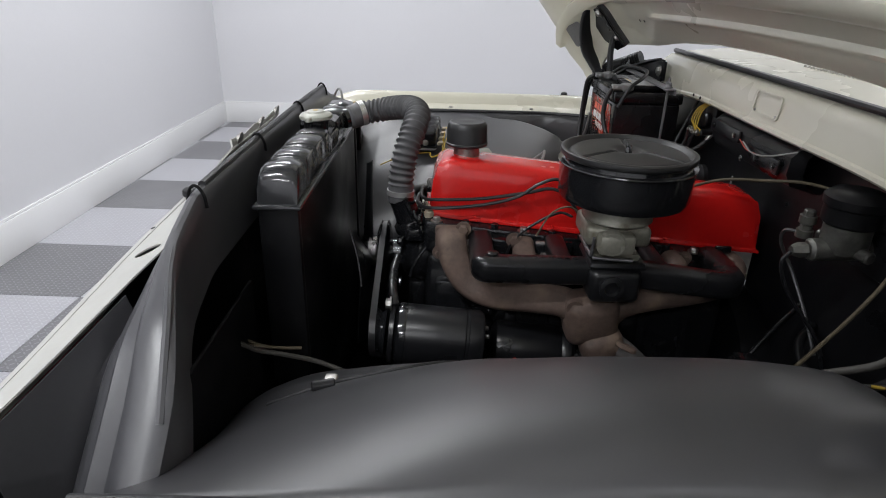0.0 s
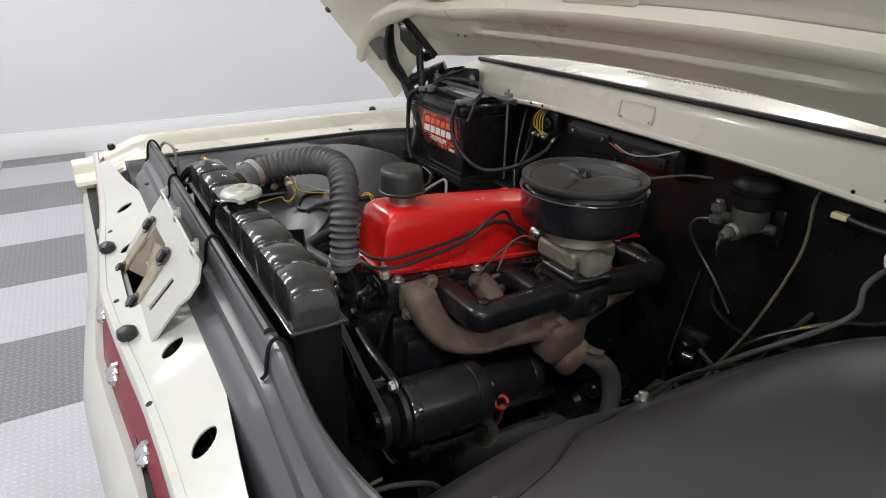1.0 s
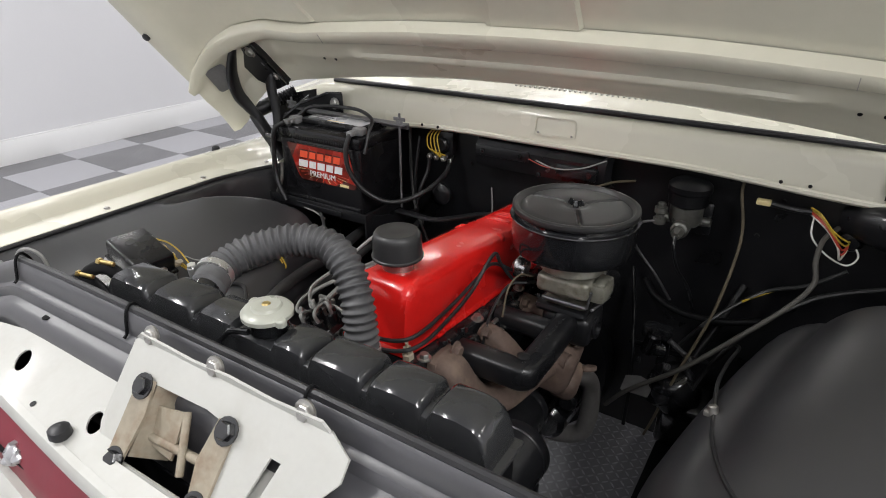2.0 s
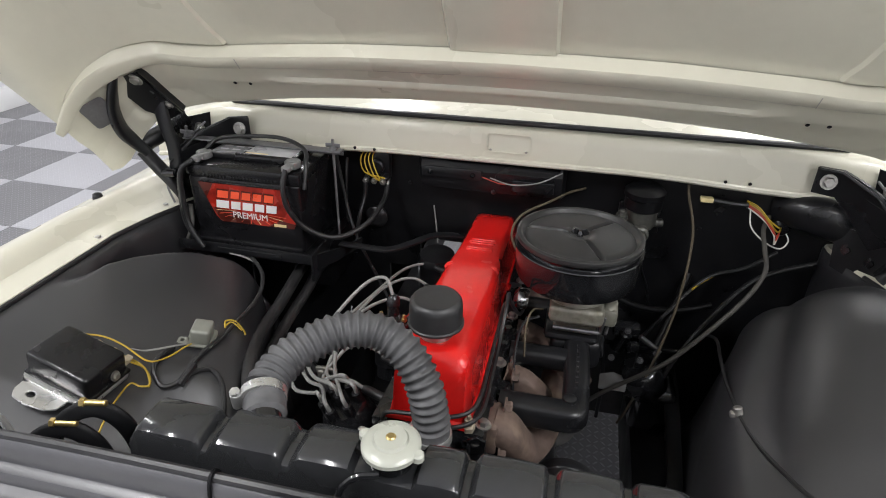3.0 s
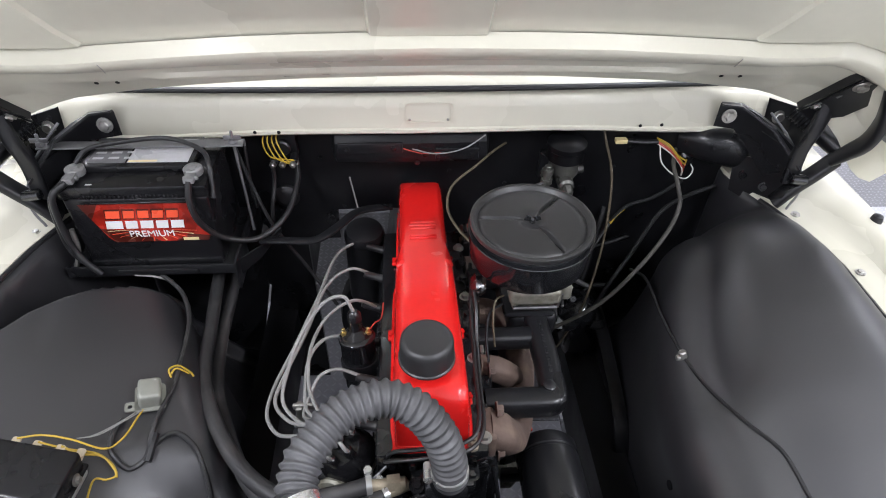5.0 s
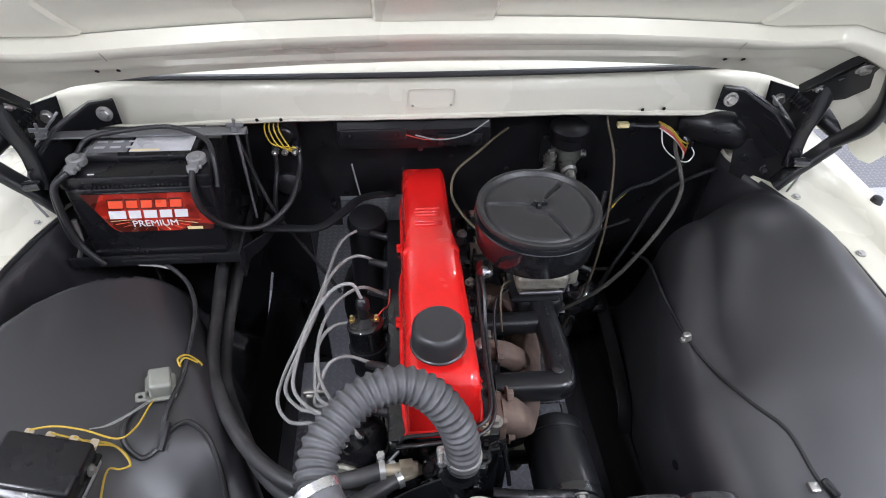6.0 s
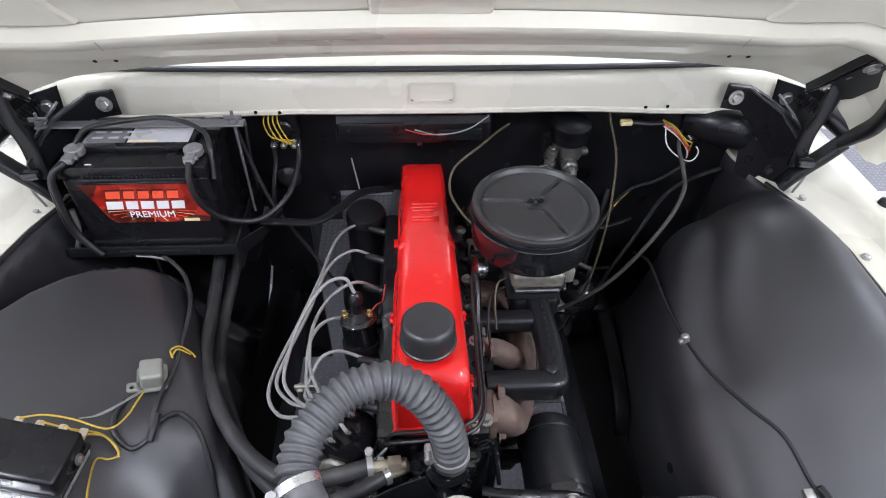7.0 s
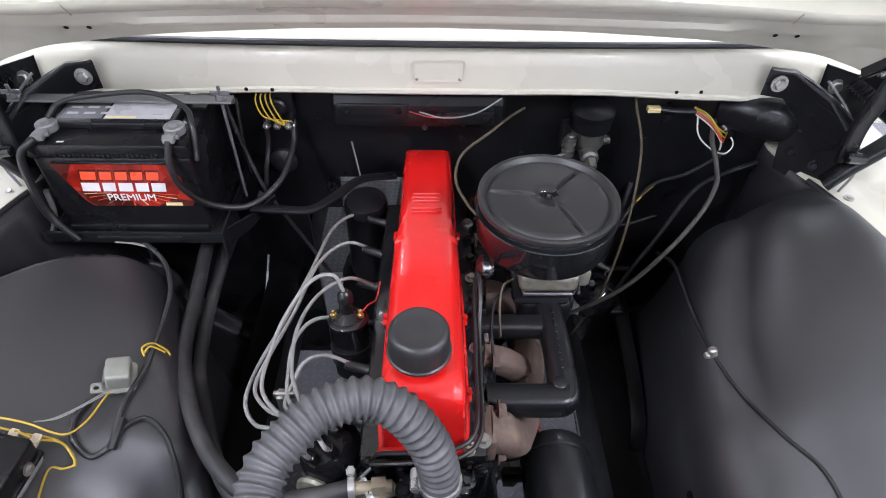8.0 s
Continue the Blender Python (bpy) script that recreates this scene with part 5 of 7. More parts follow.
for k in range(4):
    a = radians(20 + 90 * k)
    c, s = math.cos(a), math.sin(a)
    m = Matrix(((c, 0, -s, EX), (0, 1, 0, 0.325), (s, 0, c, 0.905), (0, 0, 0, 1)))
    part("fan_blade", loft([[m @ Vector((x, 0.012 - 0.024 * k2 / 4 + 0.004 * math.sin(math.pi * k2 / 4), -w + 2 * w * k2 / 4)) for k2 in range(5)] for x, w in ((0.02, 0.018), (0.06, 0.030), (0.12, 0.046), (0.19, 0.052))], 0.0025), BLACK_SATIN, ENG)
part("crank_pulley", lathe([(0.0, 0.0), (0.070, 0.0), (0.078, 0.004), (0.070, 0.012), (0.078, 0.020), (0.070, 0.024), (0.0, 0.03)], (EX, 0.385, 0.72), (EX, 0.1, 0.72), 32), BLACK_SATIN, ENG)
part("thermostat_housing", join(lathe([(0.036, 0), (0.036, 0.012), (0.027, 0.02), (0.0245, 0.055), (0.0245, 0.07)], (0.004, 0.420, 0.972), (0.011, 0.392, 1.045), 24), box(-0.05, 0.05, 0.405, 0.450, 0.955, 0.985, 0.008)), BLACK_GLOSS, ENG, "gloss black thermostat housing")
for x, y in ((-0.040, 0.41), (0.046, 0.425)):
    part("bolt", bolt((x, y, 0.985), (0, -0.2, 1), 0.008, 0.008), BLACK_GLOSS, ENG)
for x, z in ((-0.055, 0.90), (0.045, 0.95), (0.05, 0.86), (-0.03, 0.96)):
    part("bolt", bolt((EX + x, 0.398, z), (0, -1, 0.1), 0.008, 0.008), BLACK_GLOSS, ENG)

# generator
GEN = thing("generator", "black cylindrical generator with a belt pulley and bracket", "generator", (0.205, 0.47, 0.77))
g0, g1 = Vector((0.203, 0.408, 0.836)), Vector((0.203, 0.558, 0.824))
part("body", lathe([(0.045, -0.004), (0.056, 0.0), (0.0575, 0.004), (0.0575, 0.118), (0.0555, 0.120), (0.0555, 0.124), (0.0575, 0.126), (0.0575, 0.146), (0.052, 0.153), (0.02, 0.156), (0, 0.156)], g0, g1, 48), BLACK_SATIN, GEN)
part("end_frame", lathe([(0.022, -0.022), (0.040, -0.014), (0.056, -0.006), (0.0585, 0.0), (0.0585, 0.010)], g0, g1, 32), BLACK_GLOSS, GEN)
part("pulley", lathe([(0.0, -0.056), (0.014, -0.056), (0.016, -0.048), (0.044, -0.046), (0.037, -0.036), (0.044, -0.027), (0.034, -0.025), (0.0, -0.025)], g0, g1, 32), BLACK_GLOSS, GEN)
part("cooling_fan", lathe([(0.02, -0.022), (0.054, -0.020), (0.056, -0.012), (0.02, -0.010)], g0, g1, 32), BLACK_SATIN, GEN)
part("adjuster_arm", tube([(0.205, 0.398, 0.898), (0.165, 0.392, 0.915), (0.110, 0.390, 0.925), (0.06, 0.395, 0.93)], 0.008, 8, 6, flat=0.35), BLACK_SATIN, GEN)
part("bolt", bolt((0.205, 0.392, 0.900), (0, -1, 0), 0.009, 0.010), STEEL, GEN)
part("mount", join(box(0.12, 0.25, 0.42, 0.435, 0.755, 0.79, 0.004), box(0.12, 0.25, 0.53, 0.545, 0.75, 0.785, 0.004), rod((0.235, 0.40, 0.772), (0.235, 0.56, 0.76), 0.008)), BLACK_SATIN, GEN)
part("terminal", join(rod((0.228, 0.560, 0.850), (0.232, 0.572, 0.852), 0.004), rod((0.214, 0.560, 0.858), (0.217, 0.571, 0.860), 0.004)), STEEL, GEN)


def belt(name, wheels, parent):
    """A V-belt stretched over pulleys that share one plane; wheels are (x, z, radius) in order round the outside."""
    pts = []
    n = len(wheels)
    for i, (x, z, r) in enumerate(wheels):
        px, pz, _ = wheels[i - 1]
        qx, qz, _ = wheels[(i + 1) % n]
        a0 = math.atan2(z - pz, x - px) + math.pi / 2
        a1 = math.atan2(qz - z, qx - x) + math.pi / 2
        while a1 > a0:
            a1 -= 2 * math.pi
        steps = max(3, int(abs(a1 - a0) / 0.25))
        for k in range(steps + 1):
            a = a0 + (a1 - a0) * k / steps
            pts.append((x + r * math.cos(a), z + r * math.sin(a)))
    path = []
    for i, p in enumerate(pts):
        q = pts[(i + 1) % len(pts)]
        path += [(p[0] + (q[0] - p[0]) * k / 3, p[1] + (q[1] - p[1]) * k / 3) for k in range(3)]
    rows = []
    m = len(path)
    for i, (x, z) in enumerate(path):
        ax, az = path[i - 1]
        bx_, bz = path[(i + 1) % m]
        d = Vector((bx_ - ax, bz - az)).normalized()
        nx, nz = -d.y, d.x
        rows.append([(x + nx * o, y, z + nz * o) for o, y in ((0.003, 0.3540), (0.003, 0.3660), (-0.006, 0.3635), (-0.006, 0.3565))])
    rows.append(rows[0])
    return part(name, loft(rows, closed=True), RUBBER, parent, "black rubber V-belt")


belt("belt", [(EX, 0.72, 0.072), (EX, 0.905, 0.062), (0.203, 0.839, 0.042)], ENG)

# ignition
COIL = thing("ignition_coil", "black ignition coil with brass terminals on the engine", "ignition coil", (-0.141, 0.69, 0.90))
c0, c1 = Vector((-0.136, 0.662, 0.905)), Vector((-0.142, 0.692, 1.032))
part("body", lathe([(0.024, 0), (0.031, 0.004), (0.0315, 0.10), (0.0335, 0.103), (0.0335, 0.108), (0.030, 0.112), (0.026, 0.113)], c0, c1, 28), BLACK_GLOSS, COIL)
part("tower", lathe([(0.028, 0.111), (0.020, 0.118), (0.012, 0.124), (0.0115, 0.142), (0.013, 0.144), (0.012, 0.158), (0.007, 0.164)], c0, c1, 20), PLASTIC, COIL)
ax = (c1 - c0).normalized()
for s in (-1, 1):
    part("terminal", join(rod(c0 + ax * 0.112 + Vector((s * 0.022, -0.004, 0)), c0 + ax * 0.13 + Vector((s * 0.022, -0.004, 0)), 0.0035, 8), lathe([(0.0058, 0), (0.0058, 0.005)], c0 + ax * 0.117 + Vector((s * 0.022, -0.004, 0)), c1 + ax + Vector((s * 0.022, 0, 0)), 6)), BRASS, COIL)
part("bracket", join(lathe([(0.033, 0.03), (0.035, 0.03), (0.035, 0.06), (0.033, 0.06)], c0, c1, 24), box(-0.125, -0.085, 0.655, 0.69, 0.93, 0.955, 0.003)), BLACK_SATIN, COIL)
part("primary_wire", tube([c0 + ax * 0.122 + Vector((0.022, -0.004, 0)), (-0.108, 0.70, 1.03), (-0.098, 0.73, 1.01), (-0.095, 0.78, 1.0)], 0.0014, 6, 5), WIRE_RED, COIL, "thin red wire")

DIST = thing("distributor", "black distributor with grey spark plug leads", "distributor", (-0.145, 0.49, 0.80))
part("shaft_housing", lathe([(0.020, 0), (0.022, 0.08), (0.042, 0.10), (0.044, 0.13)], (-0.105, 0.50, 0.82), (-0.150, 0.485, 0.95), 24), CAST_GREY, DIST)
d0, d1 = Vector((-0.148, 0.486, 0.945)), Vector((-0.165, 0.48, 1.0))
dcap = part("cap", lathe([(0.046, 0), (0.048, 0.004), (0.046, 0.016), (0.040, 0.034), (0.034, 0.044), (0.0, 0.046)], d0, d1, 28), PLASTIC, DIST)
dax = (d1 - d0).normalized()
e1 = dax.cross(Vector((0, 1, 0))).normalized()
e2 = dax.cross(e1)
towers = [d0 + dax * 0.038 + (e1 * math.cos(a) + e2 * math.sin(a)) * 0.028 for a in [2 * math.pi * k / 6 + 0.3 for k in range(6)]] + [d0 + dax * 0.044]
for t in towers:
    part("tower", rod(t, t + dax * 0.026, 0.0085, 12), PLASTIC, dcap)
part("vacuum_advance", join(lathe([(0.010, 0), (0.030, 0.004), (0.032, 0.009), (0.030, 0.014), (0.010, 0.020)], (-0.165, 0.445, 0.925), (-0.19, 0.38, 0.93), 20), rod((-0.15, 0.48, 0.925), (-0.165, 0.445, 0.925), 0.007)), CAST_GREY, DIST)
LEADS = [
    [(-0.225, 0.508, 0.975), (-0.266, 0.522, 0.962), (-0.290, 0.560, 0.962), (-0.284, 0.615, 0.968), (-0.258, 0.700, 0.975), (-0.229, 0.820, 0.975), (-0.203, 0.975, 0.955), (-0.150, 1.03, 0.945), (-0.105, 1.01, 0.935)],
    [(-0.215, 0.520, 0.980), (-0.252, 0.545, 0.966), (-0.278, 0.580, 0.970), (-0.266, 0.640, 0.975), (-0.241, 0.731, 0.975), (-0.215, 0.852, 0.975), (-0.166, 0.906, 0.975), (-0.105, 0.906, 0.945)],
    [(-0.205, 0.555, 0.995), (-0.222, 0.610, 0.995), (-0.221, 0.677, 1.005), (-0.197, 0.745, 1.005), (-0.151, 0.788, 1.0), (-0.105, 0.808, 0.955)],
    [(-0.215, 0.545, 0.985), (-0.226, 0.60, 0.99), (-0.223, 0.651, 1.0), (-0.202, 0.690, 1.0), (-0.167, 0.706, 0.99), (-0.105, 0.71, 0.965)],
    [(-0.222, 0.540, 0.980), (-0.214, 0.585, 0.99), (-0.200, 0.610, 1.0), (-0.171, 0.622, 1.0), (-0.133, 0.614, 0.99), (-0.105, 0.612, 0.975)],
    [(-0.200, 0.515, 0.985), (-0.195, 0.535, 0.99), (-0.165, 0.535, 0.99), (-0.130, 0.522, 0.985), (-0.105, 0.515, 0.985)],
    [(-0.228, 0.522, 0.998), (-0.258, 0.562, 1.000), (-0.254, 0.620, 1.012), (-0.236, 0.668, 1.038), (-0.197, 0.705, 1.078), (-0.160, 0.706, 1.094), (-0.144, 0.698, 1.065)],
]
for t, pts in zip(towers, LEADS):
    part("plug_lead", tube([t + dax * 0.014, t + dax * 0.045, *pts], 0.0033, 8, 8), WIRE_GREY, DIST, "grey spark plug lead")
    end, back = Vector(pts[-1]), Vector(pts[-2])
    if pts is not LEADS[-1]:
        part("plug_boot", lathe([(0.006, 0), (0.008, 0.008), (0.008, 0.034), (0.0095, 0.036), (0.009, 0.042)], end + Vector((-0.035, 0, 0.014)), end, 12), RUBBER, DIST)
part("lead_holder", join(box(-0.245, -0.205, 0.560, 0.568, 0.972, 0.985, 0.003), box(-0.240, -0.228, 0.555, 0.575, 0.93, 0.98, 0.003)), STEEL, DIST)

# flywheel end, starter and fuel pump
part("bell_housing", lathe([(0.15, 0.0), (0.215, 0.012), (0.222, 0.06), (0.19, 0.13), (0.11, 0.22), (0.09, 0.6)], (EX, 1.062, 0.63), (EX, 2.0, 0.55), 28), BLACK_DULL, ENG)
part("starter", join(rod((0.13, 0.86, 0.62), (0.13, 1.04, 0.605), 0.045, 20), rod((0.17, 0.88, 0.68), (0.17, 0.99, 0.67), 0.022, 14)), BLACK_BLOCK, ENG)
part("fuel_pump", join(lathe([(0.04, 0), (0.042, 0.02), (0.03, 0.035), (0.025, 0.06)], (0.13, 0.60, 0.68), (0.19, 0.60, 0.69), 20), box(0.09, 0.13, 0.575, 0.625, 0.66, 0.70, 0.006)), CAST_GREY, ENG)
part("dipstick", join(tube([(0.125, 0.66, 0.64), (0.165, 0.645, 0.70), (0.186, 0.632, 0.748)], 0.005, 8, 5), tube([Vector((0.190, 0.626, 0.762)) + Vector((0.55, 0.68, 0.0)).normalized() * (0.012 * math.cos(0.35 * k)) + Vector((-0.35, 0.3, 0.88)).normalized() * (0.012 * math.sin(0.35 * k)) for k in range(17)], 0.0034, 8, 2)), WIRE_RED, ENG, "red dipstick ring")
part("oil_filter", join(lathe([(0.0, 0.0), (0.040, 0.0), (0.050, 0.005), (0.053, 0.014), (0.053, 0.128), (0.050, 0.134), (0.053, 0.140), (0.053, 0.152), (0.046, 0.160), (0.020, 0.164), (0.0, 0.164)], (0.132, 0.585, 0.770), (0.132, 0.75, 0.752), 36), box(0.085, 0.13, 0.64, 0.70, 0.74, 0.79, 0.008)), BLACK_SATIN, ENG, "satin black oil filter canister")
part("drain_boss", join(lathe([(0.026, 0), (0.027, 0.010), (0.021, 0.014), (0.019, 0.004), (0.0, 0.004)], (0.112, 0.545, 0.880), (0.3, 0.54, 0.87), 24), rod((0.10, 0.575, 0.845), (0.128, 0.58, 0.842), 0.007, 10)), BLACK_GLOSS, ENG)
for k in range(9):
    y = 0.50 + 0.062 * k
    part("pan_bolt", bolt((EX + 0.117, y, 0.637 + tilt(y)), (0, 0, 1), 0.006, 0.006), BLACK_GLOSS, ENG)
for y, z in ((0.56, 0.80), (0.66, 0.84), (0.75, 0.78), (0.84, 0.82), (0.95, 0.80), (0.70, 0.72), (0.88, 0.73)):
    part("core_plug", lathe([(0.018, 0), (0.018, 0.004), (0.013, 0.004), (0.012, 0.001), (0, 0.001)], (EX + 0.115, y, z + tilt(y)), (1, y, z + tilt(y)), 18), BLACK_GLOSS, ENG)
# upright dark cylinder at the rear of the engine; its purpose isn't known
part("upright_can", lathe([(0.040, 0.0), (0.046, 0.006), (0.046, 0.20), (0.048, 0.204), (0.048, 0.214), (0.042, 0.226), (0.020, 0.232), (0.0, 0.233)], (-0.150, 1.075, 0.735), (-0.146, 1.055, 0.97), 28), BLACK_SATIN, ENG, "satin black upright canister")

# front clutter below the hose
part("bypass_hose", tube([(-0.03, 0.405, 0.965), (-0.045, 0.395, 0.945), (-0.05, 0.40, 0.92), (-0.035, 0.41, 0.90)], 0.011, 12, 5), RUBBER, ENG, "short black bypass hose")
part("lifting_eye", plate([(-0.012, 0.0), (0.012, 0.0), (0.014, 0.035), (0.0, 0.048), (-0.014, 0.035)], 0.005, basis((0.062, 0.440, 0.985), (1, 0.2, 0), (0, -0.3, 1)), 0.001, [oval(0, 0.030, 0.007, 0.008, 14)]), BLACK_GLOSS, ENG)
part("temperature_sender", join(lathe([(0.010, 0), (0.010, 0.010), (0.007, 0.012), (0.007, 0.022), (0.003, 0.024), (0.003, 0.032)], (0.048, 0.455, 1.012), (0.052, 0.440, 1.1), 6)), TAN_STEEL, ENG, "rusty temperature sender")
part("throttle_rod", tube([(0.082, 0.45, 0.96), (0.088, 0.43, 0.93), (0.092, 0.42, 0.90)], 0.004, 8, 4), BLACK_GLOSS, ENG)
part("advance_pipe", tube([(-0.185, 0.41, 0.93), (-0.15, 0.415, 0.955), (-0.11, 0.432, 0.965), (-0.082, 0.448, 0.985)], 0.0028, 8, 6), ROD_STEEL, DIST, "thin steel vacuum pipe")
for k in range(5):
    part("front_stud", bolt((EX - 0.062 + 0.031 * k, 0.436, 1.004 - 0.006 * (k % 2)), (0, -1, 0.3), 0.006, 0.008), BLACK_GLOSS, ENG)

# ---- battery ----
BAT = thing("battery", "black car battery with a red printed label and cables", "battery", (-0.56, 1.0, 0.985))
BX0, BX1, BY0, BY1 = -0.700, -0.428, 0.924, 1.095
case = part("case", join(box(BX0, BX1, BY0, BY1, 0.990, 1.158, 0.006, 3), box(BX0 + 0.004, BX1 - 0.004, BY0 - 0.006, BY1 + 0.004, 0.988, 1.004, 0.004), box(BX0 + 0.03, BX1 - 0.03, BY0 - 0.004, BY0 + 0.004, 1.146, 1.150, 0.0012, 1)), PLASTIC, BAT, "black moulded battery case")
blid = part("lid", join(box(BX0 - 0.004, BX1 + 0.004, BY0 - 0.004, BY1 + 0.004, 1.158, 1.186, 0.005, 2), box(BX0 + 0.03, BX1 - 0.03, BY0 + 0.045, BY1 - 0.015, 1.186, 1.200, 0.004, 2)), PLASTIC, BAT)
for k in range(22):
    x = BX0 + 0.045 + 0.0083 * k
    part("lid_rib", box(x - 0.0022, x + 0.0022, BY0 - 0.0065, BY0 - 0.003, 1.160, 1.168, 0.0008, 1), PLASTIC, blid)
part("top_label", box(BX0 + 0.040, BX0 + 0.112, BY0 + 0.058, BY1 - 0.028, 1.2000, 1.2006), ROD_STEEL, blid, "dark grey warning sticker")
part("top_label", box(BX0 + 0.116, BX1 - 0.040, BY0 + 0.058, BY1 - 0.028, 1.2000, 1.2006), LABEL_GREY, blid, "silver-grey warning sticker")
part("yellow_band", box(BX0 + 0.118, BX0 + 0.172, BY0 + 0.060, BY0 + 0.066, 1.2007, 1.2010), LABEL_YELLOW, blid)
for k in range(6):
    for j in range(3):
        if 0.105 < 0.046 + 0.030 * k + 0.02 < 0.125:
            continue
        part("label_bar", box(BX0 + 0.046 + 0.030 * k, BX0 + 0.046 + 0.030 * k + 0.020, BY0 + 0.072 + 0.020 * j, BY0 + 0.079 + 0.020 * j, 1.2007, 1.2010), LABEL_GREY, blid)
part("lid_mark", box(BX0 + 0.052, BX0 + 0.064, BY0 + 0.004, BY0 + 0.008, 1.1862, 1.1866), LETTER_WHITE, blid)
for x, y in ((-0.674, 0.962), (-0.452, 0.956)):
    post = part("terminal", join(lathe([(0.010, 0), (0.0085, 0.020), (0.007, 0.021)], (x, y, 1.186), (x, y, 2), 16), lathe([(0.017, 0.004), (0.018, 0.006), (0.018, 0.017), (0.016, 0.019)], (x, y, 1.186), (x, y, 2), 18), box(x - 0.010, x + 0.010, y - 0.040, y - 0.012, 1.191, 1.203, 0.003), rod((x - 0.013, y - 0.026, 1.197), (x + 0.015, y - 0.026, 1.197), 0.004, 8)), LEAD, BAT, "dull lead cable terminal")
FY = BY0 - 0.0012
fm = basis(((BX0 + BX1) / 2 - 0.008, FY, 1.098), (1, 0, 0), (0, 0, 1))
label = part("label", plate([(-0.103, 0.047), (0.110, 0.047), (0.129, -0.034), (0.124, -0.046), (-0.058, -0.047), (-0.070, -0.034)], 0.0008, fm), LABEL_RED, BAT, "glossy red and black battery label")
for shade in ([(-0.058, -0.047), (0.03, -0.046), (-0.01, -0.020), (-0.078, -0.012)], [(-0.103, 0.047), (-0.066, 0.047), (-0.088, 0.010)], [(0.06, -0.046), (0.124, -0.046), (0.129, -0.034), (0.09, -0.028)]):
    part("label_shade", plate(shade, 0.0003, fm @ pose(0, 0, 0.0008)), LABEL_DARK, label)
for k in range(11):
    a = radians(188 + 16 * k)
    c, s = math.cos(a), math.sin(a)
    part("label_ray", plate([(0.02 + 0.035 * c, -0.014 + 0.012 * s), (0.02 + 0.088 * c - 0.0012 * s, -0.014 + 0.031 * s + 0.0008), (0.02 + 0.088 * c + 0.0012 * s, -0.014 + 0.031 * s - 0.0008)], 0.0003, fm @ pose(0, 0, 0.0012)), LETTER_RED if k % 3 else LABEL_YELLOW, label)


def blocks(widths, x, z, hh, slant, mat, name, gap=0.0035):
    """A row of plain slanted blocks in place of a printed trade name."""
    for w in widths:
        part(name, plate([(x, z), (x + w, z), (x + w + slant, z + hh), (x + slant, z + hh)], 0.0004, fm @ pose(0, 0, 0.0012 if mat is LABEL_DARK else 0.0015)), mat, label)
        x += w + gap


blocks((0.030, 0.024, 0.024, 0.024, 0.025), -0.062, 0.0105, 0.0250, 0.004, LABEL_DARK, "dark_block", 0.0035)
blocks((0.027, 0.021, 0.021, 0.021, 0.022), -0.060, 0.0135, 0.0180, 0.004, LETTER_RED, "red_block", 0.0065)
blocks((0.032, 0.023, 0.025, 0.023, 0.025), -0.066, -0.0120, 0.0190, 0.003, LETTER_WHITE, "white_block", 0.0055)
lettering("PREMIUM", 0.0215, fm @ pose(0.017, -0.0265, 0.0016), LETTER_WHITE, label)
part("sticker", plate([(0.075, -0.0445), (0.105, -0.0445), (0.105, -0.0375), (0.075, -0.0375)], 0.0005, fm @ pose(0, 0, 0.0014)), LABEL_YELLOW, label)

TRAY = thing("battery_tray", "black steel battery tray bolted beside the apron", "battery tray", (-0.56, 1.0, 0.96))
part("tray", join(box(-0.745, -0.405, 0.905, 1.12, 0.978, 0.986, 0.002), box(-0.745, -0.405, 0.903, 0.909, 0.974, 1.000, 0.002), box(-0.64, -0.48, 0.899, 0.904, 0.980, 0.992, 0.001), box(-0.408, -0.402, 0.903, 1.12, 0.93, 1.0, 0.002)), BLACK_SATIN, TRAY)
part("side_bracket", loft([[(-0.405, 0.93, 0.99), (-0.36, 0.98, 0.99), (-0.33, 1.03, 0.995)], [(-0.405, 0.93, 0.95), (-0.37, 0.98, 0.955), (-0.33, 1.03, 0.985)]], 0.004), BLACK_SATIN, TRAY)
part("foot", box(-0.50, -0.40, 1.0, 1.15, 0.86, 0.978, 0.004), BLACK_DULL, TRAY)
part("stay", tube([(-0.735, 0.915, 0.98), (-0.715, 0.925, 1.03), (-0.712, 0.93, 1.08)], 0.005, 8, 4), STEEL, TRAY)
part("hold_down", join(box(-0.775, -0.372, 1.030, 1.056, 1.202, 1.206, 0.001, 1), box(-0.775, -0.372, 1.053, 1.057, 1.190, 1.206, 0.001, 1)), STRAP_GREY, TRAY, "grey steel hold-down strip")
for x in (-0.768, -0.392):
    part("hold_down_bolt", join(rod((x, 1.042, 0.98), (x, 1.042, 1.232), 0.0032, 10), lathe([(0.010, 0), (0.008, 0.008)], (x, 1.042, 1.207), (x, 1.042, 2), 6), box(x - 0.018, x + 0.018, 1.040, 1.044, 1.212, 1.222, 0.002)), STRAP_GREY, TRAY)
part("stay_bar", tube([(-0.365, 0.985, 0.995), (-0.31, 0.975, 1.0), (-0.245, 0.975, 1.0), (-0.20, 1.02, 1.0), (-0.155, 1.075, 1.0), (-0.08, 1.09, 1.0)], 0.011, 12, 6, flat=0.35, square=0.6), BLACK_SATIN, TRAY, "flat black steel strap")

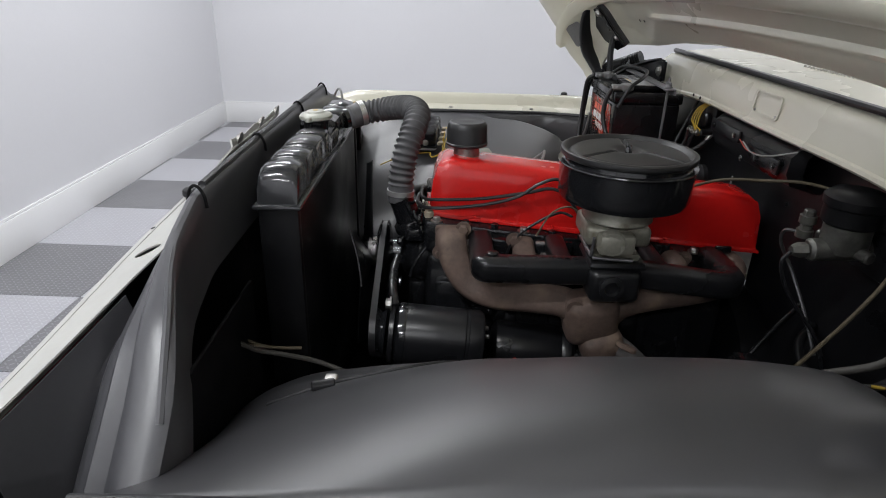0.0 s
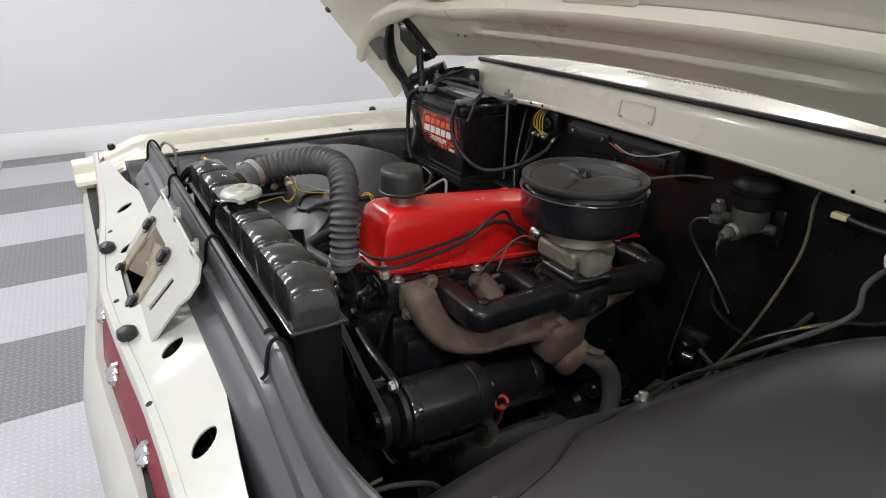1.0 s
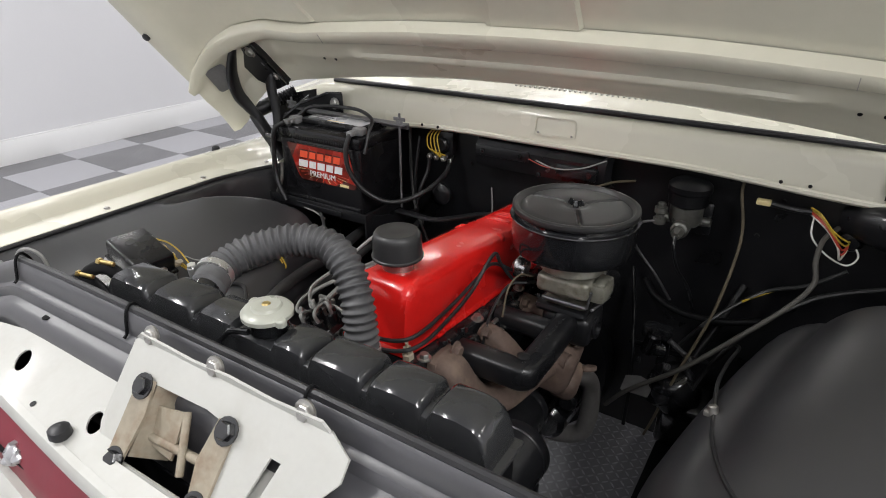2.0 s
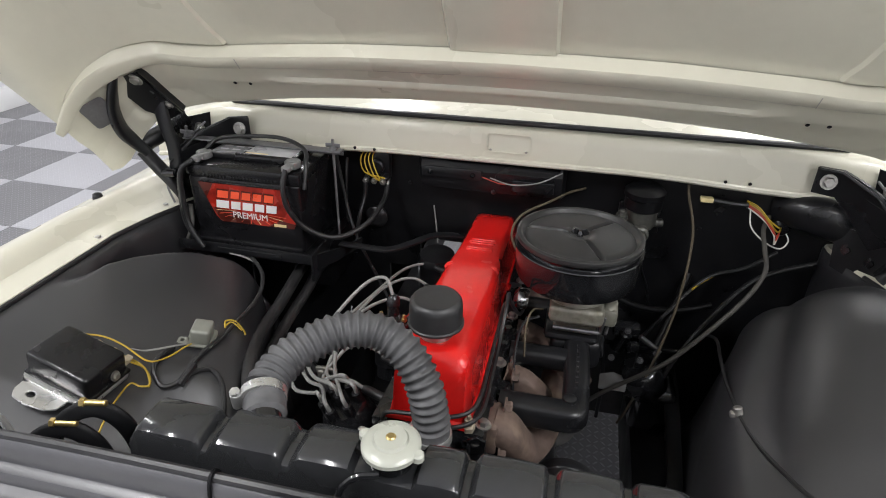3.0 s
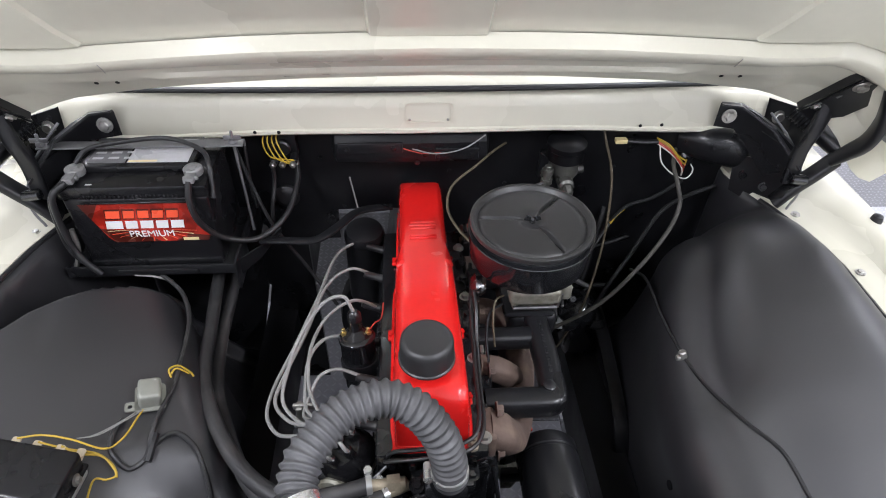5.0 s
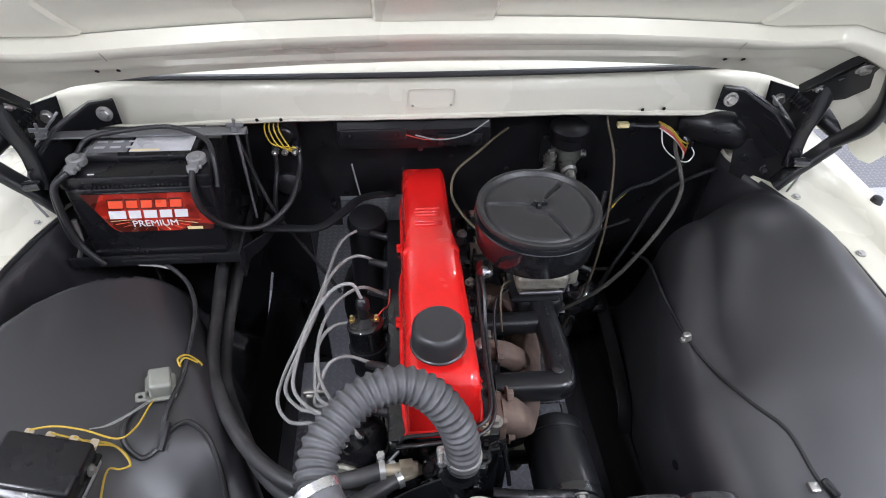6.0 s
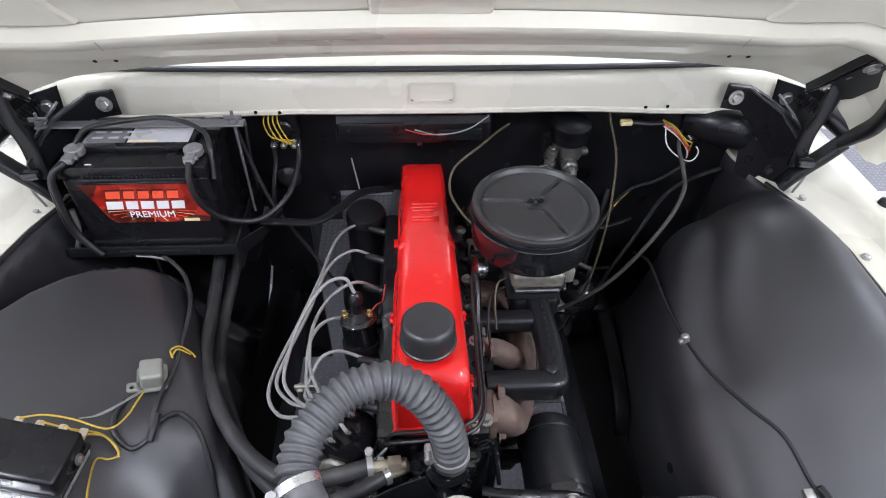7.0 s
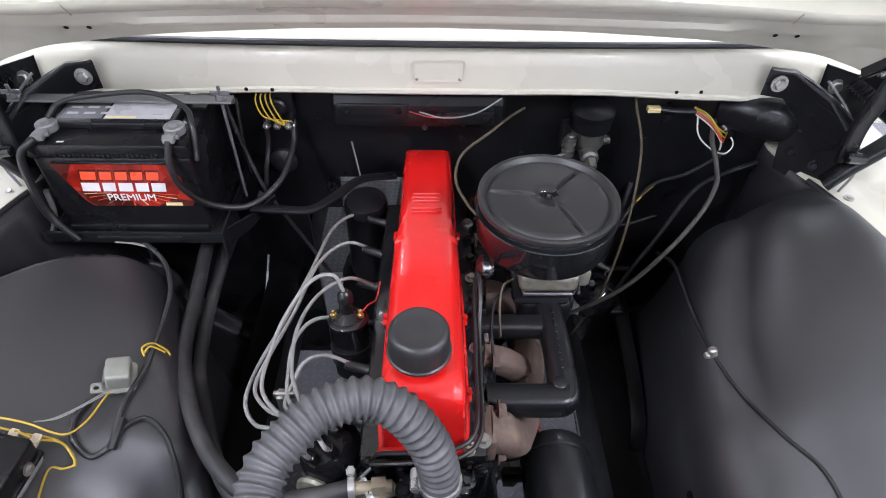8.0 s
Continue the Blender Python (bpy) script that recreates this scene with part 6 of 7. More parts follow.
CABLES = thing("battery_cables", "thick black battery cables clamped to the posts", "cable", (-0.45, 0.95, 1.0))
part("cable", tube([(-0.452, 0.920, 1.197), (-0.456, 0.906, 1.16), (-0.448, 0.904, 1.11), (-0.415, 0.920, 1.058), (-0.357, 0.950, 1.030), (-0.305, 1.01, 1.045), (-0.288, 1.09, 1.075), (-0.290, 1.125, 1.105)], 0.0062, 10, 8), WIRE_BLACK, CABLES)
part("cable", tube([(-0.676, 0.922, 1.197), (-0.702, 0.908, 1.176), (-0.710, 0.905, 1.12), (-0.707, 0.902, 1.06), (-0.694, 0.897, 1.025), (-0.672, 0.895, 0.99)], 0.0062, 10, 8), WIRE_BLACK, CABLES)
part("cable", tube([(-0.682, 0.93, 1.197), (-0.714, 0.918, 1.165), (-0.722, 0.913, 1.10), (-0.717, 0.908, 1.04), (-0.686, 0.901, 1.0)], 0.005, 10, 8), WIRE_BLACK, CABLES)
part("cable", tube([(-0.676, 0.975, 1.205), (-0.655, 0.995, 1.224), (-0.60, 1.005, 1.232), (-0.51, 1.018, 1.232), (-0.44, 0.99, 1.222), (-0.420, 0.955, 1.20), (-0.418, 0.93, 1.15)], 0.0048, 10, 8), WIRE_BLACK, CABLES)
part("ferrule", lathe([(0.006, 0), (0.006, 0.022), (0.004, 0.026)], (-0.2895, 1.119, 1.100), (-0.292, 1.14, 1.13), 12), STEEL, CABLES)

# ---- firewall fittings ----
SOL = thing("starter_relay", "small black relay with yellow wires on the firewall", "relay", (-0.315, 1.14, 1.11))
part("relay_body", join(box(-0.350, -0.285, 1.128, 1.150, 1.112, 1.178, 0.005), rod((-0.335, 1.13, 1.12), (-0.335, 1.10, 1.118), 0.009, 12), rod((-0.292, 1.13, 1.12), (-0.292, 1.10, 1.118), 0.009, 12), rod((-0.314, 1.13, 1.145), (-0.314, 1.112, 1.145), 0.018, 16)), BLACK_SATIN, SOL)
for x in (-0.335, -0.292, -0.314):
    part("stud", join(rod((x, 1.10, 1.118), (x, 1.085, 1.117), 0.004, 8), lathe([(0.008, 0), (0.008, 0.006)], (x, 1.096, 1.118), (x, 0.9, 1.11), 6)), STEEL, SOL)
for k in range(4):
    part("yellow_wire", tube([(-0.345 + 0.008 * k, 1.135, 1.186), (-0.352 + 0.010 * k, 1.11, 1.165), (-0.338 + 0.012 * k, 1.095, 1.138 - 0.004 * k), (-0.305 + 0.004 * k, 1.098, 1.128 - 0.006 * k), (-0.29, 1.10, 1.125)], 0.0017, 6, 6), WIRE_YELLOW, SOL)
part("lead", tube([(-0.335, 1.09, 1.115), (-0.336, 1.085, 1.08), (-0.345, 1.06, 1.03), (-0.352, 1.05, 0.96)], 0.005, 8, 6), WIRE_BLACK, SOL)
part("grommet", lathe([(0.028, 0), (0.030, 0.012), (0.022, 0.018), (0.012, 0.022)], (-0.328, 1.149, 1.0), (-0.328, 0.9, 0.99), 20), RUBBER, SOL, "black rubber grommet")

MASTER = thing("brake_master_cylinder", "grey brake master cylinder with a dark cap on the firewall", "master cylinder", (0.31, 1.12, 1.08))
part("reservoir", lathe([(0.036, 0.0), (0.041, 0.004), (0.041, 0.028), (0.044, 0.031), (0.044, 0.043), (0.034, 0.052), (0.0, 0.054)], (0.312, 1.098, 1.118), (0.312, 1.09, 2), 28), BLACK_DULL, MASTER, "dark rubber-topped reservoir cap")
part("body", join(lathe([(0.028, 0), (0.034, 0.012), (0.034, 0.046)], (0.312, 1.098, 1.074), (0.312, 1.098, 2), 24), rod((0.312, 1.15, 1.078), (0.312, 1.045, 1.074), 0.018, 16), rod((0.262, 1.09, 1.082), (0.362, 1.11, 1.082), 0.010, 12)), MASTER_GREY, MASTER, "dull grey cast cylinder body")
part("mount_plate", box(0.265, 0.360, 1.135, 1.150, 1.04, 1.115, 0.006), BLACK_SATIN, MASTER)
for z in (1.108, 1.084):
    part("banjo_fitting", join(lathe([(0.013, 0), (0.013, 0.012)], (0.268, 1.062, z - 0.006), (0.268, 1.055, 2), 16), lathe([(0.009, 0), (0.009, 0.008), (0.007, 0.010)], (0.268, 1.062, z + 0.006), (0.268, 1.055, 2), 6)), MASTER_GREY, MASTER)
part("outlet", lathe([(0.012, 0), (0.012, 0.012), (0.008, 0.022)], (0.312, 1.043, 1.074), (0.312, 0.9, 1.06), 6), MASTER_GREY, MASTER)
part("brake_pipe", tube([(0.262, 1.055, 1.084), (0.235, 1.05, 1.075), (0.218, 1.06, 1.045), (0.225, 1.085, 1.0), (0.27, 1.10, 0.94), (0.31, 1.11, 0.88)], 0.0030, 8, 6), ROD_STEEL, MASTER)
part("brake_pipe", tube([(0.312, 1.022, 1.070), (0.315, 1.01, 1.05), (0.325, 1.03, 1.0), (0.35, 1.08, 0.93), (0.37, 1.10, 0.85)], 0.0035, 8, 6), BLACK_SATIN, MASTER)

LOOM = thing("wiring_harness", "taped engine wiring harness along the firewall and apron", "wiring", (0.5, 1.0, 0.95))
part("main_loom", tube([(0.585, 1.142, 1.11), (0.565, 1.09, 1.10), (0.560, 1.03, 1.08), (0.566, 1.010, 1.04), (0.532, 0.967, 0.998), (0.466, 0.921, 0.935), (0.388, 0.898, 0.850), (0.291, 0.917, 0.745), (0.24, 0.95, 0.66)], 0.0049, 10, 8), LOOM_GREY, LOOM, "grey taped cable loom")
part("speed_cable", tube([(0.405, 1.142, 1.172), (0.407, 1.125, 1.15), (0.427, 1.084, 1.065), (0.413, 1.015, 0.930), (0.376, 0.952, 0.80), (0.345, 0.960, 0.66), (0.33, 0.97, 0.60)], 0.0030, 8, 8), TAPE, LOOM, "slim tan sheathed cable")
part("choke_cable", tube([(0.185, 1.150, 1.13), (0.150, 1.11, 1.132), (0.112, 1.073, 1.122), (0.054, 1.020, 1.105), (0.040, 0.966, 1.085), (0.060, 0.915, 1.068), (0.090, 0.87, 1.06)], 0.0028, 8, 8), TAPE, LOOM, "thin tan choke cable")
part("yellow_wire", tube([(0.455, 1.10, 0.925), (0.470, 1.115, 0.932), (0.487, 1.127, 0.940), (0.510, 1.14, 0.952)], 0.0026, 8, 6), WIRE_YELLOW, LOOM)
part("black_lead", tube([(0.62, 1.13, 1.03), (0.56, 1.13, 0.98), (0.50, 1.135, 0.95), (0.45, 1.10, 0.92), (0.40, 1.05, 0.88), (0.35, 1.04, 0.80)], 0.0045, 8, 6), WIRE_BLACK, LOOM)
part("black_lead", tube([(0.70, 1.12, 1.02), (0.62, 1.11, 0.99), (0.56, 1.08, 0.965), (0.48, 1.0, 0.91), (0.42, 0.97, 0.80), (0.39, 0.97, 0.66)], 0.005, 8, 6), WIRE_BLACK, LOOM)
part("connector", box(0.435, 0.462, 1.130, 1.146, 1.132, 1.143, 0.002), LABEL_YELLOW, LOOM, "cream connector sleeve")
part("connector_lead", tube([(0.462, 1.138, 1.137), (0.50, 1.136, 1.134), (0.535, 1.135, 1.135)], 0.006, 8, 4), WIRE_BLACK, LOOM)
for k, mat in enumerate((WIRE_YELLOW, WIRE_YELLOW, WIRE_RED, WIRE_RED, WIRE_WHITE)):
    part("plug_wire", tube([(0.532, 1.138, 1.143 - 0.003 * k), (0.55 + 0.004 * k, 1.110, 1.142 - 0.007 * k), (0.575 + 0.004 * k, 1.10, 1.118 - 0.008 * k), (0.60, 1.108, 1.100 - 0.010 * k), (0.612, 1.13, 1.092)], 0.0019, 6, 6), mat, LOOM)
part("white_loop", tube([(0.540, 1.13, 1.128), (0.545, 1.11, 1.095), (0.575, 1.10, 1.068), (0.612, 1.105, 1.052), (0.628, 1.115, 1.070), (0.612, 1.13, 1.092)], 0.0018, 6, 6), WIRE_WHITE, LOOM, "thin white wire loop")
part("plug", join(lathe([(0.018, 0), (0.020, 0.02), (0.012, 0.03)], (0.612, 1.150, 1.092), (0.612, 0.9, 1.08), 16)), PLASTIC, LOOM, "round black plug")
part("firewall_wire", tube([(-0.43, 1.146, 1.182), (-0.415, 1.12, 1.14), (-0.355, 1.05, 1.0), (-0.285, 1.03, 0.87), (-0.22, 0.99, 0.78)], 0.0042, 8, 8), WIRE_BLACK, LOOM)
part("firewall_wire", tube([(-0.402, 1.146, 1.15), (-0.40, 1.12, 1.05), (-0.395, 1.11, 0.99)], 0.0042, 8, 6), WIRE_BLACK, LOOM)
part("pale_wire", tube([(-0.178, 1.148, 1.045), (-0.170, 1.14, 1.0), (-0.160, 1.12, 0.955)], 0.0020, 6, 5), WIRE_GREY, LOOM)
part("red_wire", tube([(-0.05, 1.082, 1.160), (-0.02, 1.079, 1.152), (0.0, 1.078, 1.149), (0.035, 1.080, 1.151)], 0.0010, 6, 6), WIRE_RED, LOOM)
part("grey_wire", tube([(-0.03, 1.080, 1.160), (0.02, 1.076, 1.150), (0.08, 1.078, 1.160), (0.13, 1.10, 1.18)], 0.0016, 6, 6), WIRE_GREY, LOOM)
for x, z in ((-0.424, 1.037), (0.056, 1.059), (-0.24, 1.10), (0.19, 1.02), (0.45, 1.06), (0.38, 1.17), (-0.23, 0.93)):
    part("firewall_screw", lathe([(0.005, 0), (0.004, 0.004)], (x, 1.149, z), (x, 0.9, z), 8), BLACK_SATIN, LOOM)

WIRE = thing("apron_wire", "black wire with a steel clip along the apron", "wire", (0.48, 0.66, 0.97))


def on_apron(sgn, x, y, up=0.004):
    xo, xi = 0.813 - fender_in(y), apron_in(y, sgn)
    f = (xo - x) / (xo - xi - 0.075)
    row = apron_row(sgn, y)
    best = min(zip(row, row[1:]), key=lambda ab: 0 if min(abs(ab[0][0]), abs(ab[1][0])) <= x <= max(abs(ab[0][0]), abs(ab[1][0])) else 1)
    (xa, _, za), (xb, _, zb) = best
    k = (x - abs(xa)) / (abs(xb) - abs(xa) + 1e-9)
    return Vector((sgn * x, y, za + (zb - za) * min(1, max(0, k)) + up))


part("wire", tube([(0.47, 0.96, 0.90), (0.478, 0.90, 0.93), (0.470, 0.82, 0.945), (0.466, 0.74, 0.95), *[on_apron(1, x, y) for x, y in ((0.475, 0.66), (0.485, 0.581), (0.508, 0.496), (0.538, 0.433), (0.550, 0.361), (0.562, 0.325), (0.565, 0.27))]], 0.0034, 8, 8), WIRE_BLACK, WIRE)
q = on_apron(1, 0.474, 0.662)
part("clip", join(lathe([(0.008, 0), (0.008, 0.012), (0.006, 0.014)], q, q + Vector((-0.3, 0.3, 1)), 10), box(q.x - 0.014, q.x - 0.002, q.y - 0.005, q.y + 0.005, q.z - 0.006, q.z + 0.003, 0.002)), STEEL, WIRE, "small steel clip")
q = on_apron(1, 0.553, 0.348)
part("end_clip", box(q.x - 0.020, q.x - 0.004, q.y - 0.010, q.y + 0.006, q.z - 0.006, q.z + 0.002, 0.002), STEEL, WIRE)
part("end_plug", rod(q + Vector((0.004, 0.006, 0.004)), q + Vector((0.012, -0.022, 0.004)), 0.007), PLASTIC, WIRE)

# ---- passenger apron fittings ----
REG = thing("voltage_regulator", "black voltage regulator box on a pale steel base", "regulator", (-0.59, 0.42, 1.0))
ra = on_apron(-1, 0.592, 0.42, 0)
rm = basis(ra + Vector((-0.008, 0.004, 0.014)), (1.0, -0.12, -0.24), (0.14, 1, 0.02))
part("base_plate", plate(rounded(0.132, 0.092, 0.012), 0.004, rm @ pose(0, -0.004, 0)), ZINC, REG, "pale zinc base plate")
for x, d in ((-0.055, -0.045), (0.052, -0.045), (-0.05, 0.03), (0.05, 0.03)):
    part("rubber_mount", lathe([(0.008, -0.017), (0.010, -0.012), (0.010, -0.004), (0.008, 0.0)], rm @ Vector((x, d, 0)), rm @ Vector((x, d, 1)), 12), RUBBER, REG)
part("mount_lug", plate([(-0.058, -0.046), (-0.056, -0.070), (-0.046, -0.082), (-0.020, -0.085), (0.012, -0.080), (0.026, -0.070), (0.030, -0.046)], 0.004, rm @ pose(0, 0, -0.0045), 0.001, [oval(-0.026, -0.066, 0.0075, 0.006, 14)]), ZINC, REG, "bright zinc mounting lug")
bm = box(-0.060, 0.060, -0.041, 0.041, 0.004, 0.052, 0.007, 3)
bmesh.ops.transform(bm, matrix=rm, verts=bm.verts)
part("cover", bm, PLASTIC, REG, "black pressed cover")
bm = box(-0.064, 0.064, -0.044, 0.044, 0.004, 0.012, 0.003, 2)
bmesh.ops.transform(bm, matrix=rm, verts=bm.verts)
part("cover_lip", bm, PLASTIC, REG)
for x in (-0.045, -0.015, 0.018, 0.048):
    part("terminal", join(rod(rm @ Vector((x, 0.044, 0.012)), rm @ Vector((x, 0.056, 0.014)), 0.005, 8), plate(rounded(0.012, 0.014, 0.003), 0.003, rm @ pose(x, 0.054, 0.016))), FITTING, REG)
part("side_screw", bolt(rm @ Vector((0.063, 0.012, 0.022)), (1, 0, 0), 0.006, 0.006), STEEL, REG)

REL = thing("horn_relay", "small grey zinc relay box on the apron", "relay", (-0.485, 0.59, 0.98))
ra = on_apron(-1, 0.487, 0.592, 0)
em = basis(ra + Vector((0, 0, 0.004)), (1.0, 0.30, -0.22), (-0.30, 1, 0.05))
bm = box(-0.018, 0.018, -0.021, 0.021, 0.0, 0.032, 0.006, 3)
bmesh.ops.transform(bm, matrix=em, verts=bm.verts)
part("can", bm, RELAY_GREY, REL)
part("flange", plate(rounded(0.048, 0.054, 0.008), 0.003, em), RELAY_GREY, REL)
part("lug", plate(rounded(0.026, 0.018, 0.004), 0.003, em @ pose(-0.026, -0.014, 0), 0, [oval(-0.005, 0, 0.004, 0.004, 10)]), RELAY_GREY, REL)
part("socket", box(-0.006, 0.012, -0.010, 0.010, -0.006, 0.010, 0.003), PLASTIC, REL, "black plug socket").matrix_basis = Matrix.Translation(Vector(em @ Vector((0.030, -0.004, 0.008))) - place_of(REL))
part("terminal", join(box(-0.003, 0.003, -0.012, 0, -0.004, 0.004)), BRASS, REL).matrix_basis = Matrix.Translation(Vector(em @ Vector((0, -0.026, 0.01))) - place_of(REL))

AW = thing("apron_harness", "black and yellow wiring clipped across the apron", "wiring", (-0.48, 0.55, 0.98))
LOOM_LINE = ((0.463, 0.675), (0.458, 0.617), (0.467, 0.555), (0.465, 0.509), (0.466, 0.488), (0.488, 0.470), (0.515, 0.490), (0.522, 0.520), (0.515, 0.548))
part("black_loom", tube([(-0.560, 0.905, 0.972), (-0.540, 0.890, 0.972), (-0.508, 0.860, 0.960), (-0.481, 0.800, 0.956), (-0.471, 0.735, 0.956), *[on_apron(-1, x, y, 0.005) for x, y in LOOM_LINE]], 0.0046, 8, 8), HOSE_DARK, AW, "worn black taped loom")
part("black_branch", tube([on_apron(-1, x, y) for x, y in ((0.464, 0.50), (0.445, 0.525), (0.425, 0.530), (0.395, 0.505), (0.372, 0.455), (0.36, 0.40))], 0.0042, 8, 8), WIRE_BLACK, AW)
part("tape_wrap", tube([on_apron(-1, x, y, 0.006) for x, y in ((0.461, 0.525), (0.461, 0.505), (0.464, 0.482))], 0.0072, 8, 4), RUBBER, AW)
part("yellow_wire", tube([rm @ Vector((-0.045, 0.058, 0.02)), (-0.60, 0.492, 1.034), (-0.56, 0.489, 1.024), (-0.515, 0.482, 1.006), (-0.497, 0.505, 0.998), (-0.490, 0.545, 0.992), (-0.488, 0.562, 0.988)], 0.0016, 8, 8), WIRE_YELLOW, AW)
part("yellow_wire", tube([rm @ Vector((-0.015, 0.058, 0.02)), (-0.565, 0.480, 1.012), (-0.530, 0.480, 0.998), (-0.506, 0.468, 0.988), (-0.494, 0.450, 0.984), (-0.505, 0.442, 0.986), (-0.522, 0.440, 0.989), (-0.520, 0.40, 0.985), (-0.510, 0.36, 0.980), (-0.50, 0.30, 0.955)], 0.0016, 8, 8), WIRE_YELLOW, AW)
part("yellow_wire", tube([rm @ Vector((0.018, 0.058, 0.02)), (-0.55, 0.476, 1.005), (-0.520, 0.476, 0.995), (-0.498, 0.458, 0.986), (-0.492, 0.446, 0.984)], 0.0019, 8, 8), WIRE_YELLOW, AW)
for k in range(2):
    part("grey_wire", tube([(-0.488 - 0.006 * k, 0.560, 0.99), (-0.510 - 0.004 * k, 0.53, 1.0), (-0.535 - 0.006 * k, 0.508, 1.004), (-0.560, 0.498, 1.012)], 0.0010, 6, 6), WIRE_GREY, AW)
part("yellow_tie", tube([on_apron(-1, 0.466, 0.637, 0.006), on_apron(-1, 0.472, 0.650, 0.010), on_apron(-1, 0.462, 0.664, 0.010), on_apron(-1, 0.447, 0.666, 0.004), on_apron(-1, 0.440, 0.660, 0.004)], 0.0018, 8, 6), WIRE_YELLOW, AW)
part("yellow_tie", tube([on_apron(-1, 0.470, 0.640, 0.004), on_apron(-1, 0.462, 0.655, 0.012), on_apron(-1, 0.445, 0.658, 0.008)], 0.0016, 8, 6), WIRE_YELLOW, AW)
part("branch_tails", tube([(-0.535, 0.895, 0.965), (-0.575, 0.90, 0.975), (-0.61, 0.90, 0.98)], 0.0025, 6, 4), WIRE_GREY, AW)

HORN = thing("horn", "black arched horn bracket with brass tips behind the radiator support", "horn", (-0.43, 0.25, 1.05))
for dx, dy, dz in ((0.032, 0.004, -0.020), (0.000, -0.016, -0.042)):
    band = part("arched_band", tube([(x + dx, y + dy, z + dz) for x, y, z in ((-0.470, 0.212, 1.085), (-0.464, 0.222, 1.125), (-0.446, 0.236, 1.150), (-0.418, 0.248, 1.158), (-0.394, 0.254, 1.142), (-0.380, 0.256, 1.110), (-0.374, 0.256, 1.06))], 0.011, 14, 5, flat=0.45, square=0.6), BLACK_DULL, HORN)
    part("contact", join(rod((-0.432 + dx, 0.246 + dy, 1.166 + dz), (-0.402 + dx, 0.252 + dy, 1.166 + dz), 0.0042, 12), lathe([(0.0062, 0), (0.0062, 0.006)], (-0.434 + dx, 0.2456 + dy, 1.166 + dz), (-0.402 + dx, 0.252 + dy, 1.166 + dz), 6)), BRASS, band, "brass tip")
part("bracket", join(box(-0.490, -0.425, 0.192, 0.198, 1.06, 1.13, 0.003), rod((-0.45, 0.198, 1.085), (-0.440, 0.222, 1.08), 0.006), rod((-0.468, 0.196, 1.075), (-0.466, 0.205, 1.075), 0.006)), BLACK_SATIN, HORN)
part("grey_wire", tube([(-0.505, 0.176, 1.14), (-0.508, 0.186, 1.160), (-0.494, 0.196, 1.164), (-0.474, 0.204, 1.150), (-0.462, 0.206, 1.100)], 0.0030, 8, 6), WIRE_GREY, HORN)

# ---- water hoses ----
WH = thing("heater_hoses", "black heater hoses running along the apron to the engine", "hose", (-0.4, 0.65, 0.93))
part("hose", tube([(-0.44, 1.145, 0.93), (-0.458, 1.05, 0.935), (-0.462, 0.954, 0.925), (-0.453, 0.828, 0.912), (-0.437, 0.697, 0.915), (-0.395, 0.588, 0.930), (-0.318, 0.471, 0.950), (-0.234, 0.405, 0.968), (-0.165, 0.408, 0.972), (-0.112, 0.420, 0.972)], 0.0135, 12, 8), HOSE_DARK, WH)
part("hose", tube([(-0.40, 1.145, 0.90), (-0.435, 1.02, 0.905), (-0.438, 0.93, 0.885), (-0.440, 0.817, 0.865), (-0.425, 0.70, 0.86), (-0.385, 0.60, 0.875), (-0.31, 0.46, 0.92), (-0.22, 0.375, 0.95), (-0.15, 0.376, 0.965), (-0.085, 0.413, 0.962)], 0.0125, 12, 8), HOSE_DARK, WH)
clamp("clamp", (-0.112, 0.420, 0.972), (1, 0.12, 0), 0.0142, WH, 0.009)
clamp("clamp", (-0.088, 0.411, 0.962), (1, 0.5, 0), 0.0132, WH, 0.009)
part("fitting", join(rod((-0.115, 0.419, 0.972), (-0.055, 0.424, 0.970), 0.010, 12), rod((-0.09, 0.41, 0.962), (-0.05, 0.424, 0.965), 0.009, 12), lathe([(0.014, 0), (0.014, 0.02)], (-0.085, 0.423, 0.971), (0, 0.43, 0.97), 6)), FITTING, WH, "brass hose fitting")

# steering box low beside the engine
BOXS = thing("steering_box", "greasy black steering box on the frame rail", "steering box", (0.40, 1.0, 0.60))
part("housing", join(lathe([(0.040, 0), (0.052, 0.012), (0.055, 0.05), (0.046, 0.075), (0.030, 0.085)], (0.385, 1.00, 0.70), (0.33, 0.96, 0.84), 20), box(0.35, 0.45, 0.95, 1.06, 0.60, 0.72, 0.018, 3)), BLACK_BLOCK, BOXS)
part("side_cover", lathe([(0.042, 0), (0.042, 0.010), (0.034, 0.014), (0.012, 0.016), (0.012, 0.024)], (0.352, 0.975, 0.735), (0.28, 0.93, 0.80), 18), BLACK_BLOCK, BOXS)
for k in range(4):
    a = radians(45 + 90 * k)
    part("cover_bolt", bolt(Vector((0.346, 0.972, 0.743)) + Vector((0.028 * math.cos(a), 0.016 * math.cos(a), 0.030 * math.sin(a))), (-0.7, -0.45, 0.6), 0.007, 0.007), BLACK_BLOCK, BOXS)
part("column", tube([(0.385, 1.03, 0.78), (0.42, 1.09, 0.86), (0.45, 1.148, 0.94)], 0.009, 14, 4), BLACK_DULL, BOXS, "black steering column tube")

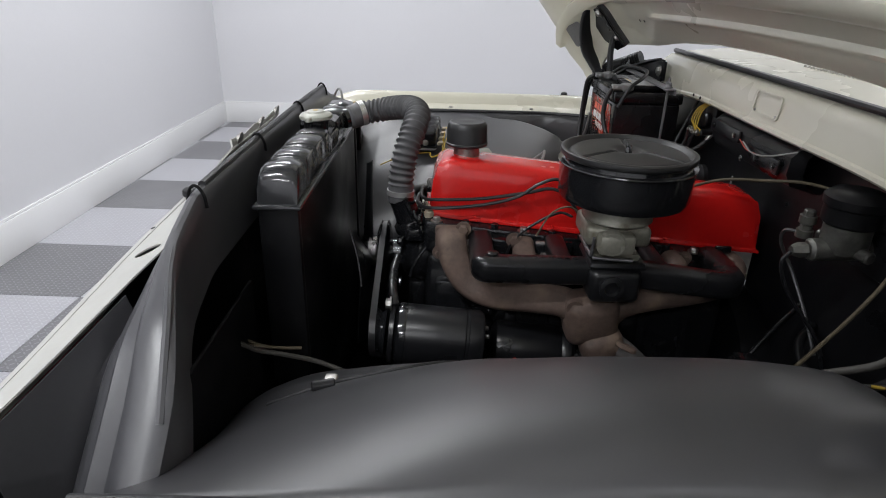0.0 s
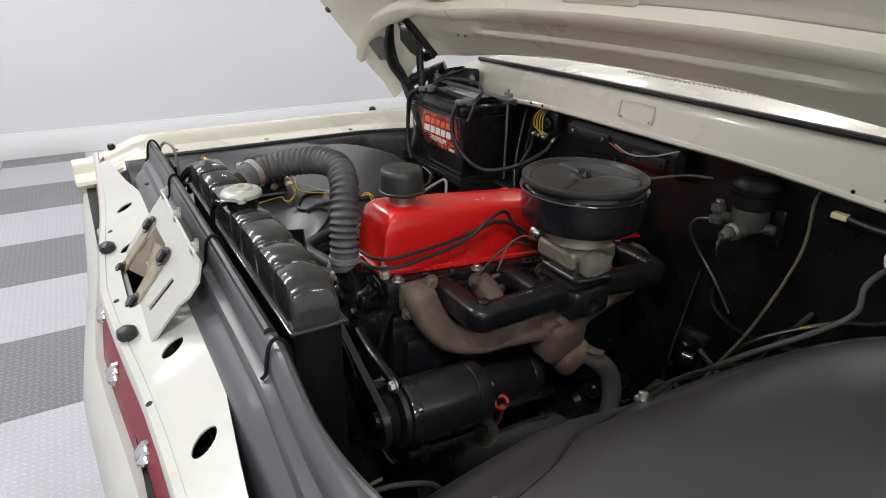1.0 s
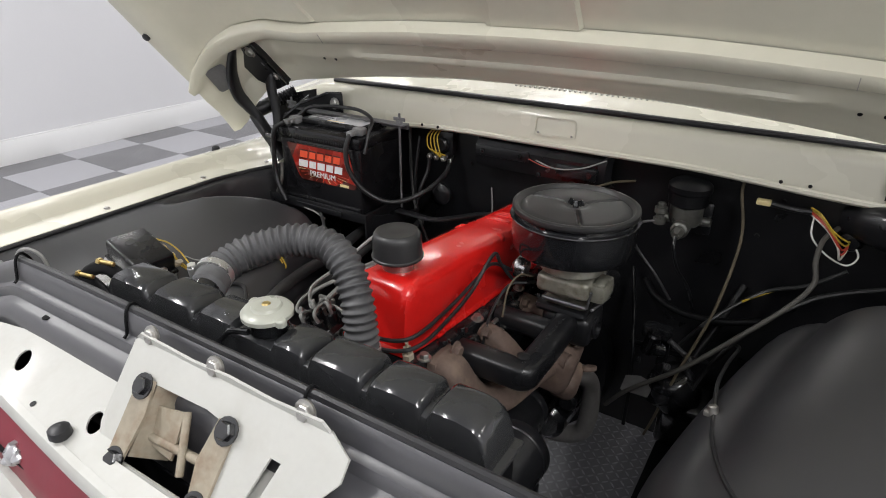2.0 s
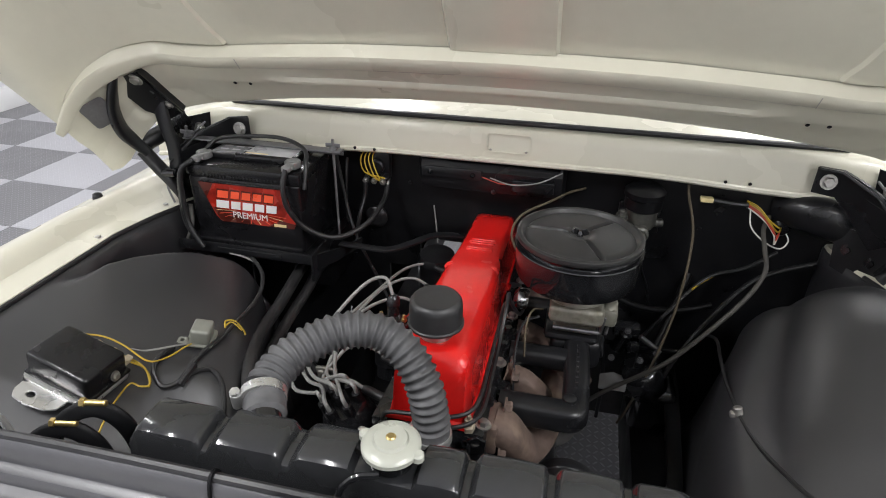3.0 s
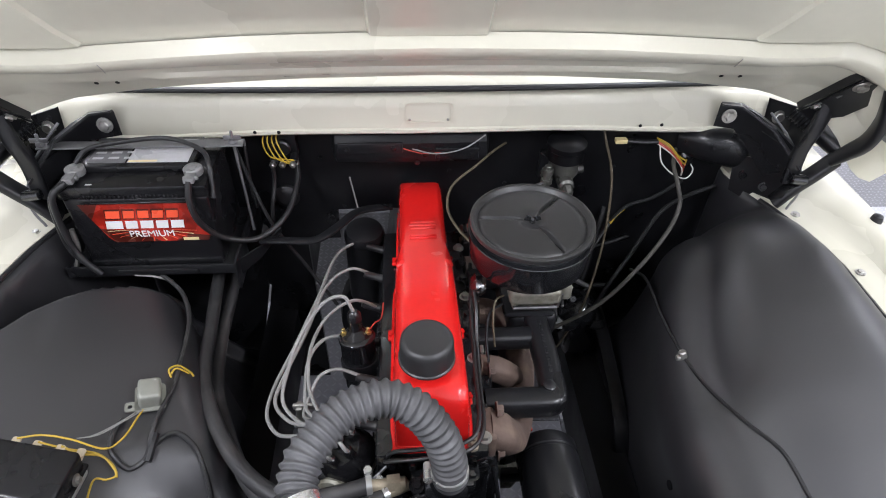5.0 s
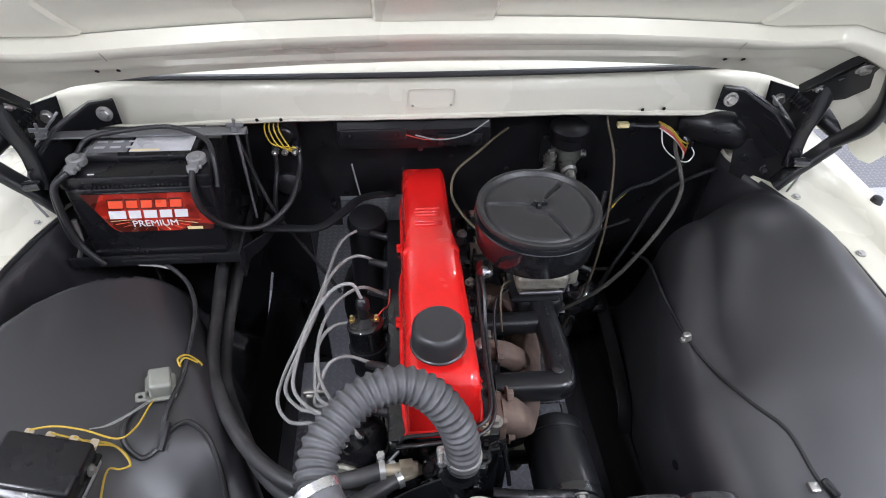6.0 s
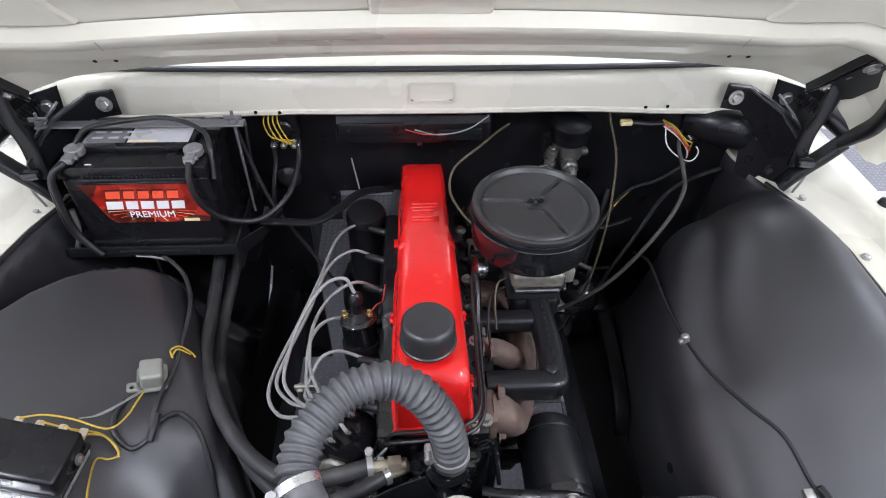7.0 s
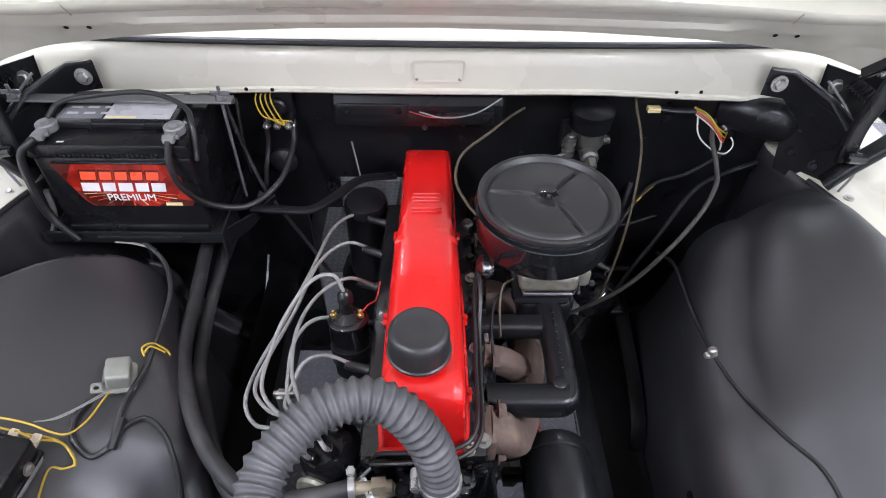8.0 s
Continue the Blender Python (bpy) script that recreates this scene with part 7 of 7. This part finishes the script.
LINK = thing("clutch_linkage", "greasy black clutch linkage and pipes beside the steering box", "linkage", (0.33, 1.0, 0.78))
part("lever", join(plate([(-0.012, 0.0), (0.012, 0.0), (0.016, 0.07), (0.0, 0.10), (-0.014, 0.07)], 0.006, basis((0.335, 0.985, 0.765), (0.7, -0.6, 0.1), (0.2, 0.1, 1)), 0.001), lathe([(0.014, 0), (0.014, 0.02), (0.009, 0.024)], (0.338, 0.975, 0.83), (0.2, 0.9, 0.85), 14)), BLACK_BLOCK, LINK)
part("cross_rod", rod((0.255, 1.02, 0.800), (0.44, 0.985, 0.825), 0.006, 12), BLACK_DULL, LINK)
part("bell_crank", join(rod((0.30, 1.0, 0.80), (0.315, 0.985, 0.86), 0.016, 14), box(0.285, 0.345, 0.985, 1.02, 0.842, 0.870, 0.006)), BLACK_BLOCK, LINK)
part("return_spring", tube([(0.345, 0.98, 0.855), (0.37, 0.985, 0.835), (0.395, 0.99, 0.815)], 0.005, 10, 6, ripple=(0.004, 0.0014)), ROD_STEEL, LINK, "small dark steel return spring")
part("pipe", tube([(0.245, 1.14, 0.90), (0.28, 1.10, 0.885), (0.34, 1.08, 0.872), (0.42, 1.07, 0.880), (0.50, 1.08, 0.90)], 0.008, 12, 6), BLACK_DULL, LINK)
part("pipe", tube([(0.215, 1.13, 0.93), (0.245, 1.06, 0.87), (0.27, 1.0, 0.79), (0.28, 0.98, 0.70), (0.28, 0.98, 0.60)], 0.0045, 12, 6), BLACK_DULL, LINK)
part("bracket_plate", plate([(-0.03, -0.02), (0.03, -0.02), (0.034, 0.015), (0.0, 0.024), (-0.03, 0.015)], 0.003, basis((0.30, 0.955, 0.735), (1, -0.1, 0.1), (0.1, 0.8, 0.5))), ROD_STEEL, LINK, "bare steel bracket")
for x, y, z in ((0.315, 0.972, 0.872), (0.352, 0.966, 0.80), (0.385, 0.972, 0.822), (0.29, 0.975, 0.79)):
    part("nut", bolt((x, y, z), (-0.1, -0.8, 0.6), 0.005, 0.005), BLACK_BLOCK, LINK)

FH = thing("front_harness", "loose taped wires beside the radiator and apron", "wiring", (0.47, 0.25, 0.94))
part("loom", tube([(0.455, 0.180, 0.985), (0.432, 0.195, 0.955), (0.412, 0.215, 0.930), (0.403, 0.250, 0.918), (0.395, 0.300, 0.900), (0.385, 0.355, 0.865), (0.375, 0.39, 0.82)], 0.0038, 8, 6), LOOM_GREY, FH, "grey taped wire bundle")
part("brown_wire", tube([(0.420, 0.190, 0.945), (0.412, 0.215, 0.938), (0.406, 0.245, 0.932), (0.402, 0.275, 0.930)], 0.0024, 6, 6), TAPE, FH, "faded brown wire")
part("brown_wire", tube([(0.408, 0.185, 0.950), (0.400, 0.220, 0.930), (0.402, 0.260, 0.928)], 0.0020, 6, 6), TAPE, FH, "faded brown wire")

# ---- floor tiles ----
TS = 0.608
u, v = Vector((0.0158, 0.99988, 0)), Vector((-0.99988, 0.0158, 0))
org = Vector((-2.606, -1.237, 0))
FLOOR = thing("floor", "checkered floor of light and dark grey diamond-plate tiles", "floor", kind="structure")
tile_mesh = {}
for key, mat in (("light", TILE_LIGHT), ("dark", TILE_DARK)):
    tile_mesh[key] = finish(box(-TS / 2 + 0.0012, TS / 2 - 0.0012, -TS / 2 + 0.0012, TS / 2 - 0.0012, -0.012, 0, 0.002, 1), mat, "tile")
for i in range(-2, 17):
    for j in range(-13, 6):
        c = org + u * ((i + 0.5) * TS) + v * ((j + 0.5) * TS)
        if c.x < ROOM_X0 - TS / 2 or c.x > ROOM_X1 + TS / 2 or c.y < ROOM_Y0 - TS / 2 or c.y > ROOM_Y1 + TS / 2:
            continue
        ob = new("tile", tile_mesh["dark" if (i + j) % 2 else "light"])
        ob.matrix_basis = pose(c.x, c.y, 0, 0, 0, -0.9)
        ob.parent = FLOOR
